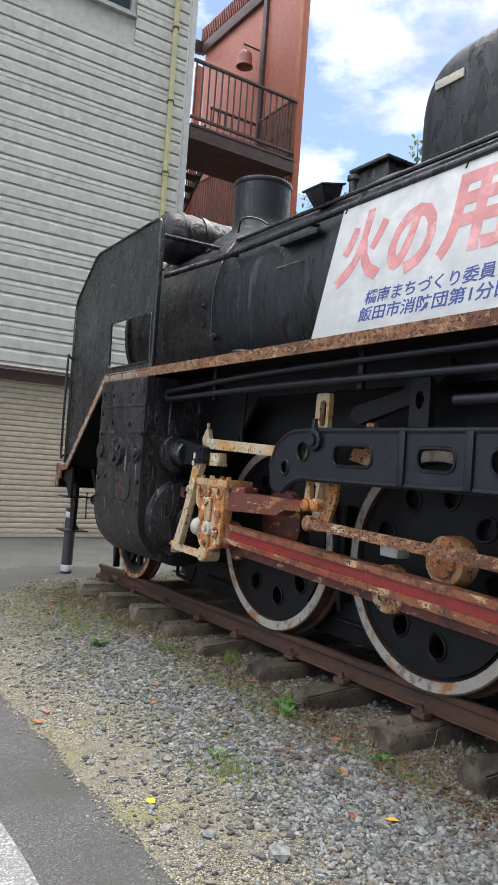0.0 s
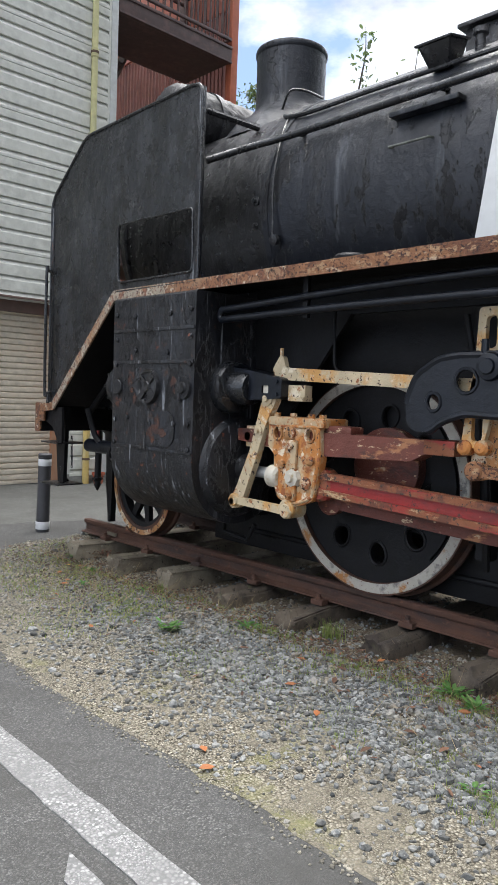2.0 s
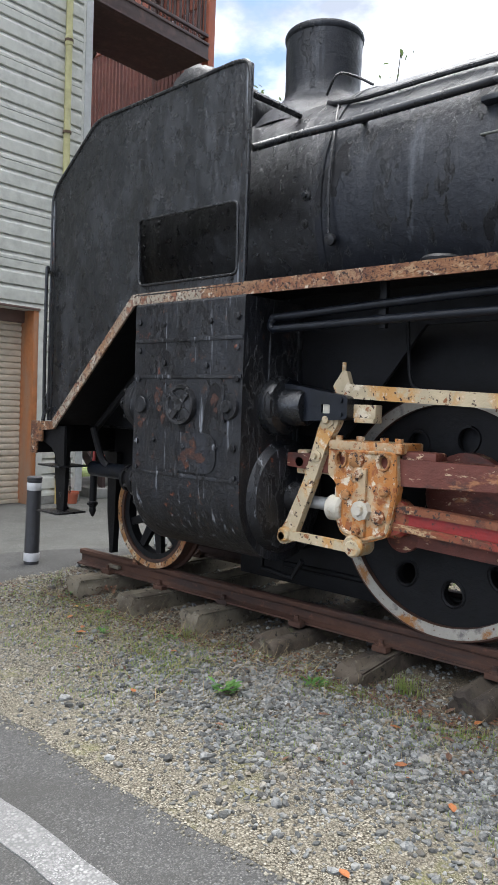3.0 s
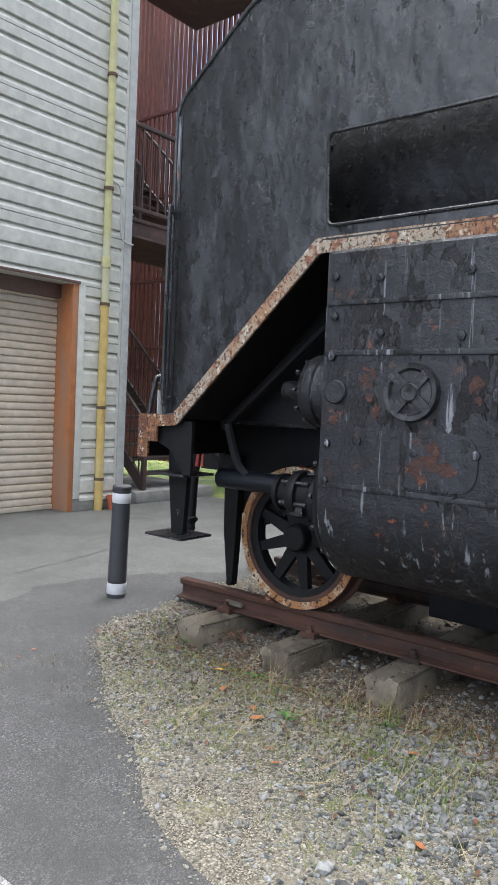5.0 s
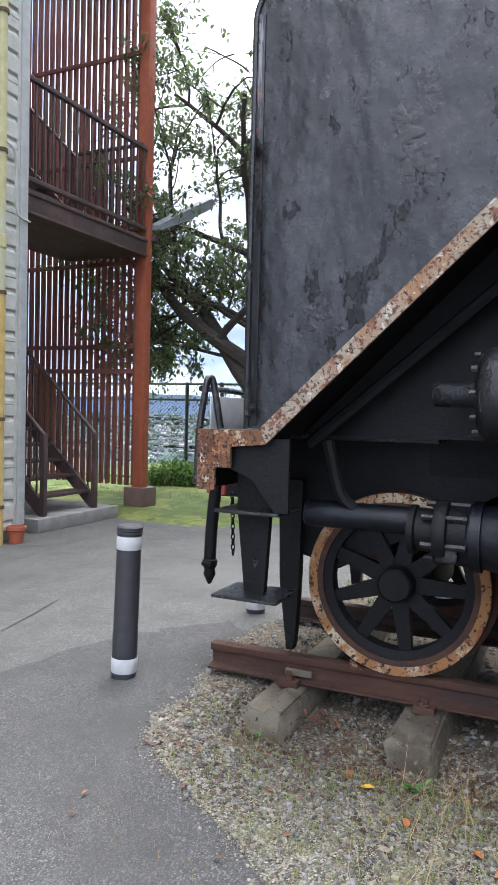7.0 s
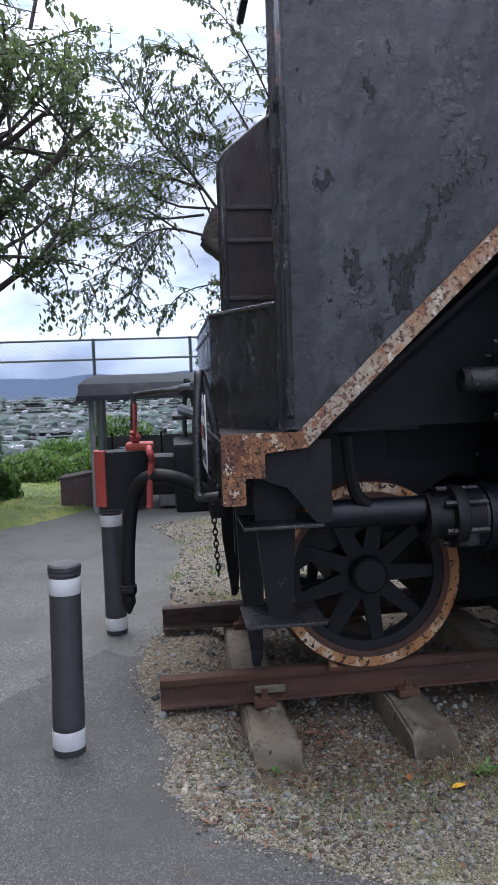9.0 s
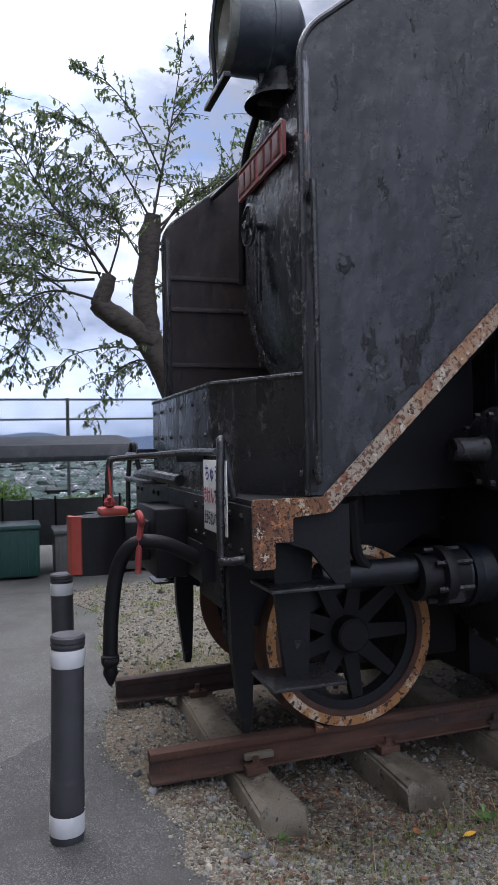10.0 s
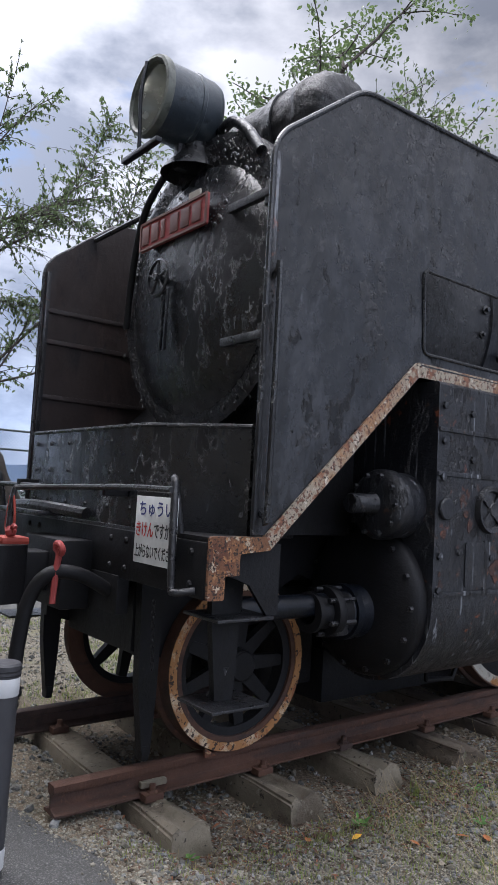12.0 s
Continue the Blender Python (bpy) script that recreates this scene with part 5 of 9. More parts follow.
# smoke deflectors with a window, a turned edge and a stay
defl = [(0.478, 1.31), (0.478, 2.96), (0.43, 3.05), (-0.02, 3.40), (-0.10, 3.425), (-1.36, 3.455), (-1.46, 3.44), (-1.485, 3.36), (-1.485, 2.17), (-0.53, 2.17), (0.33, 1.31)]
outl = rnd_outline(defl, [0, 0.05, 0.10, 0.06, 0.04, 0.03, 0.04, 0.05, 0, 0.02, 0])
win = rnd_outline([(-1.43, 2.235), (-0.555, 2.235), (-0.535, 2.665), (-1.42, 2.655)], 0.04)
for s in (-1, 1):
    x0 = s * 1.262 if s < 0 else 1.250
    d = part("smoke_deflector", plate([outl, win], "x", x0, x0 + 0.012), M["deflector" if s < 0 else "innerbrown"], loco, "tall black smoke deflector plate with patchy faded paint" if s < 0 else "smoke deflector with sooty brown primer on its inner face")
    rim = tube([(s * 1.262, y, z) for y, z in outl[:-2]], 0.013, 8)
    part("rim", rim, M["black"], d)
    rim = tube([(s * 1.266, y, z) for y, z in win] + [(s * 1.266, *win[0])], 0.009, 8)
    part("window_rim", rim, M["black"], d)
    bm = box(s * 1.246 - 0.022, s * 1.246 + 0.022, -1.475, -1.435, 2.18, 3.43, 0.005)
    part("stiffener", bm, M["cylblack"], d)
    bm = box(s * 1.246 - 0.022, s * 1.246 + 0.022, 0.435, 0.468, 1.32, 2.95, 0.005)
    part("stiffener", bm, M["cylblack"], d)
    if s > 0:
        for z_ in (2.46, 2.68, 2.07):
            part("batten", box(1.236, 1.252, -1.0, 0.44, z_ - 0.016, z_ + 0.016, 0.004), M["innerbrown"], d)
    part("stay", tube([(s * 1.24, 0.12, 3.26), (s * 0.55, -0.10, 3.42)], 0.019, 8), M["crust"], d)
    part("stay", tube([(s * 1.24, -1.30, 3.36), (s * 0.62, -1.34, 3.36)], 0.022, 8), M["black"], d)
    part("grab_rail", tube([(s * 1.262, 0.45, 2.40), (s * 1.30, 0.455, 2.42), (s * 1.318, 0.455, 2.38), (s * 1.318, 0.455, 1.44), (s * 1.30, 0.455, 1.39), (s * 1.262, 0.45, 1.40)], 0.013, 8, 4), M["black"], d)

# running boards: sheet, slope and the rusty angle at the edge
T = 0.085
slope_edge = [(-1.15, 2.182), (-0.50, 2.182), (0.418, 1.3087), (0.3855, 1.2522), (-0.520, 2.110), (-1.15, 2.109)]
bm = plate([rnd_outline(slope_edge, [0, 0.02, 0, 0, 0.02, 0])], "x", -SIDE - 0.012, -SIDE + 0.004)
both("edge_angle", bm, M["edgepale"], "pale cream edge of the front slope, speckled with rust")
foot_edge = [(0.418, 1.3087), (0.425, 1.302), (0.697, 1.302), (0.697, 1.050), (0.615, 1.050), (0.615, 1.145), (0.545, 1.145), (0.545, 1.232), (0.392, 1.246), (0.3855, 1.2522)]
bm = plate([rnd_outline(foot_edge, [0, 0, 0.015, 0.01, 0.01, 0.005, 0.005, 0.01, 0, 0])], "x", -SIDE - 0.012, -SIDE + 0.004)
both("edge_foot", bm, M["edgefoot"], "rust-eaten stepped foot of the edge")
bm = plate([[(-2.30, 2.182), (-1.15, 2.182), (-1.15, 2.109), (-2.30, 2.1075)]], "x", -SIDE - 0.012, -SIDE + 0.004)
both("edge_angle", bm, M["edgemid"], "half-rusted cream edge of the running board")
bm = plate([[(-7.4, 2.182), (-2.30, 2.182), (-2.30, 2.1075), (-7.4, 2.102)]], "x", -SIDE - 0.012, -SIDE + 0.004)
both("edge_angle", bm, M["edge"], "rust-flaked edge of the running board")
bm = plate([[(-7.4, 2.176), (-0.50, 2.176), (0.423, 1.297), (0.69, 1.297), (0.69, 1.279), (0.415, 1.279), (-0.508, 2.158), (-7.4, 2.158)]], "x", -SIDE + 0.004, -0.74)
both("running_board", bm, M["dark"])
bm = plate([[(-7.4, 2.158), (-1.56, 2.158), (-1.56, 1.30), (-1.9, 1.30), (-2.4, 1.95), (-7.4, 1.95)]], "x", -0.78, -0.75)
both("valance", bm, M["dark"])

# frame, deck, buffer beam
bm = plate([[(0.60, 1.26), (0.60, 0.70), (0.30, 0.62), (-0.45, 1.04), (-1.6, 0.62), (-7.6, 0.62), (-7.6, 1.30), (-0.6, 1.5), (-0.5, 1.26)]], "x", -0.53, -0.49)
both("main_frame", bm, M["dark"])
part("front_deck", box(-0.75, 0.75, -0.2, 0.69, 1.258, 1.294, 0.006), M["crust"], loco)
bm = box(-SIDE + 0.006, SIDE - 0.006, 0.66, 0.70, 1.05, 1.276, 0.006)
box(-0.55, 0.55, 0.64, 0.705, 0.88, 1.06, 0.006, bm)
part("buffer_beam", bm, M["dark"], loco, "sooty black buffer beam")
bm = None
for x in (-1.15, -1.0, -0.6, -0.45, 0.45, 0.6, 1.0, 1.15):
    for z in (1.10, 1.23):
        bm = lathe([(0, 0.014), (0.012, 0.010), (0.018, 0.0)], (x, 0.70, z), (0, 1, 0), 7, bm)
tagged(part("beam_rivets", bm, M["dark"], loco), kind="stuff")
apron = [(-1.17, 0.44), (-0.67, 0.685), (0.67, 0.685), (1.17, 0.44), (1.17, 0.42), (0.66, 0.665), (-0.66, 0.665), (-1.17, 0.42)]
bm = plate([apron], "z", 1.294, 1.765)
part("front_apron", bm, M["black"], loco)
bm = tube([(-1.17, 0.435, 1.765), (-0.67, 0.68, 1.768), (0.67, 0.68, 1.768), (1.17, 0.435, 1.765)], 0.012, 8)
part("apron_rim", bm, M["black"], loco)
bm = None
for x in (-0.58, -0.35, -0.1, 0.15, 0.4, 0.6):
    for z in (1.38, 1.55, 1.70):
        bm = lathe([(0, 0.010), (0.010, 0.007), (0.014, 0.0)], (x, 0.685, z), (0, 1, 0), 6, bm)
tagged(part("apron_rivets", bm, M["black"], loco), kind="stuff")
part("apron_top", plate([[(-1.17, 0.43), (-0.67, 0.67), (0.67, 0.67), (1.17, 0.43), (1.17, 0.02), (-1.17, 0.02)]], "z", 1.742, 1.752), M["crust"], loco)
part("bracket", plate([[(0.62, 1.27), (0.30, 1.27), (0.30, 0.97), (0.36, 0.97), (0.46, 1.10), (0.62, 1.16)]], "x", -1.235, -1.215), M["dark"], loco)

part("saddle_edge", box(-0.20, 0.50, -0.12, -0.08, 1.756, 1.86, 0.012), M["scar"], loco, "rust-brown foot of the smokebox")

# cylinders with the valve chest above, and covers fore and aft
cs = [(-0.70, 2.10), (-1.318, 2.10), (-1.330, 2.085), (-1.330, 0.99)]
for k in range(11):
    a = math.pi + (math.pi * 0.62) * k / 10
    cs.append((-0.905 + 0.425 * math.cos(a), 0.955 + 0.425 * math.sin(a)))
cs += [(-0.60, 0.62), (-0.60, 2.10)]
cyl = both("cylinder_block", plate([cs], "y", -1.565, -0.615), M["cylblack"], "worn black cylinder block with scratched and rust-stained paint")
for (yy, zz) in [(-0.66, z) for z in (1.05, 1.22, 1.62, 1.80, 1.98)] + [(-1.52, z) for z in (1.05, 1.22, 1.62, 1.80, 1.98)] + [(-0.9, 1.96), (-1.3, 1.96), (-0.9, 1.72), (-1.28, 1.70), (-0.82, 1.24), (-1.36, 1.22), (-1.1, 1.21)]:
    part("bolt_head", lathe([(0.020, 0.0), (0.020, 0.013), (0.012, 0.016), (0.0, 0.018)], (-1.330, yy + random.uniform(-0.01, 0.01), zz), (-1, 0, 0), 6), M["cylblack"], cyl)
bm = None
for z in (1.86, 1.635, 1.03):
    bm = box(-1.338, -1.326, -1.56, -0.62, z - 0.012, z + 0.012, 0.004, bm)
box(-1.338, -1.326, -1.06, -1.03, 1.04, 1.30, 0.004, bm)
part("seam", bm, M["cylblack"], cyl)
bm = lathe([(0, 0.030), (0.035, 0.036), (0.048, 0.018), (0.092, 0.012), (0.102, 0.026), (0.122, 0.030), (0.128, 0.0)], (-1.330, -1.07, 1.465), (-1, 0, 0), 32)
for k in range(2):
    a = math.pi * k / 2 + 0.72
    u, v = math.cos(a), math.sin(a)
    plate([[(-1.07 + 0.108 * u - 0.021 * v, 1.465 + 0.108 * v + 0.021 * u), (-1.07 - 0.108 * u - 0.021 * v, 1.465 - 0.108 * v + 0.021 * u), (-1.07 - 0.108 * u + 0.021 * v, 1.465 - 0.108 * v - 0.021 * u), (-1.07 + 0.108 * u + 0.021 * v, 1.465 + 0.108 * v - 0.021 * u)]], "x", -1.358 - 0.001 * k, -1.336, bm)
part("relief_valve_cover", bm, M["crust"], cyl)
bm = lathe([(0, 0.035), (0.035, 0.035), (0.04, 0.02), (0.075, 0.02), (0.08, 0.0)], (-1.330, -1.465, 1.462), (-1, 0, 0), 20)
rod((-1.345, -1.435, 1.37), (-1.345, -1.435, 1.53), 0.016, 8, bm)
part("drain_boss", bm, M["cylblack"], cyl)
part("drain_boss", lathe([(0, 0.020), (0.050, 0.020), (0.056, 0.014), (0.056, 0.0)], (-1.330, -0.692, 1.458), (-1, 0, 0), 24), M["cylblack"], cyl)
bm = plate([rnd_outline([(-0.868, 1.060), (-1.375, 1.055), (-1.375, 1.298), (-0.868, 1.292)], [0.02, 0.10, 0.10, 0.02])], "x", -1.3365, -1.329)
part("cover_plate", bm, M["cylblack"], cyl, "raised inspection plate scarred by rust")
rs_ = random.Random(14)
for yy, zz, r in ((-0.835, 1.50, 0.036), (-0.875, 1.54, 0.024), (-0.865, 1.44, 0.022), (-0.90, 1.375, 0.030), (-0.688, 1.33, 0.026), (-1.345, 1.50, 0.036), (-1.36, 1.44, 0.020), (-0.672, 1.07, 0.020), (-0.665, 1.13, 0.014), (-1.17, 1.17, 0.055), (-1.10, 1.145, 0.034), (-1.245, 1.145, 0.040), (-1.19, 1.235, 0.034), (-1.14, 1.10, 0.026)):
    ring_ = [(yy + r * rs_.uniform(0.45, 1.3) * math.cos(a), zz + 1.1 * r * rs_.uniform(0.45, 1.3) * math.sin(a)) for a in (2 * math.pi * k / 13 for k in range(13))]
    x_ = -1.3375 if -1.37 < yy < -0.87 and 1.06 < zz < 1.29 else -1.331
    part("rust_scar", plate([ring_], "x", x_ - 0.001 * rs_.random(), -1.328), M["scar"], cyl, "bare brown rust where the paint has gone")
both("valve_front_cover", lathe([(0, 0.40), (0.045, 0.40), (0.05, 0.39), (0.05, 0.26), (0.06, 0.245), (0.13, 0.235), (0.168, 0.21), (0.180, 0.185), (0.180, 0.135), (0.170, 0.125), (0.170, 0.0)], (-1.105, -0.64, 1.462), (0, 1, 0), 36), M["cylblack"], "scarred black valve chest end with a rod cover")
both("cylinder_front_cover", lathe([(0, 0.10), (0.20, 0.095), (0.34, 0.06), (0.385, 0.03), (0.40, 0.0), (0.40, -0.03)], (-0.905, -0.59, 0.955), (0, 1, 0), 40), M["dark"])
for k in range(10):
    a = 2 * math.pi * k / 10
    part("cover_bolt", lathe([(0, 0.022), (0.012, 0.022), (0.014, 0.0)], (-1.105 + 0.150 * math.cos(a), -0.412, 1.462 + 0.150 * math.sin(a)), (0, 1, 0), 6), M["crust"], loco)
for k in range(14):
    a = 2 * math.pi * k / 14
    part("cover_bolt", lathe([(0, 0.022), (0.014, 0.022), (0.016, 0.0)], (-0.905 + 0.36 * math.cos(a), -0.545, 0.955 + 0.36 * math.sin(a)), (0, 1, 0), 6), M["crust"], loco)
bm = lathe([(0, 0.20), (0.105, 0.20), (0.122, 0.18), (0.128, 0.05), (0.14, 0.0)], (-0.93, -0.50, 0.90), (0, 1, 0), 28)
lathe([(0.120, 0.08), (0.143, 0.08), (0.143, 0.12), (0.120, 0.12)], (-0.93, -0.50, 0.90), (0, 1, 0), 28, bm, close=True)
for k in range(8):
    a = 2 * math.pi * k / 8 + 0.2
    rod((-0.93 + 0.095 * math.cos(a), -0.32, 0.90 + 0.095 * math.sin(a)), (-0.93 + 0.095 * math.cos(a), -0.27, 0.90 + 0.095 * math.sin(a)), 0.015, 6, bm)
both("gland", bm, M["bluedark"])
both("tail_rod_cover", rod((-0.955, -0.30, 0.945), (-0.955, 0.32, 0.945), 0.058, 20, chamfer=0.006), M["bluedark"])
bm = lathe([(0.056, -0.14), (0.092, -0.14), (0.101, -0.13), (0.101, -0.06), (0.126, -0.055), (0.130, -0.045), (0.130, -0.015), (0.126, -0.005), (0.088, 0.0), (0.084, 0.07), (0.102, 0.075), (0.102, 0.10), (0.060, 0.105)], (-0.955, -0.235, 0.912), (0, 1, 0), 26, close=True)
both("gland_clamp", bm, M["dark"])
for k in range(6):
    a = 2 * math.pi * k / 6 + 0.4
    both("gland_stud", rod((-0.955 + 0.110 * math.cos(a), -0.37, 0.912 + 0.110 * math.sin(a)), (-0.955 + 0.110 * math.cos(a), -0.195, 0.912 + 0.110 * math.sin(a)), 0.013, 6), M["crust"])
both("gland_lug", box(-1.05, -0.97, -0.34, -0.25, 0.80, 0.86, 0.02), M["crust"])
both("valve_rear_cover", lathe([(0, 0.24), (0.10, 0.24), (0.11, 0.22), (0.115, 0.10), (0.165, 0.085), (0.178, 0.06), (0.178, 0.0)], (-1.02, -1.565, 1.475), (0, -1, 0), 32), M["black"])
both("cylinder_rear_cover", lathe([(0, 0.16), (0.07, 0.16), (0.085, 0.14), (0.10, 0.08), (0.25, 0.07), (0.32, 0.05), (0.35, 0.0)], (-0.915, -1.565, 0.93), (0, -1, 0), 36), M["cylblack"])


# wheels
def leading_wheel():
    w = new("leading_wheel")
    w.parent = loco
    R = 0.428
    part("tyre", lathe([(0.355, 0.0), (0.355, 0.115), (R, 0.115), (R + 0.002, 0.08), (R + 0.006, 0.03), (R + 0.026, 0.018), (R + 0.026, -0.008), (R + 0.01, -0.012), (0.36, -0.012)], (0, 0, 0), (-1, 0, 0), 56, close=True), M["railrust"], w)
    part("painted_rim", lathe([(0.383, 0.114), (0.383, 0.119), (0.426, 0.119), (0.428, 0.114)], (0, 0, 0), (-1, 0, 0), 56, close=True), M["orangering"], w, "flaking cream painted wheel rim")
    part("wheel_rim", lathe([(0.315, 0.012), (0.315, 0.09), (0.355, 0.098), (0.355, 0.01)], (0, 0, 0), (-1, 0, 0), 48, close=True), M["dark"], w)
    for k in range(9):
        a = 2 * math.pi * k / 9 + 0.2
        bm = plate([rnd_outline([(-0.042, 0.06), (0.042, 0.06), (0.028, 0.32), (-0.028, 0.32)], 0.01)], "x", -0.075, -0.03)
        bm.transform(Matrix.Rotation(a, 4, "X"))
        part("spoke", bm, M["dark"], w)
    part("hub", lathe([(0, 0.15), (0.07, 0.15), (0.08, 0.14), (0.09, 0.02), (0.09, -0.03)], (0, 0, 0), (-1, 0, 0), 24), M["dark"], w)
    return w


def driving_wheel():
    w = new("driving_wheel")
    w.parent = loco
    R = 0.70
    part("tyre", lathe([(0.625, 0.0), (0.625, 0.118), (R, 0.118), (R + 0.002, 0.08), (R + 0.006, 0.03), (R + 0.026, 0.018), (R + 0.026, -0.008), (R + 0.01, -0.012), (0.63, -0.012)], (0, 0, 0), (-1, 0, 0), 72, close=True), M["railrust"], w)
    part("painted_rim", lathe([(0.628, 0.117), (0.628, 0.122), (0.688, 0.122), (0.692, 0.117)], (0, 0, 0), (-1, 0, 0), 72, close=True), M["whitering"], w, "grimy white painted wheel rim")
    holes = [[(r_ * math.cos(a_), r_ * math.sin(a_)) for r_, a_ in [(0.44 + 0.075 * math.cos(q), 2 * math.pi * k / 9 + 0.4 + 0.145 * math.sin(q)) for q in [2 * math.pi * i / 16 for i in range(16)]]] for k in range(9)]
    part("wheel_disc", plate([oval(0, 0, 0.627, 0.627, 60), *holes], "x", -0.085, -0.02), M["dark"], w)
    for h in holes:
        part("hole_lip", tube([(-0.088, *p) for p in h] + [(-0.088, *h[0])], 0.010, 5), M["dark"], w)
    part("hub", lathe([(0, 0.16), (0.11, 0.16), (0.125, 0.14), (0.15, 0.08), (0.16, 0.0)], (0, 0, 0), (-1, 0, 0), 28), M["dark"], w)
    part("counterweight", plate([[(0.60 * math.cos(a), 0.60 * math.sin(a)) for a in [2.35 + 0.14 * k for k in range(12)]]], "x", -0.112, -0.08), M["dark"], w)
    return w


def flip(m):
    return m @ Matrix.Rotation(math.pi, 4, "Z")


XF = 0.495
w1 = leading_wheel()
w1.matrix_basis = pose(-XF, 0.0, RAIL + 0.428)
copy_thing(w1, flip(pose(XF, 0.0, RAIL + 0.428)))
part("axle", rod((-0.5, 0.0, RAIL + 0.428), (0.5, 0.0, RAIL + 0.428), 0.07, 16), M["dark"], loco)
d1 = driving_wheel()
DZ = RAIL + 0.70 + 0.030
d1.matrix_basis = pose(-XF, -2.485, DZ)
for yy in (-2.485, -4.06, -5.63):
    if yy != -2.485:
        copy_thing(d1, pose(-XF, yy, DZ, 40))
    copy_thing(d1, flip(pose(XF, yy, DZ)))
    part("axle", rod((-0.5, yy, DZ), (0.5, yy, DZ), 0.09, 16), M["dark"], loco)
# brake gear and spring hangers between the drivers
for yy in (-3.27, -4.85):
    for s in (-1, 1):
        part("brake_shoe", plate([rnd_outline([(yy - 0.05, 0.55), (yy + 0.05, 0.55), (yy + 0.02, 1.0), (yy + 0.03, 1.2), (yy - 0.03, 1.2), (yy - 0.02, 1.0)], 0.02)], "x", s * 0.575 - 0.035, s * 0.575 + 0.035), M["dark"], loco)
part("brake_rod", tube([(-0.42, -1.2, 0.38), (-0.42, -6.0, 0.38)], 0.022, 8), M["dark"], loco)
part("drain_pipe", tube([(-0.78, -1.3, 0.5), (-0.78, -1.3, 0.42), (-0.78, -1.55, 0.40), (-0.78, -1.62, 0.52)], 0.016, 8), M["dark"], loco)
# two plain dark bodies added to block light and sight below the boiler
part("boiler_belly", lathe([(0.0, 0.0), (0.55, 0.0), (0.62, 0.05), (0.62, 5.6), (0.0, 5.6)], (0, -1.55, 1.72), (0, -1, 0), 24), M["dark"], loco)
part("frame_stretcher", box(-0.40, 0.40, -7.4, -1.5, 0.56, 1.25, 0.02), M["dark"], loco)
part("smokebox_saddle", box(-0.50, 0.50, -1.48, -0.12, 1.28, 2.16, 0.03), M["dark"], loco)
both("splash_plate", plate([[(-0.56, 1.28), (0.40, 1.28), (-0.42, 2.08), (-0.56, 2.10)]], "x", -0.81, -0.79), M["dark"])
# added dark boxes that keep light out between the rails
for ya, yb in ((-2.05, -0.78), (-3.85, -2.78), (-5.45, -4.33), (-7.4, -5.9)):
    part("under_tray", box(-0.42, 0.42, ya, yb, 0.25, 0.57, 0.02), M["dark"], loco)
part("truck_frame", box(-0.36, 0.36, -0.75, -0.34, 0.36, 0.95, 0.03), M["dark"], loco)
part("axle_box", box(-0.34, 0.34, -0.12, 0.12, 0.46, 0.80, 0.03), M["dark"], loco)
part("ash_floor", box(-0.48, 0.48, -7.5, -1.0, 1.02, 1.10, 0.01), M["dark"], loco)

# valve gear and rods
xr = -0.93


def bar(name, a, b, h0, h1, x0, x1, mat, label="", groove=None, end0=0.0, end1=0.0):
    """A rod between two pins (y, z): taper h0 to h1, with round ends."""
    (ya, za), (yb, zb) = a, b
    l, ang = math.hypot(yb - ya, zb - za), math.atan2(zb - za, yb - ya)
    o = [(0, -h0 / 2), (l, -h1 / 2), (l, h1 / 2), (0, h0 / 2)]
    bm = plate([rnd_outline(o, 0.012)], "x", x0, x1)
    if end0:
        lathe([(0, 0.012), (end0 * 0.8, 0.012), (end0, 0.0), (end0, x0 - x1 - 0.0), (end0 * 0.8, x0 - x1 - 0.012), (0, x0 - x1 - 0.012)], (x0, 0, 0), (-1, 0, 0), 20, bm)
    if end1:
        lathe([(0, 0.012), (end1 * 0.8, 0.012), (end1, 0.0), (end1, x0 - x1), (end1 * 0.8, x0 - x1 - 0.012), (0, x0 - x1 - 0.012)], (x0, l, 0), (-1, 0, 0), 20, bm)
    m = Matrix.Translation((0, ya, za)) @ Matrix.Rotation(ang, 4, "X")
    bm.transform(m)
    ob = part(name, bm, mat, loco, label)
    if groove:
        g = plate([rnd_outline([(0.16, -h0 * 0.22), (l - 0.2, -h1 * 0.22), (l - 0.2, h1 * 0.22), (0.16, h0 * 0.22)], 0.01)], "x", x0 - 0.004, x0 + 0.003)
        g.transform(m)
        part("groove", g, groove, ob, "red painted flute")
        for sg in (-1, 1):
            g = plate([rnd_outline([(0.05, sg * h0 * 0.23), (l - 0.1, sg * h1 * 0.23), (l - 0.1, sg * h1 * 0.5), (0.05, sg * h0 * 0.5)][::sg], 0.008)], "x", x0 - 0.024, x0 + 0.002)
            g.transform(m)
            part("flange", g, mat, ob)
    return ob


bar("main_rod", (-2.20, 0.915), (-5.63, 0.765), 0.135, 0.150, -0.975, -0.915, M["rodedge"], "long connecting rod with a red flute and rusty cream edges", M["red"], 0.0, 0.14)
bar("side_rod", (-2.36, 0.80), (-5.63, 0.66), 0.11, 0.11, -0.865, -0.815, M["redbrown"], "", None, 0.10, 0.10)
for yy, zz in ((-3.98, 0.775),):
    part("rod_knuckle", lathe([(0, 0.0), (0.13, 0.0), (0.14, -0.012), (0.14, -0.07), (0.0, -0.07)], (-0.88, yy, zz), (-1, 0, 0), 24), M["orangering"], loco)
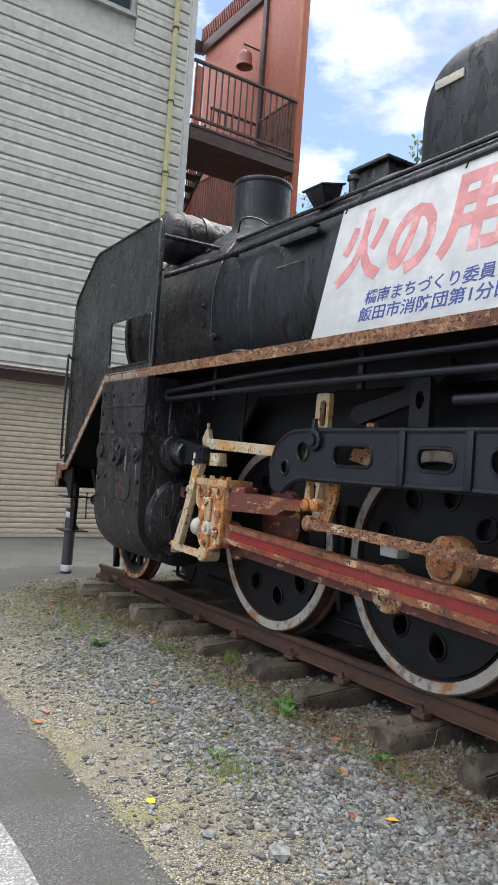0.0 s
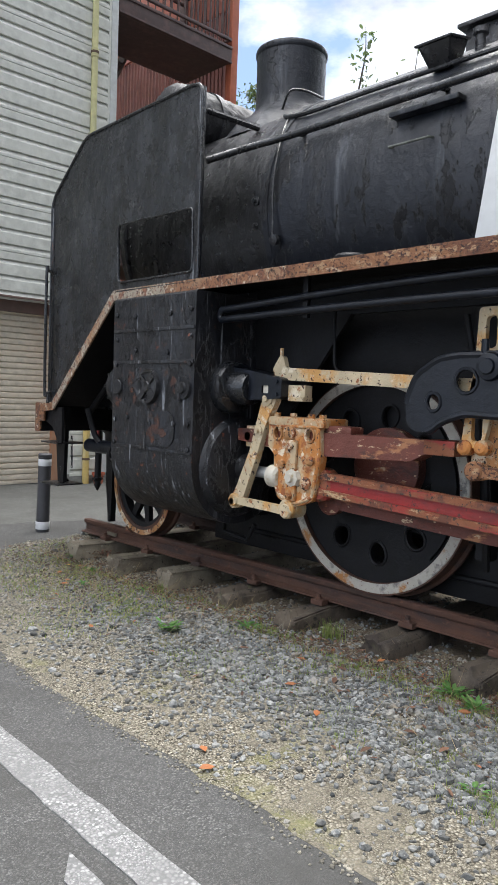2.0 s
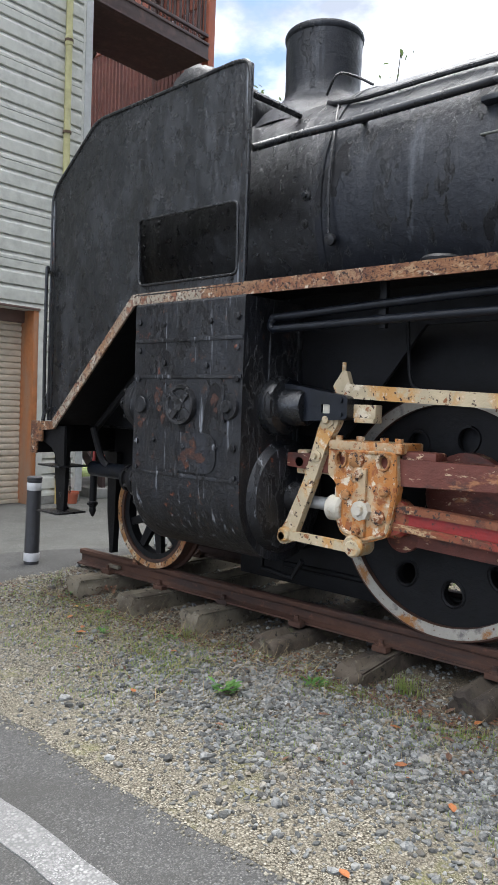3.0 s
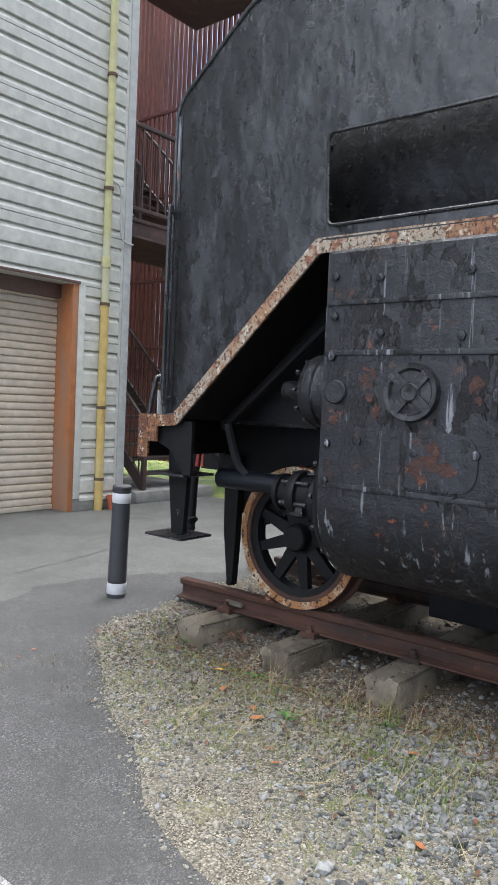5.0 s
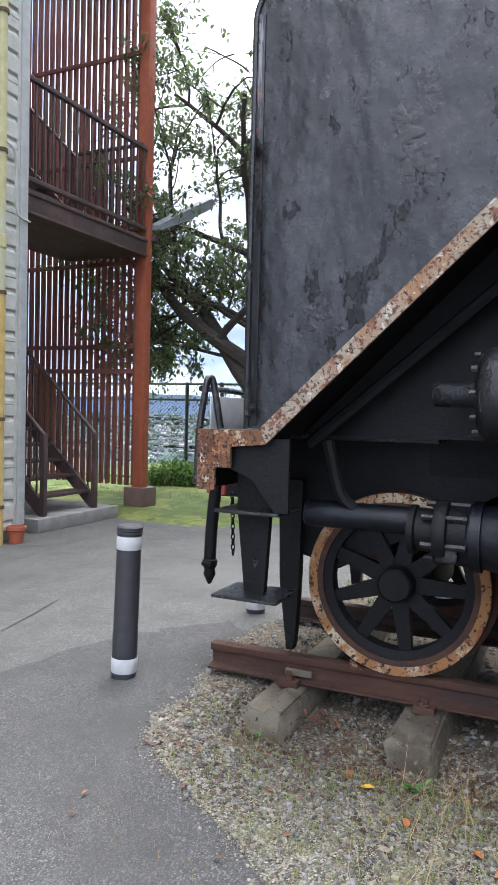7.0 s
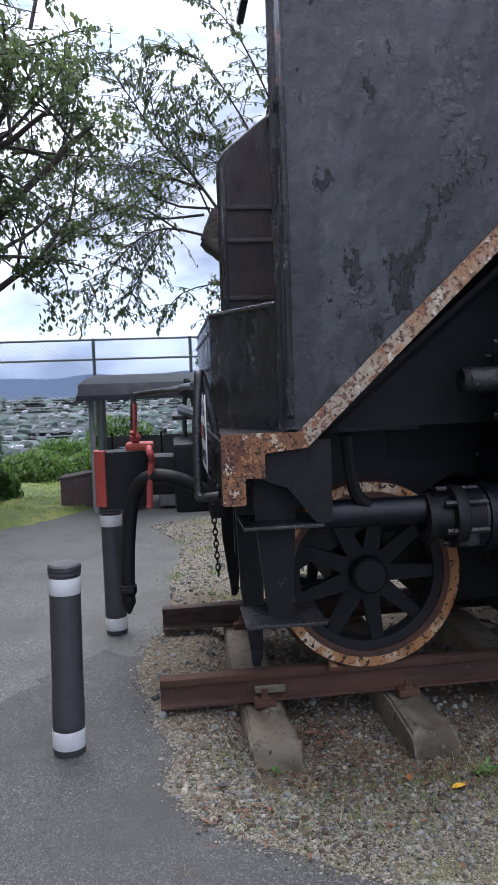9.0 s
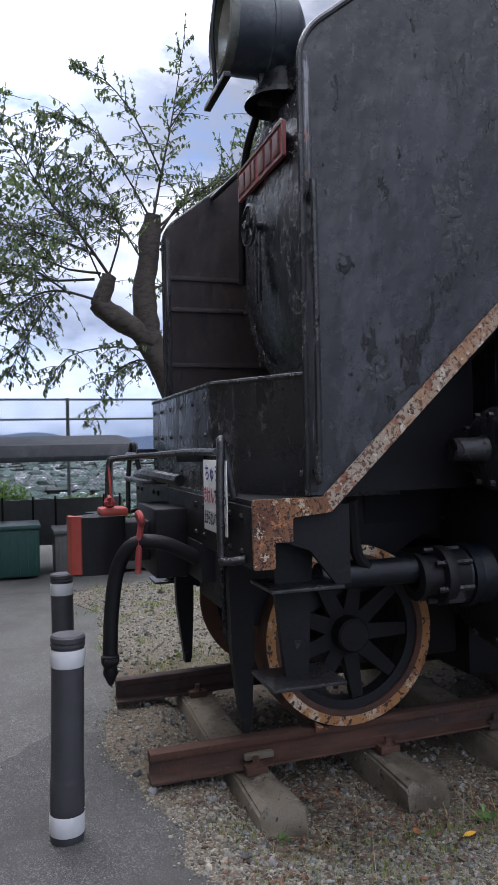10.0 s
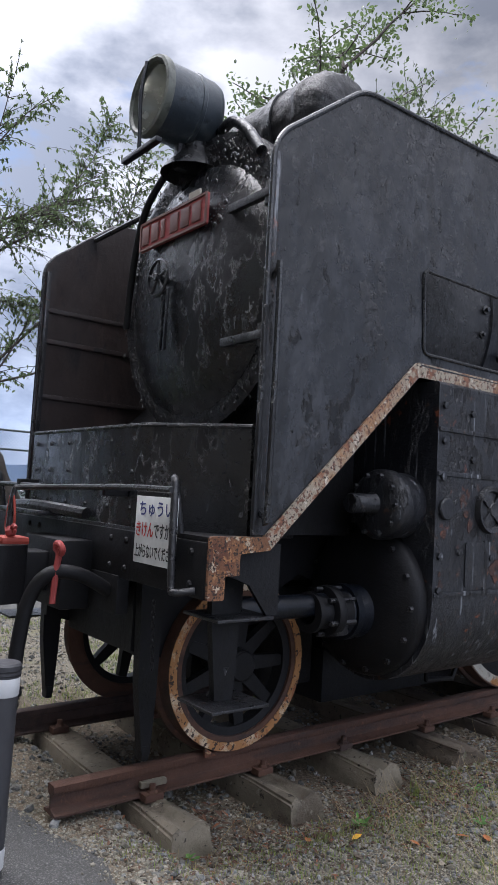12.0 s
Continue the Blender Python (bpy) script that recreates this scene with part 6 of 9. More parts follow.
part("crank_pin", lathe([(0, 0.05), (0.07, 0.05), (0.085, 0.04), (0.09, 0.02), (0.125, 0.015), (0.135, 0.0), (0.135, -0.10)], (-0.88, -4.40, 0.995), (-1, 0, 0), 28), M["rustcream"], loco, "rust-eaten cream crank pin head")
bm = box(-0.93, -0.83, -4.10, -3.96, 0.965, 1.05, 0.012)
rod((-0.88, -4.03, 1.04), (-0.88, -4.03, 1.075), 0.02, 8, bm)
part("oil_box", bm, M["silver"], loco)
# crosshead on its guide bar
bm = plate([rnd_outline([(-1.90, 1.275), (-2.33, 1.285), (-2.35, 1.06), (-2.30, 0.80), (-2.16, 0.745), (-2.00, 0.78), (-1.955, 0.88), (-1.96, 1.06), (-1.90, 1.10)], 0.03), oval(-1.985, 1.195, 0.03, 0.037, 14), oval(-2.255, 1.195, 0.03, 0.037, 14)], "x", -1.02, -0.965)
xh = part("crosshead", bm, M["cream"], loco, "rust-stained cream crosshead casting")
bm = box(-1.03, -0.80, -2.37, -1.90, 1.245, 1.30, 0.01)
for yy in (-1.95, -2.09, -2.24, -2.33):
    rod((-0.995, yy, 1.29), (-0.995, yy, 1.325), 0.022, 6, bm)
part("guide_shoe", bm, M["cream"], xh)
part("raised_edge", tube([(-1.02, y, z) for y, z in rnd_outline([(-2.00, 1.24), (-2.32, 1.25), (-2.335, 1.06), (-2.285, 0.815), (-2.16, 0.765), (-2.015, 0.80), (-1.975, 0.88)], 0.03)], 0.013, 8), M["cream"], xh)
for yy in (-1.985, -2.255):
    part("hole_lip", tube([(-1.022, y, z) for y, z in oval(yy, 1.195, 0.036, 0.043, 18)] + [(-1.022, yy + 0.036, 1.195)], 0.009, 6), M["orangering"], xh)
part("strap", box(-1.046, -1.018, -2.165, -2.085, 0.78, 1.16, 0.014), M["cream"], xh)
for zz in (0.815, 1.125):
    part("nut", lathe([(0, 0.024), (0.02, 0.024), (0.026, 0.016), (0.026, 0.0)], (-1.046, -2.125, zz), (-1, 0, 0), 6), M["orangering"], xh)
part("rod_eye", lathe([(0, 0.006), (0.085, 0.006), (0.105, -0.012), (0.105, -0.10), (0, -0.10)], (-0.985, -2.30, 0.895), (-1, 0, 0), 28), M["rodedge"], xh, "rusty eye of the connecting rod")
for (yy, zz, r) in ((-2.09, 1.20, 0.05), (-2.10, 1.10, 0.034), (-2.03, 1.00, 0.03), (-2.27, 1.04, 0.03), (-2.24, 0.90, 0.042)):
    part("bolt", lathe([(0, 0.030), (r * 0.6, 0.030), (r, 0.018), (r, 0.0)], (-1.02, yy, zz), (-1, 0, 0), 8), M["orangering"], xh)
bm = lathe([(0, 0.055), (0.025, 0.055), (0.03, 0.035), (0.055, 0.03), (0.062, 0.0)], (-1.02, -2.135, 0.925), (-1, 0, 0), 8)
part("wrist_pin", bm, M["chalk"], xh, "pale painted wrist pin nut")
bm = rod((-0.99, -1.90, 0.915), (-0.99, -2.0, 0.915), 0.072, 20, chamfer=0.015)
rod((-0.99, -1.955, 0.97), (-0.99, -1.955, 1.035), 0.02, 10, bm, chamfer=0.004)
part("oil_cup", bm, M["chalk"], xh, "pale cream oil cup")
part("piston_rod", rod((-0.93, -1.60, 0.92), (-0.93, -2.0, 0.92), 0.038, 18), M["silver"], loco)
bm = plate([rnd_outline([(-1.64, 1.125), (-1.64, 1.205), (-2.40, 1.218), (-3.28, 1.222), (-3.28, 1.150), (-3.10, 1.145), (-3.02, 1.100), (-2.40, 1.075), (-2.30, 1.075)], 0.008)], "x", -0.99, -0.86)
xh.location.y = -0.06
part("guide_bar", bm, M["redbrown"], loco, "dark red primer guide bar")
part("guide_bar_end", box(-0.998, -0.85, -3.285, -3.10, 1.145, 1.226, 0.008), M["rodedge"], loco)
bm = box(-0.985, -0.86, -2.60, -2.40, 1.215, 1.262, 0.014)
part("guide_block", bm, M["redbrown"], loco)
part("crank_web", lathe([(0, 0.02), (0.20, 0.02), (0.24, 0.0), (0.24, -0.08)], (-0.66, -2.62, 1.02), (-1, 0, 0), 28), M["redbrown"], loco, "rust-brown crank boss on the wheel")
# combination lever, union link, radius rod
bm = plate([rnd_outline([(-1.61, 0.70), (-1.65, 0.665), (-1.73, 0.68), (-1.77, 0.78), (-1.865, 1.02), (-1.95, 1.26), (-2.03, 1.40), (-2.01, 1.46), (-1.93, 1.46), (-1.89, 1.36), (-1.80, 1.06), (-1.68, 0.80)], 0.02)], "x", -1.035, -0.985)
for yy, zz, r in ((-1.675, 0.715, 0.050), (-1.955, 1.41, 0.045), (-1.885, 1.20, 0.034)):
    lathe([(0, 0.032), (r * 0.45, 0.032), (r * 0.5, 0.014), (r, 0.010), (r, -0.055), (0, -0.055)], (-1.035, yy, zz), (-1, 0, 0), 18, bm)
part("combination_lever", bm, M["palecream"], loco, "cream combination lever flecked with rust")
bm = plate([rnd_outline([(-1.70, 1.085), (-1.70, 1.225), (-1.76, 1.225), (-1.78, 1.195), (-2.02, 1.20), (-2.02, 1.09), (-1.78, 1.10), (-1.76, 1.085)], 0.012)], "x", -0.97, -0.90)
rod((-0.97, -1.73, 1.155), (-0.99, -1.73, 1.155), 0.03, 8, bm)
part("crosshead_arm", bm, M["palecream"], loco)
bar("union_link", (-1.66, 0.725), (-2.14, 0.715), 0.05, 0.055, -1.055, -1.02, M["palecream"], "", None, 0.045, 0.05).location.y = -0.025
part("union_pin", lathe([(0, 0.02), (0.05, 0.02), (0.062, 0.005), (0.062, -0.12)], (-1.04, -2.16, 0.725), (-1, 0, 0), 18), M["palecream"], loco)
bm = plate([rnd_outline([(-1.58, 1.385), (-1.58, 1.615), (-1.70, 1.605), (-2.08, 1.545), (-2.10, 1.535), (-2.10, 1.425), (-2.08, 1.415), (-1.95, 1.405)], 0.012), slot(-1.985, -1.925, 1.445, 1.495, 0.008)], "x", -1.065, -0.90)
rod((-0.98, -1.56, 1.50), (-0.98, -1.66, 1.50), 0.14, 24, bm, chamfer=0.01)
for zz in (1.44, 1.52):
    rod((-1.065, -2.06, zz), (-1.078, -2.06, zz), 0.014, 6, bm)
part("valve_crosshead", bm, M["bluedark"], loco, "blue-black valve spindle guide")
part("spindle_eye", box(-1.055, -0.92, -1.98, -1.93, 1.44, 1.50, 0.004), M["chalk"], loco)
bm = plate([rnd_outline([(-1.87, 1.60), (-1.93, 1.685), (-1.96, 1.685), (-1.985, 1.61), (-3.40, 1.545), (-3.40, 1.475), (-2.02, 1.53), (-1.90, 1.54)], 0.012)], "x", -1.0, -0.965)
rod((-0.982, -1.93, 1.66), (-0.982, -1.93, 1.735), 0.012, 8, bm)
part("radius_rod", bm, M["palecream"], loco, "long cream radius rod stained orange").location.y = -0.085
bm = box(-1.0, -0.93, -2.24, -2.08, 1.425, 1.50, 0.006)
box(-1.01, -0.92, -2.235, -2.11, 1.40, 1.425, 0.004, bm)
part("spindle_foot", bm, M["palecream"], loco)
# expansion link, slotted, with its tail
lk = rnd_outline([(-3.385, 1.905), (-3.515, 1.905), (-3.505, 1.60), (-3.47, 1.33), (-3.44, 1.20), (-3.32, 1.20), (-3.335, 1.34), (-3.375, 1.62)], 0.025)
bm = plate([lk, slot(-3.485, -3.425, 1.70, 1.86, 0.028), slot(-3.435, -3.375, 1.235, 1.40, 0.028)], "x", -1.0, -0.965)
link = part("expansion_link", bm, M["palecream"], loco, "slotted cream expansion link streaked with rust")
bm = plate([rnd_outline([(-3.46, 1.42), (-3.60, 1.42), (-3.575, 1.22), (-3.50, 1.06), (-3.40, 1.03), (-3.36, 1.10), (-3.36, 1.22), (-3.45, 1.24)], 0.03)], "x", -0.955, -0.93)
part("link_tail", bm, M["orangering"], link)
for yy, zz in ((-3.42, 1.085), (-3.345, 1.20), (-3.44, 1.205)):
    part("pin", lathe([(0, 0.025), (0.025, 0.025), (0.04, 0.012), (0.042, -0.05)], (-1.0, yy, zz), (-1, 0, 0), 14), M["cream"], link)
bar("eccentric_rod", (-3.42, 1.088), (-5.35, 1.03), 0.055, 0.065, -1.04, -1.005, M["edge"], "rust-speckled eccentric rod", None, 0.05, 0.08)
part("lifting_arm", plate([rnd_outline([(-3.70, 1.57), (-3.66, 1.50), (-3.96, 1.44), (-4.0, 1.48), (-3.90, 1.55), (-3.86, 1.72), (-3.80, 1.72), (-3.80, 1.56)], 0.015)], "x", -0.945, -0.91), M["orangering"], loco)
# the dark cast bracket that carries the link
br = [(-3.00, 1.30), (-2.985, 1.42), (-3.04, 1.56), (-3.17, 1.645), (-3.28, 1.662), (-5.6, 1.662), (-5.6, 1.385), (-3.50, 1.368), (-3.33, 1.375), (-3.20, 1.33), (-3.13, 1.27), (-3.05, 1.265)]
holes = [oval(-3.335, 1.535, 0.062, 0.062), oval(-3.155, 1.425, 0.042, 0.048), slot(-3.965, -3.63, 1.455, 1.578, 0.055), slot(-4.55, -4.30, 1.455, 1.575, 0.055), slot(-5.05, -4.76, 1.455, 1.575, 0.055)]
bm = plate([rnd_outline(br, 0.04), *holes], "x", -1.075, -1.045)
bk = part("link_bracket", bm, M["bluedark"], loco, "blue-black cast link bracket pierced with slots")
bk.location.y = -0.04
bm = tube([(-1.06, y, z) for y, z in rnd_outline(br, 0.04)[8:-8]], 0.022, 8)
part("flange", bm, M["bluedark"], bk)
for h in holes:
    part("slot_lip", tube([(-1.075, y, z) for y, z in h] + [(-1.075, *h[0])], 0.010, 6), M["bluedark"], bk)
bm = lathe([(0, 0.045), (0.035, 0.045), (0.04, 0.03), (0.065, 0.025), (0.072, 0.0)], (-1.075, -3.46, 1.605), (-1, 0, 0), 20)
rod((-1.06, -3.42, 1.62), (-1.06, -3.42, 1.74), 0.02, 8, bm)
part("trunnion", bm, M["bluedark"], bk)
for yy in (-4.195, -4.64):
    part("rib", box(-1.09, -1.04, yy - 0.025, yy + 0.025, 1.37, 1.66, 0.006), M["bluedark"], bk)
bm = plate([rnd_outline([(-3.62, 1.76), (-3.66, 1.82), (-4.05, 1.90), (-4.28, 2.06), (-4.40, 2.06), (-4.40, 1.98), (-4.16, 1.83), (-3.70, 1.71)], 0.03)], "x", -0.93, -0.88)
part("reversing_arm", bm, M["dark"], loco)
bm = plate([rnd_outline([(-4.22, 1.66), (-4.36, 1.66), (-4.36, 1.95), (-4.22, 1.95)], 0.03), oval(-4.29, 1.83, 0.03, 0.05)], "x", -1.03, -0.99)
part("lifting_bracket", bm, M["dark"], loco)
# bent cooling pipe below the running board
bm = tube([(-1.17, -7.2, 2.052), (-1.17, -3.5, 2.045), (-1.17, -1.80, 1.985), (-1.17, -1.66, 1.972), (-1.17, -1.625, 1.945), (-1.17, -1.65, 1.915), (-1.17, -1.80, 1.918), (-1.17, -3.4, 1.945), (-1.17, -7.2, 1.93)], 0.023, 12, 6)
part("cooling_pipe", bm, M["bluedark"], loco, "hairpin-bent blue-black pipe")
part("cooling_pipe", tube([(-1.13, -7.2, 1.82), (-1.13, -4.62, 1.805)], 0.028, 12), M["bluedark"], loco)
for yy in (-2.35, -3.95, -5.2):
    part("pipe_hanger", box(-1.155, -1.125, yy - 0.02, yy + 0.02, 1.89, 2.16, 0.004), M["dark"], loco)
part("thin_pipe", tube([(-0.84, -2.32, 2.0), (-0.88, -2.36, 1.75), (-0.92, -2.42, 1.60), (-0.95, -2.60, 1.55)], 0.011, 8, 5), M["dark"], loco)
part("sand_pipe", tube([(-0.80, -3.2, 1.9), (-0.72, -3.3, 1.2), (-0.62, -3.3, 0.5)], 0.02, 8, 4), M["dark"], loco)

# front steps, guard irons, truck
for s in (-1, 1):
    xs = sorted((s * 1.10, s * 1.135))
    bm = plate([rnd_outline([(0.44, 0.60), (0.42, 0.96), (0.40, 1.27), (0.58, 1.27), (0.57, 0.96), (0.53, 0.60)], 0.01)], "x", *xs)
    st = part("step_hanger", bm, M["dark"], loco)
    xs = sorted((s * 1.255, s * 1.0))
    part("tread", box(*xs, 0.333, 0.625, 0.955, 0.969, 0.004), M["crust"], st)
    part("tread", box(*xs, 0.333, 0.628, 0.596, 0.610, 0.004), M["crust"], st)
    part("tread_foot", tube([(s * 1.12, 0.48, 0.75), (s * 1.10, 0.49, 0.66), (s * 1.06, 0.50, 0.61)], 0.022, 8, 3), M["crust"], st)
    xs = sorted((s * 0.545, s * 0.60))
    part("guard_iron", plate([rnd_outline([(0.475, 1.05), (0.60, 1.05), (0.585, 0.55), (0.545, 0.24), (0.50, 0.22), (0.485, 0.5)], 0.012)], "x", *xs), M["dark"], loco)
    part("guard_shoe", box(s * 0.57 - 0.035, s * 0.57 + 0.035, 0.505, 0.545, 0.20, 0.27, 0.010), M["dark"], loco)
    part("truck_bar", plate([rnd_outline([(0.42, 0.62), (0.42, 0.95), (0.1, 1.02), (-0.45, 0.92), (-0.45, 0.78), (-0.1, 0.74), (0.2, 0.74)], 0.03)], "x", *sorted((s * 0.36, s * 0.42))), M["dark"], loco)
    part("stay_bar", tube([(s * 0.95, 0.32, 1.24), (s * 0.95, -0.56, 1.98)], 0.028, 8), M["dark"], loco)
    part("stay_bar", tube([(s * 1.05, 0.20, 1.27), (s * 1.0, 0.16, 1.05), (s * 0.98, 0.10, 0.98)], 0.026, 8, 3), M["dark"], loco)
part("truck_beam", box(-0.5, 0.5, 0.30, 0.46, 0.62, 0.92, 0.02), M["dark"], loco)
part("wheel_chock", plate([[(0.20, 0.168), (0.13, 0.168), (0.20, 0.215)]], "x", -0.63, -0.615), M["edge"], loco)
part("inner_wall", box(-0.62, 0.62, -1.50, -1.46, 0.55, 1.9, 0.01), M["dark"], loco)

# coupler, cut lever, hoses, grab irons
bm = box(-0.10, 0.10, 0.68, 1.02, 0.93, 1.13, 0.02)
plate([rnd_outline([(-0.14, 0.98), (-0.17, 1.10), (-0.16, 1.235), (-0.08, 1.25), (0.0, 1.20), (0.06, 1.10), (0.14, 1.16), (0.19, 1.12), (0.17, 0.98)], 0.03)], "z", 0.885, 1.165, bm)
cp = part("coupler", bm, M["dark"], loco, "heavy black automatic coupler with a red knuckle")
part("knuckle", plate([rnd_outline([(-0.17, 1.20), (-0.15, 1.25), (-0.07, 1.262), (-0.06, 1.24), (-0.12, 1.225), (-0.14, 1.19)], 0.01)], "z", 0.895, 1.172), M["coupred"], cp, "faded red coupler knuckle")
part("lock_lifter", box(-0.09, 0.06, 0.96, 1.10, 1.16, 1.20, 0.015), M["coupred"], cp)
part("draft_box", box(-0.26, 0.26, 0.69, 0.86, 0.86, 1.20, 0.02), M["dark"], cp)
bm = tube([(-1.10, 0.78, 1.475), (-0.75, 0.80, 1.475), (-0.30, 0.88, 1.46), (-0.09, 1.02, 1.445), (-0.06, 1.05, 1.42), (-0.05, 1.06, 1.24)], 0.014, 8, 4)
part("cut_lever", bm, M["crust"], loco)
part("lever_link", tube([(-0.055, 1.05, 1.43), (-0.10, 1.05, 1.30), (-0.07, 1.05, 1.21), (0.02, 1.05, 1.24), (0.01, 1.04, 1.40)], 0.006, 8, 4), M["coupred"], loco)
bm = lathe([(0, -0.03), (0.022, -0.02), (0.03, 0.0), (0.02, 0.025), (0, 0.03)], (-0.06, 1.05, 1.225), (0.3, 0, 1), 10)
tube([(-0.06, 1.05, 1.23), (-0.12, 1.06, 1.26), (-0.15, 1.06, 1.25)], 0.010, 6, 3, bm)
part("rope_knot", bm, M["tapered"], loco, "knot of red rope on the coupler")
part("cut_lever", tube([(0.05, 0.86, 1.46), (0.35, 0.80, 1.455), (1.10, 0.78, 1.455)], 0.014, 8, 4), M["crust"], loco)
for x in (-0.55, 0.55):
    part("lever_bracket", box(x - 0.02, x + 0.02, 0.69, 0.81, 1.43, 1.49, 0.006), M["dark"], loco)
for s in (-1, 1):
    part("corner_grab", tube([(s * 1.06, 0.70, 1.30), (s * 1.06, 0.74, 1.50), (s * 1.075, 0.755, 1.52), (s * 1.09, 0.76, 1.49), (s * 1.12, 0.775, 1.28), (s * 1.13, 0.775, 1.10), (s * 1.15, 0.77, 1.07), (s * 1.19, 0.70, 1.08)], 0.016, 10, 5), M["crust"], loco, "black bent grab iron")
part("brake_hose", tube([(-0.46, 0.70, 0.98), (-0.46, 0.86, 1.06), (-0.43, 0.99, 1.06), (-0.39, 1.06, 0.95), (-0.375, 1.09, 0.75), (-0.372, 1.10, 0.56)], 0.034, 12, 6), M["dark"], loco, "black rubber brake hose hanging down")
bm = lathe([(0.03, 0.56), (0.042, 0.55), (0.042, 0.52), (0.03, 0.50), (0.035, 0.47), (0.012, 0.42), (0.0, 0.41)], (-0.372, 1.10, 0), (0, 0, 1), 14)
box(-0.42, -0.33, 1.07, 1.13, 0.52, 0.545, 0.008, bm)
part("hose_coupling", bm, M["dark"], loco)
bm = tube([(-0.475, 0.96, 1.155), (-0.50, 0.965, 1.175), (-0.48, 0.97, 1.20), (-0.44, 0.97, 1.20), (-0.425, 0.965, 1.175), (-0.45, 0.96, 1.15), (-0.455, 0.97, 1.08), (-0.46, 0.98, 0.93)], 0.015, 8, 4)
part("angle_cock_handle", bm, M["tapered"], loco, "red angle cock handle")
for k in range(12):
    bm = lathe([(0.009, -0.004), (0.012, 0.0), (0.009, 0.004), (0.006, 0.0)], (0, 0, 0), (0, 1, 0) if k % 2 else (1, 0, 0), 8, close=True)
    bm.transform(Matrix.Translation((-0.90, 0.712 - 0.001 * k, 0.985 - 0.024 * k)) @ Matrix.Diagonal((1, 1, 1.7, 1)))
    part("chain_link", bm, M["dark"], loco)
part("deck_clutter", tube([(-0.2, 0.72, 1.33), (0.3, 0.80, 1.35), (0.7, 0.78, 1.33)], 0.03, 8, 4), M["crust"], loco)
part("deck_step", box(0.1, 0.7, 0.70, 0.86, 1.30, 1.325, 0.008), M["crust"], loco)

# ---- track ----
head = [(-0.0325, 0.0), (-0.0325, -0.022), (-0.028, -0.034), (-0.008, -0.044), (-0.007, -0.095), (-0.02, -0.104), (-0.061, -0.112), (-0.061, -0.122), (0.061, -0.122), (0.061, -0.112), (0.02, -0.104), (0.007, -0.095), (0.008, -0.044), (0.028, -0.034), (0.0325, -0.022), (0.0325, 0.0), (0.026, 0.005), (-0.026, 0.005)]
RX = (-0.563, 0.50)
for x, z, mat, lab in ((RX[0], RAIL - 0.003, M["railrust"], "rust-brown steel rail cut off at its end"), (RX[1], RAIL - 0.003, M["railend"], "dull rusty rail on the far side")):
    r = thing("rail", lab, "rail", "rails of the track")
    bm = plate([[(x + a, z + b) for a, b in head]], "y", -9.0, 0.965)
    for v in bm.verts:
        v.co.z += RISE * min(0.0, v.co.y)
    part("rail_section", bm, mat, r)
    if x < 0:
        part("fishplate_stub", box(x - 0.05, x - 0.02, 0.40, 0.54, z - 0.085, z - 0.055, 0.008), M["sleeper"], r)
sp = thing("sleeper", "weathered grey concrete sleeper, chipped and half sunk in the gravel", "sleeper", "sleepers under the track")
rng = random.Random(11)


def rough_block(x0, x1, w, z0, z1, seed, wear=1.0):
    """A sleeper with worn, uneven edges."""
    rg = random.Random(seed)
    bm = bmesh.new()
    bmesh.ops.create_cube(bm, size=1)
    bmesh.ops.subdivide_edges(bm, edges=bm.edges[:], cuts=5, use_grid_fill=True)
    for v in bm.verts:
        c = v.co.copy()
        sx = (x0 + x1) / 2 + c.x * (x1 - x0)
        taper = 1.0 - 0.16 * (c.z + 0.5)
        v.co = Vector((sx, c.y * w * taper, z0 + (c.z + 0.5) * (z1 - z0)))
        n3 = noise.noise_vector((sx * 7.0, v.co.y * 9.0 + seed, v.co.z * 9.0))
        worn = wear if abs(c.x) > 0.3 else 0.35
        v.co += Vector((n3.x * 0.030 * worn, n3.y * 0.020, -abs(n3.z) * 0.034 * worn)) + Vector((rg.uniform(-1, 1) * 0.006, rg.uniform(-1, 1) * 0.006, rg.uniform(-1, 1) * 0.005))
    bmesh.ops.bevel(bm, geom=[e for e in bm.edges if e.calc_face_angle(0) > 0.8], offset=0.012, segments=2, affect="EDGES")
    return bm


block = part("block", rough_block(-0.98, 0.95, 0.235, -0.20, 0.040, 2), M["sleeper"], sp, angle=60)
for x in RX:
    for s in (-1, 1):
        bm = box(x + s * 0.078 - 0.033, x + s * 0.078 + 0.033, -0.05, 0.05, 0.034, 0.070, 0.008)
        rod((x + s * 0.085, 0, 0.05), (x + s * 0.085, 0, 0.108), 0.016, 6, bm)
        lathe([(0, 0.014), (0.02, 0.011), (0.028, 0.0)], (x + s * 0.085, 0, 0.072), (0, 0, 1), 6, bm)
        part("rail_clip", bm, M["railrust"], sp)
ys = [0.50, -0.155, -0.80, -1.49, -2.15, -2.80, -3.45, -4.1, -4.75, -5.4, -6.05, -6.7, -7.35, -8.0]
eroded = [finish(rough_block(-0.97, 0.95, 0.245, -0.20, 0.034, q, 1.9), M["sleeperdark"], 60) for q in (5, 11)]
sp.matrix_basis = pose(0, ys[0], 0)
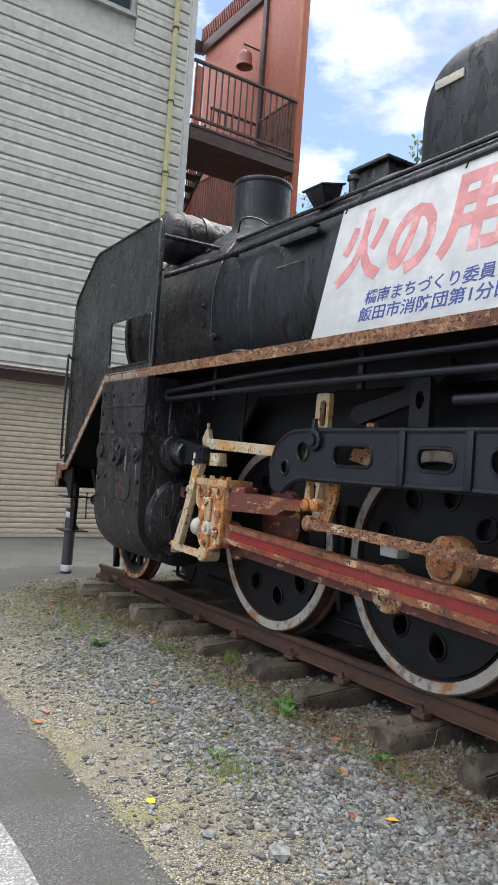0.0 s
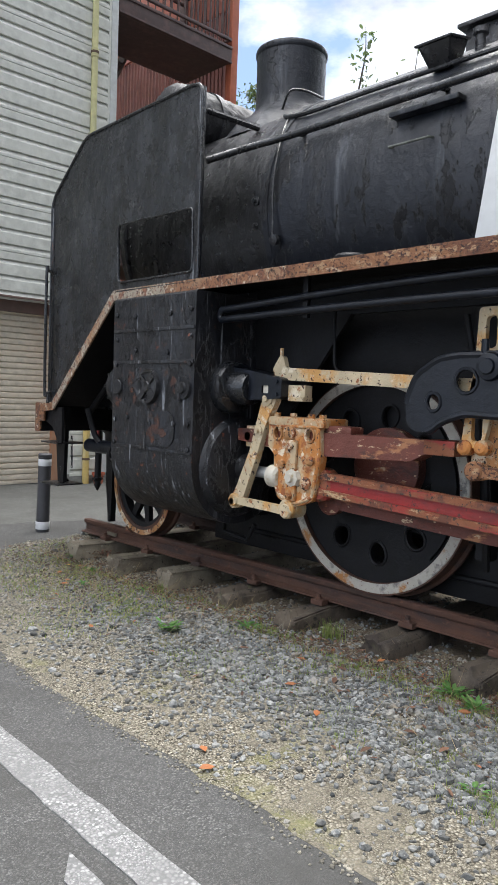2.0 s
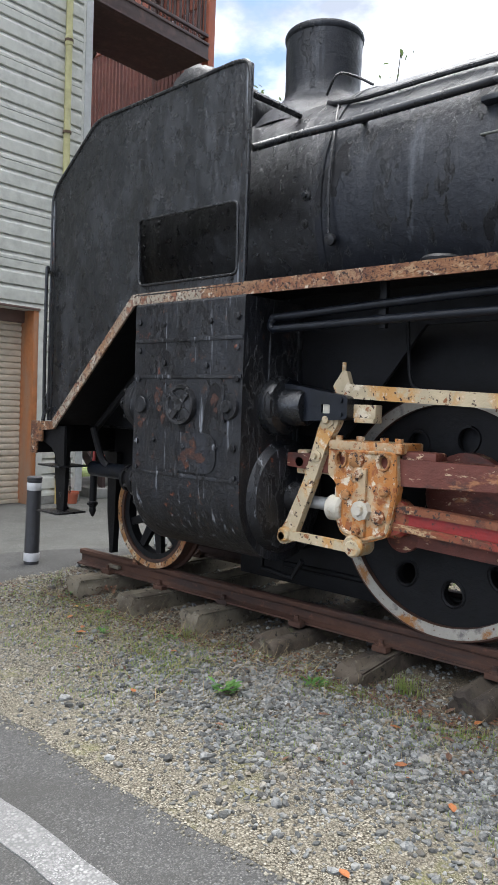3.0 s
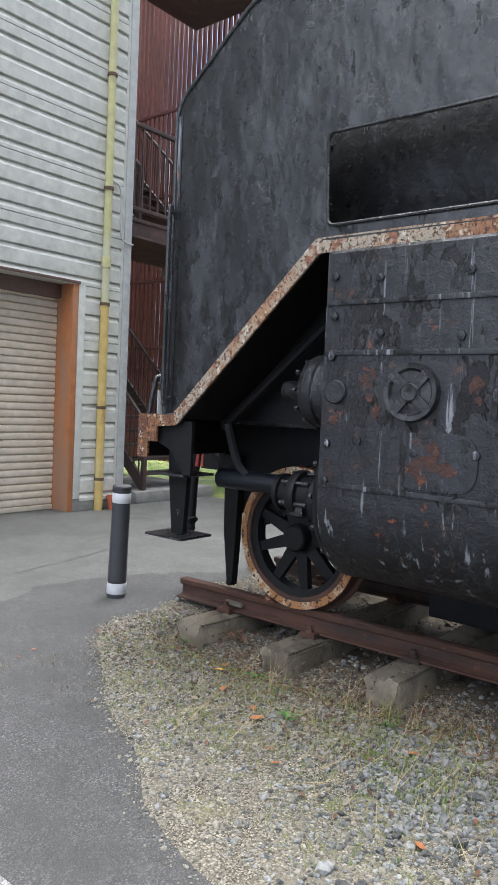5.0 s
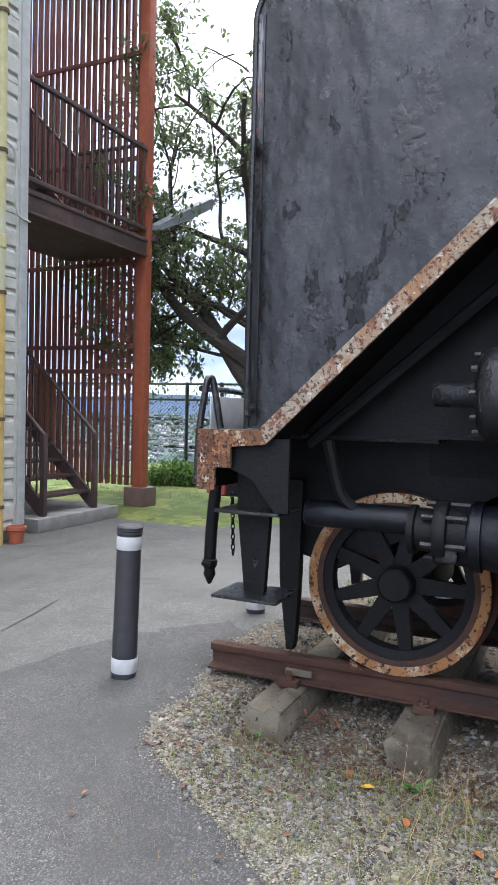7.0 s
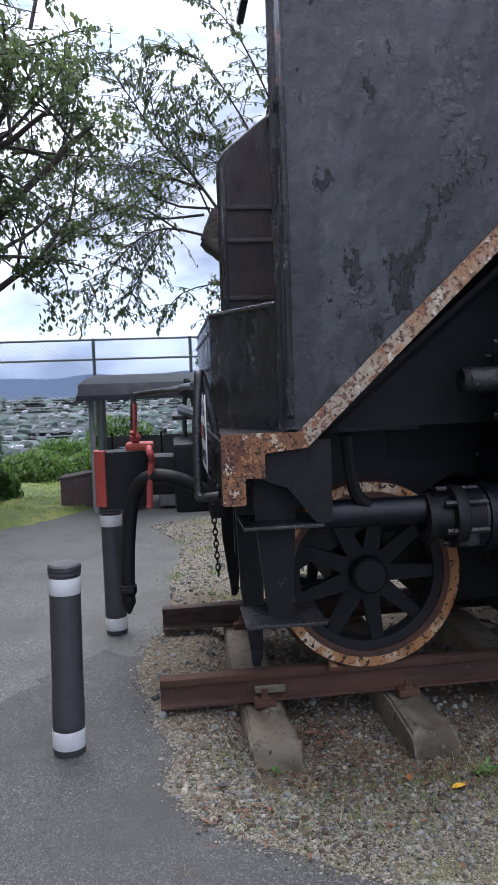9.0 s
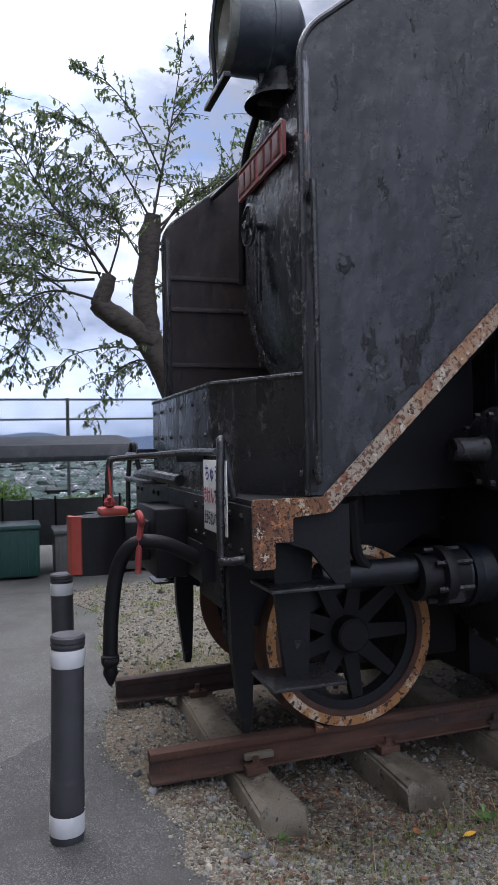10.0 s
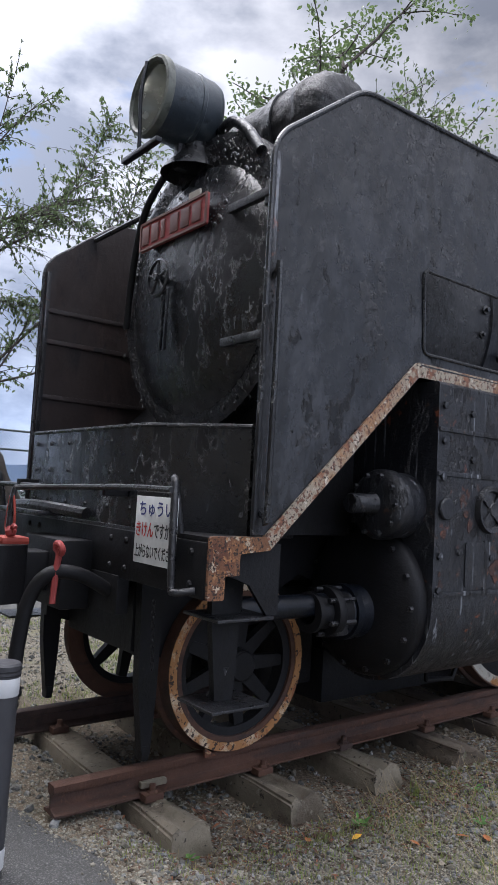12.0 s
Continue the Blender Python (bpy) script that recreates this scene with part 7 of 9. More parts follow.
for k, yy in enumerate(ys[1:]):
    far_sp = copy_thing(sp, pose(rng.uniform(-0.05, 0.05), yy, RISE * min(0.0, yy) - 0.004, 0, 0, rng.uniform(-3, 3)))
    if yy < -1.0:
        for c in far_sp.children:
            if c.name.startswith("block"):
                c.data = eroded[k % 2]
        tagged(far_sp, "dark eroded sleeper, mossy and crumbling at its end", "sleeper", "sleepers under the track")

# ---- bollards ----
bo = thing("bollard", "charcoal rubber bollard with two white reflective bands", "bollard", "bollards at the end of the track")
H, BW = 0.785, 0.062
part("body", lathe([(0.0, 0.0), (BW, 0.0), (BW + 0.003, 0.02), (BW + 0.003, 0.028)] + [(BW + 0.001 + 0.003 * (k % 2), 0.115 + 0.0095 * k) for k in range(13)] + [(BW + 0.001, 0.25), (BW, H - 0.05)], (0, 0, 0), (0, 0, 1), 32), M["rubber"], bo)
part("band", lathe([(BW + 0.0035, 0.028), (BW + 0.0055, 0.032), (BW + 0.0055, 0.100), (BW + 0.0035, 0.104)], (0, 0, 0), (0, 0, 1), 32), M["reflector"], bo, "white reflective band")
part("band", lathe([(BW + 0.0005, H - 0.125), (BW + 0.0025, H - 0.121), (BW + 0.0025, H - 0.061), (BW + 0.0005, H - 0.057)], (0, 0, 0), (0, 0, 1), 32), M["reflector"], bo, "white reflective band")
part("cap", lathe([(BW - 0.001, H - 0.05), (BW + 0.004, H - 0.046), (BW + 0.004, H - 0.036), (BW - 0.001, H - 0.033), (BW + 0.004, H - 0.029), (BW + 0.004, H - 0.012), (BW - 0.003, H - 0.004), (0.0, H)], (0, 0, 0), (0, 0, 1), 32), M["rubber"], bo)
bo.matrix_basis = pose(-0.848, 1.335, 0.004, 1.3, 0.5, 0)
copy_thing(bo, pose(0.60, 1.245, 0.0, 0, 0.5, 40))


# ---- signs ----
def text_mesh(body, size, mat, heavy=0.0):
    cu = bpy.data.curves.new("text", "FONT")
    cu.body, cu.size, cu.offset, cu.extrude = body, size, heavy, 0.001
    cu.resolution_u = 3
    ob = new("text", cu)
    bpy.context.view_layer.update()
    me = bpy.data.meshes.new_from_object(ob.evaluated_get(bpy.context.evaluated_depsgraph_get()))
    bpy.data.objects.remove(ob)
    me.materials.clear()
    me.materials.append(mat)
    return me


def fit_text(name, body, mat, parent, m, u0, u1, v0, v1, heavy=0.0, label="", slant=0.0):
    """Lettering stretched into the box u0..u1, v0..v1 of the plane that m lays down, one part to a character."""
    me = text_mesh(body, 1.0, mat, heavy)
    co = np.zeros(len(me.vertices) * 3)
    me.vertices.foreach_get("co", co)
    co = co.reshape(-1, 3)
    lo, hi = co.min(0), co.max(0)
    f = (co - lo) / np.maximum(hi - lo, 1e-6)
    vv = v0 + f[:, 1] * (v1 - v0)
    co[:, 0] = u0 + f[:, 0] * (u1 - u0) + slant * (vv - v0)
    co[:, 1] = vv
    co[:, 2] = 0.001 + f[:, 2] * 0.0008
    me.vertices.foreach_set("co", co.ravel())
    me.update()
    # strokes that hang together, then strokes that share a character's cell
    root = list(range(len(me.vertices)))

    def top_of(k):
        while root[k] != k:
            root[k] = root[root[k]]
            k = root[k]
        return k

    for e in me.edges:
        a, b = top_of(e.vertices[0]), top_of(e.vertices[1])
        root[a] = b
    reach = {}
    for k in range(len(root)):
        r = reach.setdefault(top_of(k), [9e9, -9e9])
        r[0], r[1] = min(r[0], co[k, 0]), max(r[1], co[k, 0])
    cell = {k: min(len(body) - 1, int((0.5 * (a + b) - u0) / (u1 - u0) * len(body))) for k, (a, b) in reach.items()}
    for c in sorted(set(cell.values())):
        keep = [k for k in range(len(root)) if cell[top_of(k)] == c]
        at = {k: i for i, k in enumerate(keep)}
        piece = bpy.data.meshes.new(name)
        piece.from_pydata([tuple(co[k]) for k in keep], [], [tuple(at[v] for v in p.vertices) for p in me.polygons if p.vertices[0] in at])
        piece.materials.append(mat)
        ob = new(name, piece)
        ob.parent = parent
        ob.matrix_basis = m
        if label:
            tagged(ob, label)
    bpy.data.meshes.remove(me)


banner = thing("banner_board", "large white fire-prevention board leaning against the boiler", "sign board")
bot, top = Vector((-1.085, 0, 2.186)), Vector((-0.870, 0, 3.120))
up = (top - bot).normalized()
along = Vector((0, -1, 0))
out = along.cross(up)
BM = Matrix((( along.x, up.x, out.x, bot.x), (along.y, up.y, out.y, -3.378), (along.z, up.z, out.z, bot.z), (0, 0, 0, 1)))
hgt = (top - bot).length
bm = box(0.0, 3.05, 0.0, hgt, -0.014, 0.0, 0.003)
bm.transform(BM)
part("board", bm, M["signwhite"], banner)
for u in (0.03, 1.0, 2.0):
    bm = tube([(u, hgt - 0.04, 0.004), (u + 0.01, hgt + 0.03, 0.0), (u + 0.01, hgt + 0.06, -0.04)], 0.005, 6)
    bm.transform(BM)
    part("tie", bm, M["dark"], banner)

fit_text("lettering", "火", M["signpink"], banner, BM, 0.09, 0.50, 0.37, 0.88, 0.035, "faded red brush character")
fit_text("lettering", "の", M["signpink"], banner, BM, 0.53, 0.88, 0.36, 0.80, 0.04, "faded red brush character")
fit_text("lettering", "用", M["signpink"], banner, BM, 0.92, 1.36, 0.385, 0.885, 0.035, "faded red brush character")
fit_text("lettering", "心", M["signpink"], banner, BM, 1.45, 1.88, 0.39, 0.86, 0.035, "faded red brush character")
fit_text("lettering", "橋南まちづくり委員会", M["signblue"], banner, BM, 0.432, 1.455, 0.220, 0.312, 0.014, "blue lettering")
fit_text("lettering", "飯田市消防団第1分団", M["signblue"], banner, BM, 0.412, 1.470, 0.112, 0.206, 0.014, "blue lettering")

warn = thing("warning_sign", "small white warning sign hung on the buffer beam", "sign")
WM = Matrix(((-1, 0, 0, -0.745), (0, 0, 1, 0.740), (0, 1, 0, 1.150), (0, 0, 0, 1)))
bm = box(0.0, 0.345, 0.0, 0.292, -0.004, 0.0, 0.002)
bm.transform(WM)
part("panel", bm, M["signbright"], warn)
fit_text("lettering", "ちゅうい", M["signnavy"], warn, WM, 0.035, 0.315, 0.205, 0.270, 0.012, "navy hiragana lettering")
fit_text("lettering", "きけん", M["signred"], warn, WM, 0.015, 0.160, 0.115, 0.180, 0.014, "red hiragana lettering")
fit_text("lettering", "ですから", M["signblack"], warn, WM, 0.168, 0.335, 0.115, 0.178, 0.012, "black hiragana lettering")
fit_text("lettering", "上がらないでください", M["signblack"], warn, WM, 0.012, 0.335, 0.025, 0.085, 0.012, "black lettering")


# ---- loose stones, grass, leaves ----
def scatter(name, places, shape, mat, label, category, parent=None):
    """Many copies of a small shape joined in one mesh; places: (x, y, z, turn, tilt, sx, sy, sz)."""
    v0, f0 = np.array(shape[0], float), shape[1]
    p = np.array(places, float)
    n, k = len(p), len(v0)
    v = np.repeat(v0[None], n, 0) * p[:, None, 5:8]
    ct, st = np.cos(p[:, 4])[:, None], np.sin(p[:, 4])[:, None]
    v = np.stack([v[..., 0], v[..., 1] * ct - v[..., 2] * st, v[..., 1] * st + v[..., 2] * ct], -1)
    c, s = np.cos(p[:, 3])[:, None], np.sin(p[:, 3])[:, None]
    v = np.stack([v[..., 0] * c - v[..., 1] * s, v[..., 0] * s + v[..., 1] * c, v[..., 2]], -1) + p[:, None, :3]
    faces = [tuple(i * k + a for a in f) for i in range(n) for f in f0]
    ob = raw(name, v.reshape(-1, 3).tolist(), faces, mat, parent)
    return tagged(ob, label, category, kind="stuff") if label else ob


def pebble(seed):
    bm = bmesh.new()
    bmesh.ops.create_icosphere(bm, subdivisions=1, radius=1)
    rg = random.Random(seed)
    for v in bm.verts:
        v.co *= rg.uniform(0.58, 1.18)
    out_ = ([tuple(v.co) for v in bm.verts], [tuple(v.index for v in f.verts) for f in bm.faces])
    bm.free()
    return out_


rng = np.random.default_rng(21)


def stones(n, x0, x1, y0, y1, size, poly, dens=None):
    out_ = []
    while len(out_) < n:
        x, y = rng.uniform(x0, x1), rng.uniform(y0, y1)
        if not inside(x, y, poly) or (dens and rng.random() > dens(x, y)):
            continue
        s = size * rng.lognormal(0, 0.35)
        out_.append((x, y, gravel_height(x, y) - 0.002 + s * 0.30, rng.uniform(0, 6.3), rng.uniform(-0.9, 0.9), s * rng.uniform(0.8, 1.35), s * rng.uniform(0.6, 1.0), s * rng.uniform(0.45, 0.85)))
    return out_


def coarse(x, y):
    """Coarse stone lies in a band beside the track, thinning to grit at the asphalt and at the engine's front."""
    band = math.exp(-((x + 1.58) / 0.44) ** 2)
    along_ = 1.0 if y < -1.7 else max(0.02, 1 - (y + 1.7) * 1.25)
    return min(1.0, (band * along_ + (0.05 if y < -1.3 else 0.008)) * (0.65 + 0.9 * max(0, noise.noise((x * 1.4, y * 1.4, 3.0)) + 0.3)))


for k in range(3):
    scatter("crushed_stone", stones(10500, -2.6, -0.7, -5.5, 1.0, 0.0106, GRAVEL, coarse), pebble(k), M["stone"], "loose grey crushed stone", "stones")
scatter("grit", stones(19000, -2.65, -0.6, -5.5, 1.05, 0.0050, GRAVEL), pebble(7), M["grit"], "fine pale grit", "grit")
scatter("grit", stones(6500, -1.7, 0.6, 0.0, 1.1, 0.0065, GRAVEL), pebble(8), M["grit"], "fine pale grit at the rail ends", "grit")
scatter("crushed_stone", stones(8000, 0.5, 4.4, -5.0, 1.2, 0.010, GRAVEL), pebble(9), M["grit"], "loose grey crushed stone on the far side", "stones")
scatter("crushed_stone", stones(3500, -0.62, 0.6, -6.0, 1.0, 0.013, GRAVEL), pebble(10), M["stone"], "dusty stone between the rails", "stones")

scatter("grit", stones(10000, -1.62, -0.60, -5.3, 0.95, 0.0062, GRAVEL), pebble(31), M["grit"], "coarse grit in the soil by the sleepers", "grit")
scatter("crushed_stone", stones(1500, -1.6, -0.60, -5.3, 0.95, 0.0085, GRAVEL), pebble(32), M["stone"], "scattered crushed stone by the sleepers", "stones")

scatter("crushed_stone", stones(9000, 0.75, 4.4, -4.0, 1.2, 0.0095, GRAVEL), pebble(33), M["stone"], "grey gravel on the far side of the track", "stones")

scatter("grit", stones(5000, -2.5, -0.75, -1.9, 0.95, 0.0068, GRAVEL), pebble(34), M["stone"], "mixed grey grit before the rail ends", "grit")
scatter("grit", stones(8000, -2.5, -0.75, -1.9, 0.95, 0.0064, GRAVEL), pebble(36), M["grit"], "tan grit before the rail ends", "grit")

scatter("earth_crumbs", stones(9000, -1.75, -0.6, -5.2, 0.9, 0.0072, GRAVEL), pebble(35), M["clod"], "dark crumbs of earth round the sleepers", "earth")

stray = []
for (x0, y0), (x1, y1) in zip(gravel_line, gravel_line[1:]):
    if x0 < 0.9 and y0 > -6:
        for _ in range(int(45 * math.hypot(x1 - x0, y1 - y0) / 0.14)):
            f, w = rng.random(), rng.normal(0, 0.035)
            x, y = x0 + (x1 - x0) * f + w, y0 + (y1 - y0) * f + rng.normal(0, 0.035)
            q = 0.0045 * rng.lognormal(0, 0.35)
            stray.append((x, y, 0.005 + q * 0.3, rng.uniform(0, 6.3), rng.uniform(-0.5, 0.5), q * 1.2, q, q * 0.7))
scatter("grit", stray, pebble(17), M["grit"], "stray grit along the edge of the asphalt", "grit")

def crusted(u, v, seed, level):
    return noise.noise((u * 3.2, v * 2.2, seed)) + 0.6 * noise.noise((u * 9.0, v * 6.0, seed + 3)) > level


def paint_flakes(places, seed):
    """Blistered and curled scraps of old paint, too many to count."""
    ob = scatter("flaking_paint", places, pebble(seed), M["crust"], "", "", loco)
    return tagged(ob, kind="stuff")


flk = []
while len(flk) < 420:            # on the outer faces of the smoke deflector
    y, z = rng.uniform(-1.45, 0.44), rng.uniform(1.4, 3.38)
    low = 2.18 if y < -0.5 else 2.18 - 0.95 * (y + 0.5)
    if z < low + 0.06 or (y > -0.02 and z > 3.36 - 0.8 * (y + 0.02)) or (-1.45 < y < -0.5 and 2.2 < z < 2.70):
        continue
    if crusted(y, z, 5.0, 0.30 if z > 2.75 else 0.55):
        q = rng.lognormal(0, 0.4)
        flk.append((-1.2625, y, z, 0.0, rng.uniform(0, 3.1), 0.0012 * q, 0.009 * q, 0.016 * q))
paint_flakes(flk, 23)
flk = []
while len(flk) < 1500:            # round the smokebox front and over its upper half
    a, r = rng.uniform(0, 6.283), rng.choice([rng.normal(0.80, 0.045), rng.uniform(0.2, 0.78)])
    x, z = r * math.cos(a), BZ + r * math.sin(a)
    if r > 0.72 or (z > BZ + 0.25 and crusted(x, z, 9.0, 0.10)):
        q = rng.lognormal(0, 0.4)
        flk.append((x, 0.020 if r > 0.745 else 0.165 - 0.26 * (r / 0.75) ** 2.2 * 0.56, z, 0.0, 0.0, 0.0075 * q, 0.003 * q, 0.009 * q))
paint_flakes(flk, 24)
flk = []
while len(flk) < 420:             # on the cylinder cladding
    y, z = rng.uniform(-1.55, -0.63), rng.uniform(1.0, 2.08)
    if crusted(y, z, 13.0, 0.22):
        q = rng.lognormal(0, 0.35)
        flk.append((-1.3305, y, z, 0.0, rng.normal(0, 0.3), 0.0016 * q, 0.005 * q, 0.012 * q))
paint_flakes(flk, 25)

blade = ([(-0.5, 0, 0), (0.5, 0, 0), (0.38, 0.10, 0.5), (-0.38, 0.10, 0.5), (0.0, 0.36, 1.0)], [(0, 1, 2, 3), (3, 2, 4)])


def tufts(centres, blades, spread, hgt_, wid=0.004):
    out_ = []
    for x, y in centres:
        b = rng.integers(blades // 2, blades + 1)
        for _ in range(b):
            r = abs(rng.normal(0, spread))
            a = rng.uniform(0, 6.3)
            h = hgt_ * rng.uniform(0.45, 1.15)
            px, py = x + r * math.cos(a), y + r * math.sin(a)
            out_.append((px, py, (gravel_height(px, py) if px < 4.4 else ground_height(px, py)) + 0.0, rng.uniform(0, 6.3), rng.uniform(-0.35, 0.35), wid * rng.uniform(0.7, 1.5), h, h))
    return out_


green = [(-1.87, -0.63), (-2.2, -1.5), (-1.96, -2.42), (-1.32, -3.42), (-1.35, -3.6), (-1.6, -1.33), (-1.62, -1.46), (-1.49, -1.14), (-1.15, -4.6), (-1.2, -4.9), (-1.3, -2.75), (-1.30, -0.1), (-1.45, -0.35), (-1.15, -0.5), (-1.25, -0.75), (-1.5, -0.9), (-1.05, -1.05), (-1.1, -1.9), (-1.25, -2.3), (-0.95, -2.3), (-1.12, -3.05), (-1.2, -3.3), (-1.05, -3.5), (-1.15, -3.75), (-1.0, -4.2), (-1.3, 0.2), (-1.2, 0.45), (-1.6, -0.6), (-1.75, -0.3), (-1.4, -1.4), (-1.9, -2.5), (-2.0, -3.4), (-1.7, -4.4), (-1.5, 0.3), (-0.9, 0.75)]
cs_ = [(x + rng.normal(0, 0.10), y + rng.normal(0, 0.14)) for x, y in green for _ in range(16)]
cs_ = [q for q in cs_ if inside(q[0] - 0.08, q[1] + 0.06, GRAVEL)]
scatter("grass_tufts", tufts(cs_, 10, 0.05, 0.032, 0.0026), blade, M["grass"], "short green grass coming through the gravel", "grass")
more = []
while len(more) < 1050:
    x, y = rng.uniform(-2.35, -0.95), rng.uniform(-4.6, 0.75)
    if inside(x, y, GRAVEL) and noise.noise((x * 1.9, y * 1.3, 8.0)) + 0.35 * (y > -1.6) - 0.25 * (x < -2.0) > 0.10:
        more.append((x, y))
scatter("grass_tufts", tufts(more, 9, 0.035, 0.022, 0.0024), blade, M["grass"], "low green grass and moss in the gravel", "grass")
patchy = []
while len(patchy) < 800:
    x, y = rng.uniform(-2.0, -0.85), rng.uniform(-5.0, 0.6)
    if inside(x, y, GRAVEL) and noise.noise((x * 2.6, y * 1.7, 21.0)) > 0.16 + 0.25 * abs(x + 1.25):
        patchy.append((x, y))
scatter("moss_tufts", tufts(patchy, 12, 0.028, 0.016, 0.0030), blade, M["mossy"], "olive moss and clover between the stones", "moss")
far_side = [(rng.uniform(0.8, 4.2), rng.uniform(-3.0, 0.9)) for _ in range(260)]
far_side = [(x + rng.normal(0, 0.05), y + rng.normal(0, 0.05)) for x, y in far_side if noise.noise((x * 1.1, y * 1.1, 30.0)) > -0.05 for _ in range(6)]
scatter("grass_tufts", tufts(far_side, 9, 0.05, 0.045, 0.004), blade, M["grass"], "patchy grass in the gravel beyond the track", "grass")
tall = [(-0.90, -2.42), (-0.93, -2.46), (-0.88, -2.50), (-1.02, -3.32), (-1.05, -0.9)]
scatter("grass_tufts", tufts(tall, 46, 0.035, 0.12, 0.004), blade, M["grass"], "tall grass tufts beside the rail", "grass")
dry = [(rng.uniform(-1.75, -0.75), rng.uniform(-5.2, 0.9)) for _ in range(150)] + [(rng.uniform(-2.2, -0.9), rng.uniform(-1.2, 0.7)) for _ in range(80)]
patch_at = [(-1.25, -3.32, 0.10, 0.24), (-1.31, -2.88, 0.10, 0.16), (-1.21, -3.55, 0.07, 0.12), (-1.96, -4.14, 0.08, 0.10), (-1.15, -4.30, 0.10, 0.14), (-1.45, -1.25, 0.20, 0.16), (-1.62, -1.45, 0.14, 0.10), (-1.20, -2.16, 0.10, 0.12)]
turf = [(x + rng.normal(0, wx), y + rng.normal(0, wy)) for x, y, wx, wy in patch_at for _ in range(95)]
turf = [q for q in turf if inside(q[0] - 0.08, q[1] + 0.06, GRAVEL)]
scatter("grass_tufts", tufts(turf, 11, 0.030, 0.030, 0.0030), blade, M["grass"], "small patches of short grass beside the sleepers", "grass")
dry += [(x + rng.normal(0, 0.12), y + rng.normal(0, 0.12)) for x, y in ((-1.32, -3.9), (-1.24, -4.0), (-1.1, -2.9), (-1.1, -4.5), (-1.3, -2.5)) for _ in range(26)]
scatter("dry_grass", tufts(dry, 7, 0.06, 0.04, 0.0022), blade, M["drygrass"], "matted dry grass", "dry grass")
strands = [(x, y, gravel_height(x, y) + 0.012, rng.uniform(0, 6.3), rng.uniform(1.2, 1.55), 0.0022, 0.16 * rng.uniform(0.5, 1.4), 0.16 * rng.uniform(0.5, 1.4)) for x, y in [(rng.uniform(-1.8, -0.75), rng.uniform(-5.0, 0.6)) for _ in range(420)]]
strands += [(x, y, gravel_height(x, y) + 0.012, rng.normal(1.2, 0.7), rng.uniform(1.3, 1.55), 0.0024, 0.22 * q, 0.22 * q) for x, y, q in [(rng.uniform(-2.1, -1.0), rng.uniform(-2.1, -0.2), rng.uniform(0.5, 1.5)) for _ in range(260)]]
scatter("dry_straw", strands, blade, M["drygrass"], "fallen dry straw", "straw")

leaf_shape = ([(0, -1, 0.02), (-0.42, -0.35, 0.10), (-0.40, 0.30, 0.12), (0, 1, 0.0), (0.40, 0.30, 0.12), (0.42, -0.35, 0.10), (0, 0, 0.0)], [(0, 6, 1), (1, 6, 2), (2, 6, 3), (3, 6, 4), (4, 6, 5), (5, 6, 0)])


def weed(x, y, n, size, seed):
    rg = np.random.default_rng(seed)
    pl = thing("weed", "small green weed growing in the gravel", "weed", "weeds in the gravel")
    ps = []
    for _ in range(n):
        a, r = rg.uniform(0, 6.3), rg.uniform(0.2, 1) * size
        ps.append((x + r * math.cos(a), y + r * math.sin(a), gravel_height(x, y) + 0.012 + rg.uniform(0, 0.5) * size, a - 1.57, rg.uniform(0.1, 0.6), size * 0.28, size * 0.34, size * 0.3))
    scatter("leaves", ps, leaf_shape, M["weed"], "", "", pl)
    part("stem", tube([(x, y, gravel_height(x, y) - 0.01), (x + 0.01, y, gravel_height(x, y) + size * 0.4)], 0.003, 6), M["weed"], pl)


for k, (x, y, n, s) in enumerate(((-1.72, -1.87, 34, 0.085), (-1.30, -2.12, 22, 0.07), (-1.12, -3.42, 30, 0.09), (-1.25, -3.62, 30, 0.08), (-1.25, -0.25, 22, 0.06), (-1.32, -1.05, 16, 0.05), (-0.28, -3.35, 40, 0.16), (-0.30, -3.55, 30, 0.13), (-1.15, -4.3, 18, 0.06), (-1.0, 0.52, 12, 0.05), (-1.95, -4.0, 12, 0.05), (-1.6, -0.7, 16, 0.05))):
    weed(x, y, n, s, 100 + k)
fallen = [(-2.44, -4.29, 0.038, "leafy"), (-2.585, -3.25, 0.034, "leafo"), (-2.50, -3.13, 0.030, "leafo"), (-1.69, -0.60, 0.034, "leafo"), (-1.62, -0.52, 0.030, "leafo"), (-1.36, -3.62, 0.034, "leafo"), (-1.55, -0.28, 0.026, "leafo"), (-1.38, -0.10, 0.030, "leafy"), (-1.20, 0.02, 0.028, "leafo"), (-2.05, -1.55, 0.028, "leafo"), (-1.75, -2.9, 0.03, "leafo"), (-1.9, -3.2, 0.03, "leafo"), (-1.45, -2.7, 0.028, "leafo"), (-1.3, -4.2, 0.035, "leafo"), (-1.5, -4.4, 0.04, "leafo"), (-1.2, -4.0, 0.036, "leafo"), (-1.75, -4.75, 0.03, "leafo"), (-1.62, -4.85, 0.03, "leafy"), (-1.35, -1.6, 0.026, "leafo"), (-1.95, -0.9, 0.026, "leafo"), (-3.05, -1.2, 0.026, "leafo"), (-1.5, -1.25, 0.028, "leafo"), (-1.0, -2.9, 0.03, "leafo")]
lv = {k: None for k in ("leafy", "leafo")}
for key in lv:
    me = bpy.data.meshes.new("leaf")
    me.from_pydata(leaf_shape[0], [], leaf_shape[1])
    me.materials.append(M[key])
    lv[key] = me
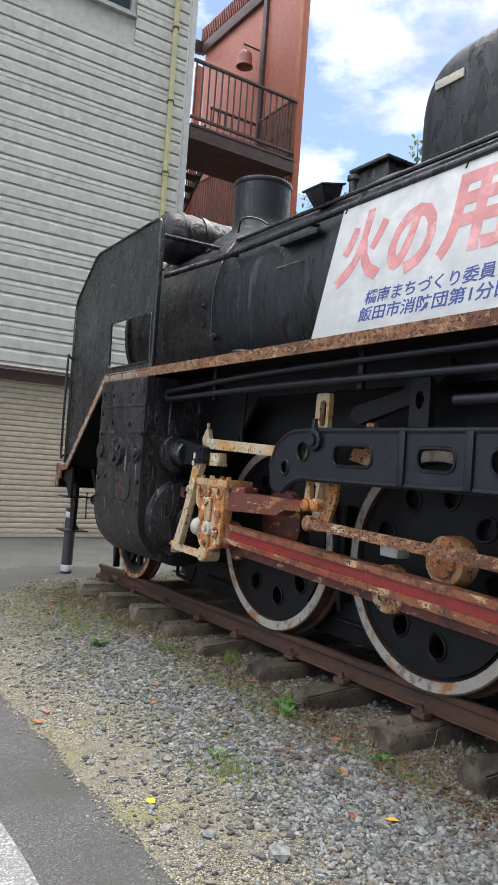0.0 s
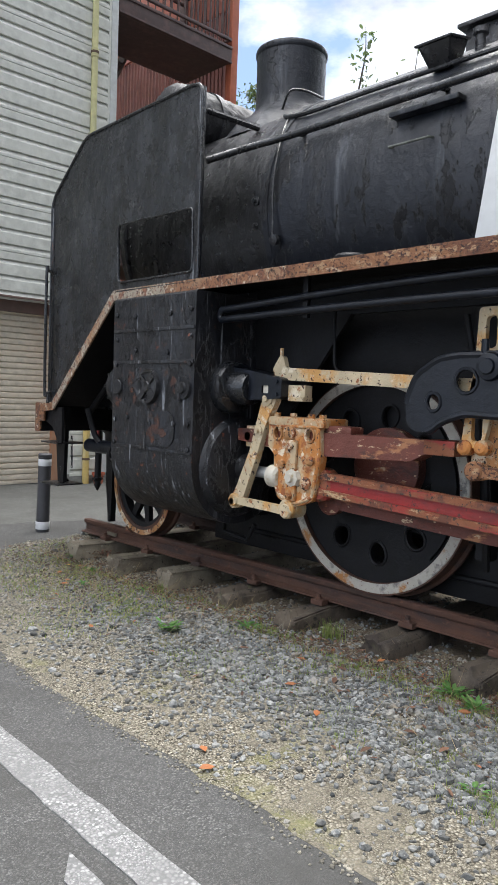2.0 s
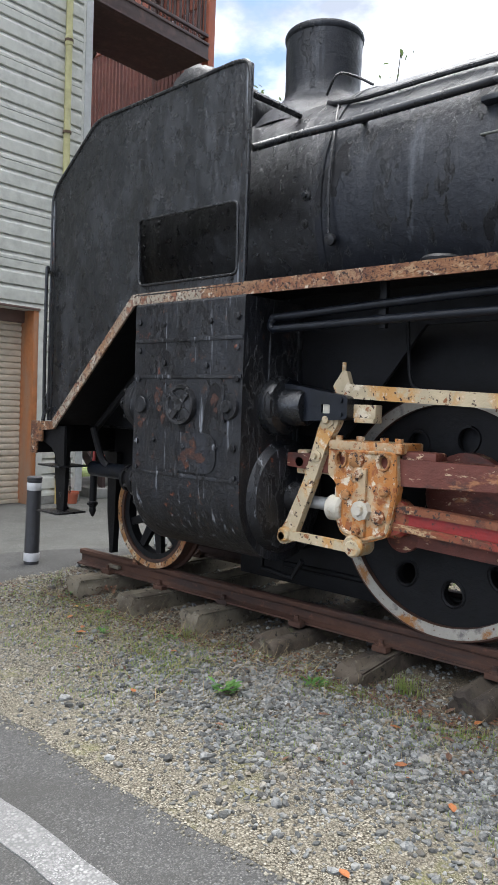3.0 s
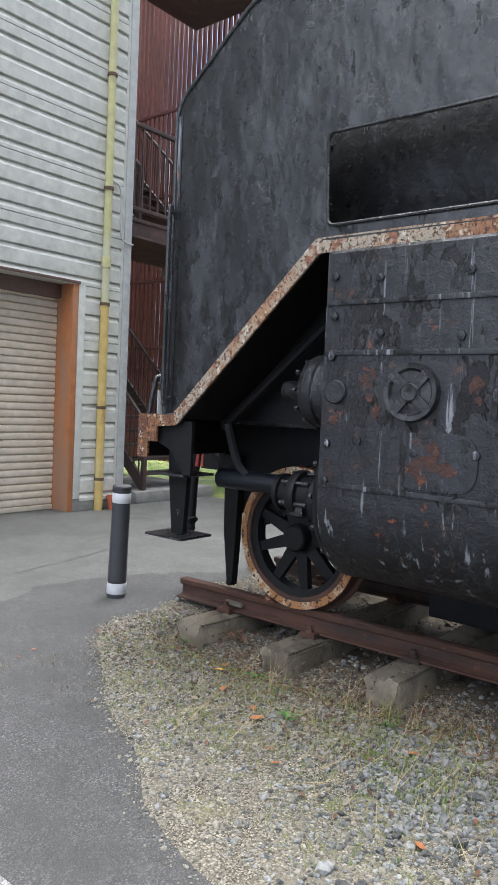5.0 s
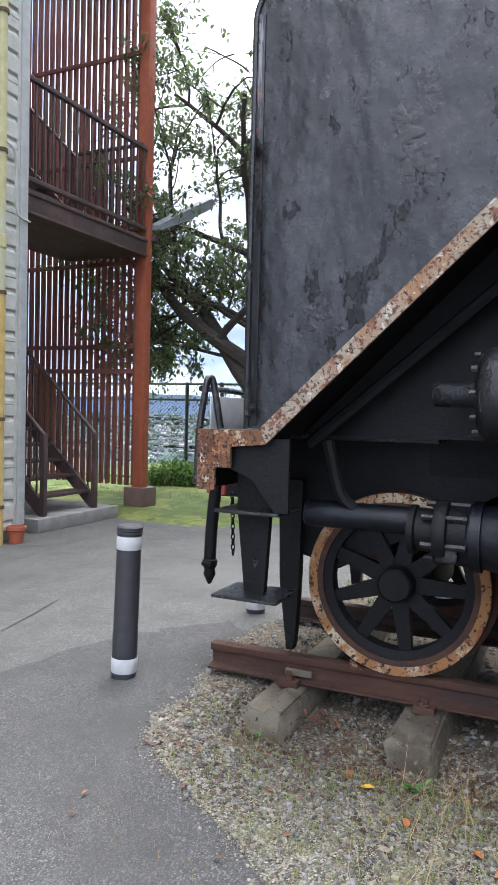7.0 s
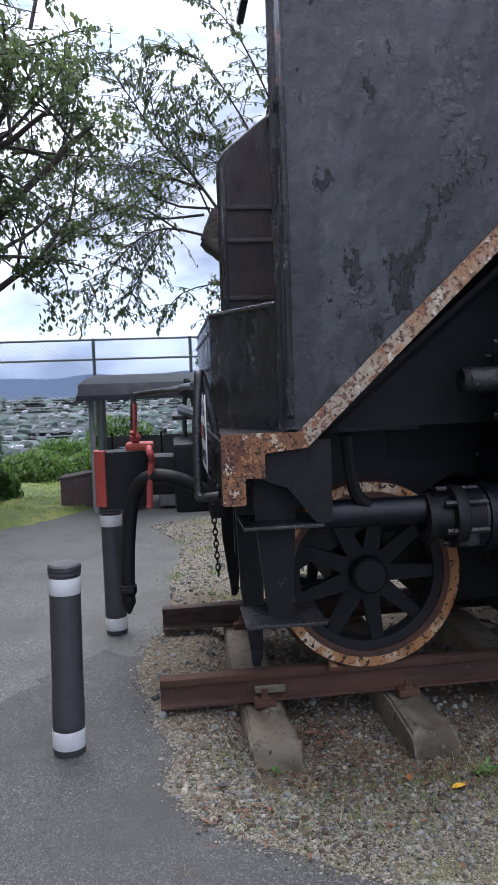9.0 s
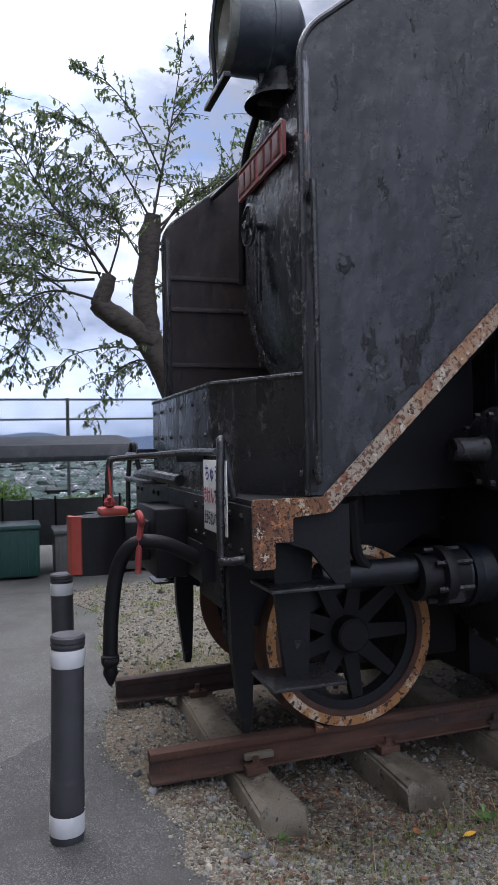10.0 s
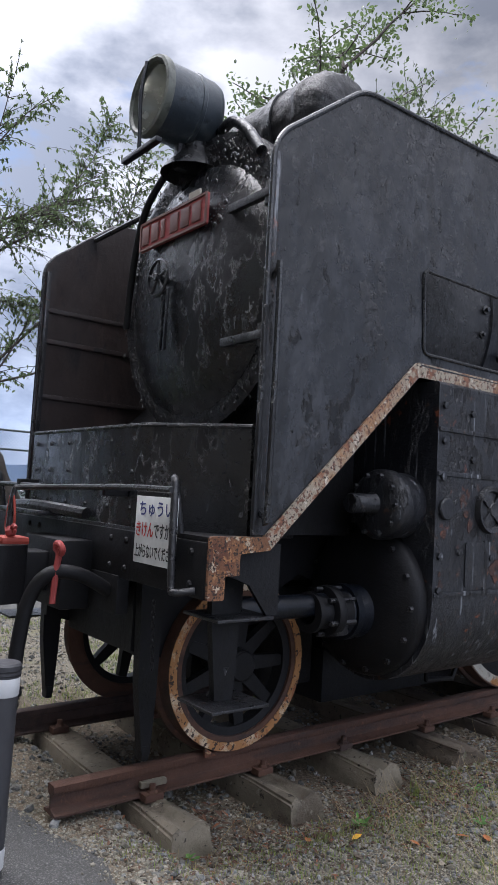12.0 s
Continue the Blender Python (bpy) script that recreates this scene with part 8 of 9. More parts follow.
for k, (x, y, s, key) in enumerate(fallen):
    o = new("fallen_leaf", lv[key])
    o.matrix_basis = pose(x, y, gravel_height(x, y) + 0.014, (k * 37) % 20 - 10, (k * 53) % 24 - 12, (k * 77) % 360) @ Matrix.Diagonal((s * 1.15, s, s, 1))
    tagged(o, "fallen orange leaf on the gravel" if key == "leafo" else "fallen bright yellow leaf on the gravel", "leaf", "fallen leaves")
litter = [(x, y, gravel_height(x, y) + 0.012, rng.uniform(0, 6.3), rng.uniform(-0.4, 0.4), 0.016, 0.02, 0.03) for x, y in [(rng.uniform(-2.1, -0.75), rng.uniform(-5.2, 0.85)) for _ in range(150)]]
litter += [(x, y, gravel_height(x, y) + 0.012, rng.uniform(0, 6.3), rng.uniform(-0.5, 0.5), 0.013, 0.018, 0.03) for x, y in [(rng.normal(-1.02, 0.15), rng.uniform(-5.2, 0.6)) for _ in range(950)]]
litter += [(rng.normal(-0.80, 0.10), rng.normal(0.28, 0.06), -0.03, rng.uniform(0, 6.3), rng.uniform(-0.6, 0.6), 0.022, 0.028, 0.03) for _ in range(26)]
litter += [(x, y, gravel_height(x, y) + 0.016, rng.uniform(0, 6.3), rng.uniform(-0.5, 0.5), 0.030, 0.034, 0.05) for x, y in [(rng.normal(-1.35, 0.28), rng.uniform(-4.9, -2.0)) for _ in range(46)]]
litter += [(x, y, gravel_height(x, y) + 0.010, rng.uniform(0, 6.3), rng.uniform(-0.5, 0.5), q, q * 1.2, q) for x, y, q in [(rng.normal(-1.12, 0.16), rng.uniform(-5.2, -1.0), rng.uniform(0.006, 0.019)) for _ in range(900)]]
litter += [(x, y, gravel_height(x, y) + 0.009, rng.uniform(0, 6.3), rng.uniform(-0.5, 0.5), q, q * 1.2, q) for x, y, q in [(rng.uniform(-1.6, -0.62), rng.uniform(-1.0, 0.85), rng.uniform(0.005, 0.014)) for _ in range(700)]]
scatter("leaf_litter", litter, leaf_shape, M["leafbrown"], "brown leaf litter along the sleepers", "leaf litter")
lawn_pts = []
while len(lawn_pts) < 2600:
    x, y = rng.uniform(4.9, 12), rng.uniform(1.6, 9.4)
    if inside(x, y, GRASS) and rng.random() < (1.0 if x < 8.5 else 0.4):
        lawn_pts.append((x, y))
scatter("lawn_grass", [(p[0], p[1], p[2] + 0.025, *p[3:]) for p in tufts(lawn_pts, 8, 0.06, 0.05, 0.006)], blade, M["grass"], "short yellow-green lawn grass", "grass")


# ---- trees ----
def grow(start, way, length, radius, depth, rg, limbs, tips, spread=0.55, droop=0.0):
    pts, p, w = [Vector(start)], Vector(start), Vector(way).normalized()
    n = 6
    for k in range(n):
        w = (w + Vector((rg.gauss(0, 0.13), rg.gauss(0, 0.13), rg.gauss(0, 0.08) - droop))).normalized()
        p = p + w * (length / n)
        pts.append(p.copy())
    limbs.append((pts, radius, radius * 0.5))
    if depth == 0:
        tips.extend(pts[1:])
        return
    for k in range(rg.choice((3, 4, 4, 5)) if depth > 1 else 4):
        i = rg.randint(2, n)
        side = Vector((rg.gauss(0, 1), rg.gauss(0, 1), rg.gauss(0.25, 0.5))).normalized()
        grow(pts[i], (w * (1 - spread) + side * spread), length * rg.uniform(0.5, 0.78), radius * 0.52 * (1.1 - 0.05 * i), depth - 1, rg, limbs, tips, spread, droop * 1.2)
    if depth <= 2:
        tips.extend(pts[3:])


def foliage(name, tips, per, sigma, size, mat, parent, seed, hang=0.9):
    rg = np.random.default_rng(seed)
    ps = []
    for t in tips:
        for _ in range(per):
            o = rg.normal(0, sigma, 3)
            s = size * rg.uniform(0.6, 1.3)
            ps.append((t.x + o[0], t.y + o[1], t.z + o[2], rg.uniform(0, 6.3), rg.normal(-0.5, hang), s * 1.25, s, s))
    return scatter(name, ps, leaf_shape, mat, "", "", parent)


def tree(name, label, boughs, seed, per, sigma, size, trunk=None, depth=3, top=99.0, full=1.0):
    rg = random.Random(seed)
    tr = thing(name, label, "tree")
    limbs, tips = [], []
    for at, way, length, radius in boughs:
        grow(at, way, length, radius, depth, rg, limbs, tips, 0.58, 0.02)
    tips = [t for t in tips if t.z < top + 1.3 * (t.y > 4.4) and rg.random() < full]
    limbs = [l for l in limbs if l[0][-1].z < top + 0.2 + 1.3 * (l[0][-1].y > 4.4) or l[1] > 0.05]
    if trunk:
        part("trunk", tube(trunk[0], trunk[1], 14, 4, taper=trunk[2]), M["bark"], tr)
    bm = None
    for pts, r0, r1 in limbs:
        if r0 > 0.005:
            bm = tube(pts, r0, 6 if r0 < 0.04 else 9, 2 if r0 > 0.03 else 0, bm, taper=r1) if bm else tube(pts, r0, 9, 2, None, taper=r1)
    part("branchwork", bm, M["bark"], tr)
    foliage("crown", tips, per, sigma, size, M["leaf"], tr, seed)
    return tr, tips


cherry, _ = tree("cherry_tree", "spreading cherry tree with an ivy-clad trunk and thinning leaves",
    [((5.92, 3.85, 4.9), (0.25, -0.10, 1), 1.6, 0.06), ((5.92, 3.58, 2.9), (0.3, -0.65, 0.9), 2.2, 0.075), ((5.9, 3.60, 1.95), (-0.1, 0.78, 0.72), 2.5, 0.125), ((5.95, 3.6, 2.6), (0.25, 0.95, 0.25), 1.8, 0.06), ((5.95, 3.55, 2.5), (-0.25, 0.55, 0.35), 1.4, 0.045), ((5.92, 3.8, 4.0), (-0.5, -0.25, 0.9), 2.0, 0.06), ((5.9, 3.14, 3.5), (0.2, -0.85, 0.75), 2.0, 0.06), ((5.9, 3.75, 3.7), (0.2, 1.0, 0.40), 2.0, 0.06), ((5.92, 3.82, 4.3), (0.0, -0.97, 0.35), 1.9, 0.055), ((5.92, 3.87, 5.1), (0.0, 0.72, 0.65), 1.8, 0.05), ((5.9, 3.18, 2.7), (0.0, -0.85, 0.5), 1.5, 0.045), ((5.9, 4.3, 2.6), (-0.2, 0.5, 0.8), 1.6, 0.05), ((5.85, 5.1, 3.45), (0.0, 0.08, 1), 2.5, 0.04), ((5.85, 5.0, 3.3), (0.0, 0.5, 0.1), 1.2, 0.03), ((5.86, 4.58, 2.9), (0.0, 0.5, -0.25), 1.3, 0.028), ((5.88, 4.1, 2.2), (-0.2, 0.8, 0.15), 1.3, 0.03), ((5.85, 4.9, 3.2), (0.1, 0.2, -0.6), 1.0, 0.024)],
    3, 6, 0.060, 0.042, ([(5.9, 3.36, -0.05), (5.9, 3.38, 0.6), (5.9, 3.42, 1.3), (5.9, 3.49, 2.0), (5.9, 3.58, 2.8), (5.9, 3.71, 3.6), (5.9, 3.83, 4.4), (5.9, 3.88, 5.4)], 0.28, 0.06), top=6.0, full=0.66)
part("bough", tube([(5.9, 3.50, 1.35), (5.9, 3.70, 1.70), (5.88, 3.98, 2.02), (5.86, 4.58, 2.90), (5.85, 5.2, 3.55)], 0.17, 12, 4, taper=0.07), M["bark"], cherry)
part("bough", tube([(5.9, 3.44, 1.60), (5.9, 3.27, 2.10), (5.9, 3.20, 2.6), (5.9, 3.14, 3.55), (5.9, 2.85, 4.25)], 0.10, 10, 4, taper=0.05), M["bark"], cherry)
rt_ = random.Random(9)
for ya, za, zb, lean in ((3.29, 6.0, 8.2, 0.02), (2.22, 6.2, 7.45, -0.06)):
    part("shoot", tube([(6.3, ya + 0.25, za), (6.38, ya + 0.08, (za + zb) / 2 + 0.1), (6.4, ya, zb - 0.5), (6.4, ya + lean, zb)], 0.028, 6, 3, taper=0.004), M["bark"], cherry)
    n_ = 44 if zb > 8 else 14
    tagged(foliage("spray", [Vector((6.4 + rt_.gauss(0, 0.10), ya + rt_.gauss(0, 0.13), rt_.uniform(zb - 1.05, zb))) for _ in range(n_)], 2, 0.05, 0.050, M["leaf"], cherry, int(ya * 100)), kind="stuff")
rg_ = np.random.default_rng(31)
ivy = []
for _ in range(3400):
    z = rg_.uniform(0.0, 3.9)
    a = rg_.uniform(0, 6.3)
    r = 0.26 - 0.042 * z + rg_.uniform(0.0, 0.14) * (0.6 + 0.5 * noise.noise((a * 1.3, z * 2.1, 4.0))) + (0.12 * max(0, 0.5 - z))
    ivy.append((5.90 + r * math.cos(a), 3.36 + 0.065 * z + 0.05 * max(0, z - 2.4) + r * math.sin(a), z + 0.05, a + 1.57 + rg_.normal(0, 0.7), rg_.normal(-0.7, 0.6), 0.058, 0.05, 0.05))
scatter("ivy", ivy, leaf_shape, M["ivy"], "", "", cherry)


def leafy_shoot(points, r, rg, limbs, leaves, twigs, reach, bare=0.22):
    """A thin shoot through the points, with drooping twigs and leaves that hang along them."""
    pts = [Vector(p) for p in points]
    limbs.append((pts, r, 0.004))
    path = []
    for a, b in zip(pts, pts[1:]):
        path += [a.lerp(b, k / 8) for k in range(8)]

    def hang(p, size):
        leaves.append((p.x + rg.gauss(0, 0.015), p.y + rg.gauss(0, 0.015), p.z - 0.03 + rg.gauss(0, 0.015), rg.uniform(0, 6.3), rg.gauss(-0.75, 0.5), size * 0.95, size, size))

    for k in range(twigs):
        f = bare + (1 - bare) * (k + rg.random()) / twigs
        p = path[min(len(path) - 1, int(f * len(path)))].copy()
        ahead = (path[-1] - path[max(0, int(f * len(path)) - 6)]).normalized()
        w = (ahead * 0.55 + Vector((rg.gauss(0, 0.6), rg.gauss(0, 0.8), rg.gauss(0.15, 0.45)))).normalized()
        n = 7
        step = reach * rg.uniform(0.5, 1.15) * (1.1 - 0.55 * f) / n
        line_ = [p.copy()]
        for j in range(n):
            w = (w + Vector((rg.gauss(0, 0.12), rg.gauss(0, 0.12), -0.07))).normalized()
            p = p + w * step
            line_.append(p.copy())
            if j > 0:
                for _ in range(rg.choice((1, 2, 2, 3))):
                    hang(p - w * step * rg.random(), 0.046 * rg.uniform(0.65, 1.2))
        limbs.append((line_, 0.0065, 0.003))
    for p in path[int(0.7 * len(path)):]:
        if rg.random() < 0.6:
            hang(p, 0.044 * rg.uniform(0.7, 1.1))


pear = thing("cherry_tree", "old pollarded cherry tree with a bent trunk and thin leafy shoots", "tree")
part("trunk", blister(tube([(7.95, -2.2, -0.05), (7.92, -1.85, 0.8), (7.9, -1.40, 1.6), (7.9, -1.10, 2.3), (7.9, -0.80, 2.95), (7.9, -0.60, 3.45), (7.9, -0.60, 4.2), (7.9, -0.74, 5.25)], 0.31, 18, 6, taper=0.15), 0.055, 3.2, 4.0), M["bark"], pear)
part("bough", blister(tube([(7.9, -0.72, 3.2), (7.9, -0.42, 3.42), (7.9, -0.05, 3.62), (7.9, 0.20, 3.82)], 0.20, 16, 6, taper=0.15), 0.05, 3.6, 9.0), M["bark"], pear)
part("stub", blister(tube([(7.9, 0.14, 3.74), (7.9, 0.06, 4.0), (7.9, -0.02, 4.25)], 0.15, 16, 5, taper=0.12), 0.04, 4.0, 2.0), M["bark"], pear, "sawn-off stub of a bough")
rp_ = random.Random(21)
limbs_, leaves_ = [], []
for points, r, twigs, reach in (
    (((7.9, -0.72, 5.1), (7.85, -0.92, 6.1), (7.8, -1.08, 6.9), (7.75, -1.30, 8.2)), 0.026, 22, 0.75),
    (((7.85, -0.90, 5.9), (7.8, -0.48, 6.75), (7.7, 0.0, 7.25), (7.7, 0.55, 7.5)), 0.018, 15, 0.6),
    (((7.8, -1.05, 6.7), (7.7, -1.5, 7.4), (7.7, -2.0, 7.9)), 0.014, 10, 0.5),
    (((7.9, -0.85, 4.7), (7.8, -1.4, 5.2), (7.8, -1.9, 5.65), (7.7, -2.6, 6.75)), 0.030, 26, 0.85),
    (((7.9, -0.80, 4.9), (7.8, -1.3, 5.6), (7.8, -2.1, 5.9), (7.8, -2.9, 5.8)), 0.026, 26, 0.85),
    (((7.9, -0.05, 4.2), (7.8, 0.40, 4.8), (7.8, 0.83, 5.25), (7.7, 1.35, 6.0), (7.7, 1.85, 6.7)), 0.030, 46, 1.05),
    (((7.8, 0.83, 5.25), (7.8, 0.98, 6.0), (7.8, 1.04, 6.75)), 0.014, 18, 0.6),
    (((7.85, 0.20, 4.55), (7.7, 0.9, 4.75), (7.7, 1.7, 4.9), (7.6, 2.4, 4.7)), 0.024, 40, 0.95),
    (((7.9, 0.20, 3.85), (7.8, 0.8, 3.95), (7.8, 1.3, 3.75), (7.75, 1.8, 3.2), (7.7, 2.1, 2.65)), 0.022, 36, 0.85),
    (((7.8, 0.8, 3.95), (7.7, 1.2, 3.3), (7.7, 1.55, 2.6)), 0.014, 20, 0.7),
    (((7.8, 0.6, 3.9), (7.75, 1.3, 4.3), (7.7, 2.0, 4.1), (7.7, 2.6, 3.6)), 0.018, 30, 0.85),
    (((7.9, 0.0, 4.2), (7.8, -0.2, 5.0), (7.7, 0.1, 5.6), (7.7, 0.5, 6.1)), 0.020, 24, 0.75),
    (((7.9, -0.5, 4.6), (7.7, -0.1, 5.1), (7.6, 0.3, 5.3)), 0.016, 16, 0.7),
    (((7.95, -0.9, 2.8), (7.8, -0.45, 2.9), (7.8, 0.0, 2.6), (7.75, 0.35, 1.8)), 0.018, 20, 0.6),
    (((7.95, -0.8, 3.0), (7.8, -0.1, 3.1), (7.8, 0.6, 2.95), (7.75, 1.0, 2.5)), 0.016, 16, 0.6),
    (((7.95, -1.0, 2.6), (8.0, -1.5, 3.3), (8.0, -1.9, 4.1), (8.0, -2.3, 4.8)), 0.024, 30, 0.9),
    (((7.95, -0.6, 4.0), (8.0, -1.2, 4.3), (8.0, -1.8, 4.4)), 0.020, 20, 0.8),
    (((7.9, -0.75, 5.0), (8.0, -1.5, 5.7), (8.1, -2.4, 6.3), (8.1, -3.2, 6.6)), 0.024, 30, 0.9),
    (((8.0, -1.9, 4.1), (8.1, -2.5, 4.4), (8.1, -3.2, 4.6), (8.1, -3.8, 4.3)), 0.020, 26, 0.9),
    (((7.9, -0.7, 5.2), (7.9, -0.3, 5.9), (7.8, 0.2, 6.5), (7.8, 0.9, 6.7)), 0.020, 22, 0.8),
    (((8.0, 0.1, 4.3), (8.2, 0.9, 4.5), (8.2, 1.9, 5.5), (8.2, 2.5, 6.0)), 0.022, 34, 0.95),
    (((8.0, 0.2, 4.2), (8.2, 1.1, 4.2), (8.2, 2.0, 4.5), (8.2, 2.9, 5.0)), 0.022, 34, 0.95),
    (((8.0, 0.1, 4.2), (8.1, 0.5, 5.2), (8.1, 0.8, 6.0)), 0.018, 24, 0.8),
    (((7.9, -0.85, 4.8), (8.2, -1.6, 5.6), (8.3, -2.4, 6.4), (8.3, -3.2, 7.2)), 0.026, 36, 0.95),
    (((8.0, -1.3, 3.2), (8.3, -2.4, 4.4), (8.3, -3.4, 5.2), (8.3, -4.6, 5.9)), 0.028, 44, 1.0),
    (((8.3, -2.4, 4.4), (8.4, -3.1, 5.6), (8.4, -3.7, 6.8)), 0.020, 30, 0.9),
    (((8.0, -1.4, 3.0), (8.2, -2.4, 3.4), (8.3, -3.2, 3.9), (8.3, -3.9, 3.7)), 0.022, 32, 0.9),
    (((8.3, -3.4, 5.2), (8.4, -3.8, 6.6), (8.4, -4.1, 8.0)), 0.020, 40, 0.95),
    (((8.3, -2.4, 6.4), (8.4, -3.0, 7.4), (8.4, -3.3, 8.3)), 0.016, 30, 0.8),
    (((8.3, -4.0, 5.6), (8.4, -4.8, 6.6), (8.4, -5.4, 7.2)), 0.018, 36, 0.9),
    (((8.3, -3.0, 4.9), (8.4, -3.6, 5.8), (8.4, -4.6, 6.6)), 0.018, 36, 0.9)):
    leafy_shoot(points, r, rp_, limbs_, leaves_, int(1.8 * twigs), 1.1 * reach)
bm = None
for pts, r0, r1 in limbs_:
    bm = tube(pts, r0, 6, 3 if r0 > 0.01 else 0, bm, taper=r1)
part("branchwork", bm, M["bark"], pear)
scatter("crown", leaves_, leaf_shape, M["leaf"], "", "", pear)
far_t, _ = tree("cherry_tree", "leafy tree whose branches reach over the engine",
    [((5.2, -6.2, 3.0), (-0.6, 0.5, 1.0), 3.2, 0.13), ((5.2, -6.2, 3.2), (-0.2, 0.2, 1), 3.4, 0.14), ((5.2, -6.2, 3.0), (-0.8, -0.5, 0.9), 3.2, 0.13), ((5.2, -6.2, 3.0), (0.4, 0.8, 0.9), 3.0, 0.13)],
    12, 15, 0.10, 0.040, ([(5.2, -6.3, -0.05), (5.2, -6.2, 1.5), (5.2, -6.2, 3.2)], 0.24, 0.16))
limbs_, leaves_ = [], []
for points, r, twigs, reach in (
    (((5.2, -6.2, 6.0), (5.1, -6.6, 7.6), (5.1, -7.2, 8.7), (5.0, -8.2, 9.5)), 0.030, 46, 1.0),
    (((5.1, -6.8, 8.0), (5.0, -7.8, 8.6), (4.9, -8.8, 9.0)), 0.020, 30, 0.9),
    (((5.2, -6.2, 6.5), (5.0, -5.6, 7.8), (4.8, -5.0, 8.7)), 0.024, 32, 0.9)):
    leafy_shoot(points, r, rp_, limbs_, leaves_, twigs, reach)
bm = None
for pts, r0, r1 in limbs_:
    bm = tube(pts, r0, 6, 3 if r0 > 0.01 else 0, bm, taper=r1)
part("shoots", bm, M["bark"], far_t)
scatter("spray", leaves_, leaf_shape, M["leaf"], "", "", far_t)


# ---- fences at the edge of the yard ----
def chain_fence(x, ys_, z0, h, label):
    f = thing("chain_link_fence", label, "fence")
    for y in ys_:
        part("post", rod((x, y, z0 - 0.3), (x, y, z0 + h), 0.035, 10), M["fence"], f)
    ya, yb = min(ys_), max(ys_)
    for z in (h - 0.03, h * 0.83, 0.06):
        part("rail", tube([(x, ya, z0 + z), (x, yb, z0 + z)], 0.022, 8), M["fence"], f)
    verts, faces = [], []
    w, step = 0.0040, 0.075

    def wire(p, q):
        p, q = Vector(p), Vector(q)
        n = Vector((0, -(q - p).z, (q - p).y)).normalized() * w
        i = len(verts)
        verts.extend([tuple(p - n), tuple(q - n), tuple(q + n), tuple(p + n)])
        faces.append((i, i + 1, i + 2, i + 3))
        m = Vector((w, 0, 0))
        i = len(verts)
        verts.extend([tuple(p - m), tuple(q - m), tuple(q + m), tuple(p + m)])
        faces.append((i, i + 1, i + 2, i + 3))

    L_ = yb - ya
    k = -h
    while k < L_:
        a, b = max(0, k), min(L_, k + h)
        wire((x, ya + a, z0 + (a - k)), (x, ya + b, z0 + (b - k)))
        wire((x, ya + a, z0 + h - (a - k)), (x, ya + b, z0 + h - (b - k)))
        k += step
    raw("mesh", verts, faces, M["wire"], f)
    return f


chain_fence(11.6, span(-9.6, 4.4, 7), 0.0, 2.55, "tall chain-link fence on green posts above the drop")
chain_fence(7.6, [4.70, 5.12, 5.83, 7.6, 9.5], 0.05, 1.85, "lower chain-link fence hung with vines")
vine = []
for _ in range(900):
    y = rg_.choice([5.0, 5.3, 5.7, 6.1, 6.6]) + rg_.normal(0, 0.10)
    vine.append((7.56 + rg_.normal(0, 0.04), y, rg_.uniform(0.1, 1.8), rg_.uniform(0, 6.3), rg_.normal(-0.7, 0.5), 0.028, 0.035, 0.03))
vn = thing("vines", "vines hanging on the lower fence", "vine")
scatter("leaves", vine, leaf_shape, M["ivy"], "", "", vn)


def shrub(x, y, z, rx, ry, rz, n, seed, mat="hedge"):
    rg = np.random.default_rng(seed)
    s = thing("shrub", "unkempt green shrub by the fence", "shrub", "shrubs along the fence")
    ps = []
    for _ in range(n):
        d = rg.normal(0, 1, 3)
        d /= np.linalg.norm(d)
        r = rg.uniform(0.55, 1.05)
        ps.append((x + d[0] * rx * r, y + d[1] * ry * r, z + abs(d[2]) * rz * r, rg.uniform(0, 6.3), rg.normal(-0.4, 0.7), 0.05, 0.06, 0.06))
    scatter("leaves", ps, leaf_shape, M[mat], "", "", s)
    part("stem", tube([(x, y, z - 0.15), (x, y, z + rz * 0.6)], 0.02, 6), M["bark"], s)


for k, (x, y, rx, ry, rz) in enumerate(((7.7, 4.6, 0.5, 0.6, 0.55), (8.6, 3.2, 0.8, 0.7, 0.45), (11.2, 1.9, 0.5, 0.9, 0.9), (10.8, 3.0, 0.7, 0.8, 0.5), (11.3, 0.2, 0.4, 1.0, 0.5), (11.2, -2.2, 0.4, 1.2, 1.1), (11.3, -4.5, 0.4, 1.3, 0.8), (7.0, 5.6, 0.5, 0.8, 0.4), (6.15, 3.15, 0.25, 0.25, 0.35), (9.6, 2.3, 0.6, 0.5, 0.35))):
    shrub(x, y, ground_height(x, y) + 0.05, rx, ry, rz, int(900 * (rx + ry + rz)), 60 + k)

# ---- the low shelter with bins ----
sh = thing("bin_shelter", "low open shelter with a grey sheet roof on thin posts", "shelter")
part("roof", plate([rnd_outline([(4.72, 1.36), (4.72, 1.42), (4.80, 1.55), (6.3, 1.68), (6.3, 1.50), (4.95, 1.36)], 0.01)], "y", 0.10, 1.92), M["shelroof"], sh)
part("fascia", box(4.70, 4.73, 0.08, 1.94, 1.36, 1.42, 0.004), M["shelroof"], sh)
for x in (6.1,):
    for y in (1.76, 0.25):
        part("post", rod((x, y, 0), (x, y, 1.42), 0.032, 10), M["shelpost"], sh)
part("post", rod((4.98, 1.80, 0), (4.98, 1.80, 1.42), 0.035, 10), M["shelpost"], sh)
part("post", rod((5.25, 1.74, 0), (5.25, 1.74, 1.45), 0.03, 10), M["shelpost"], sh)
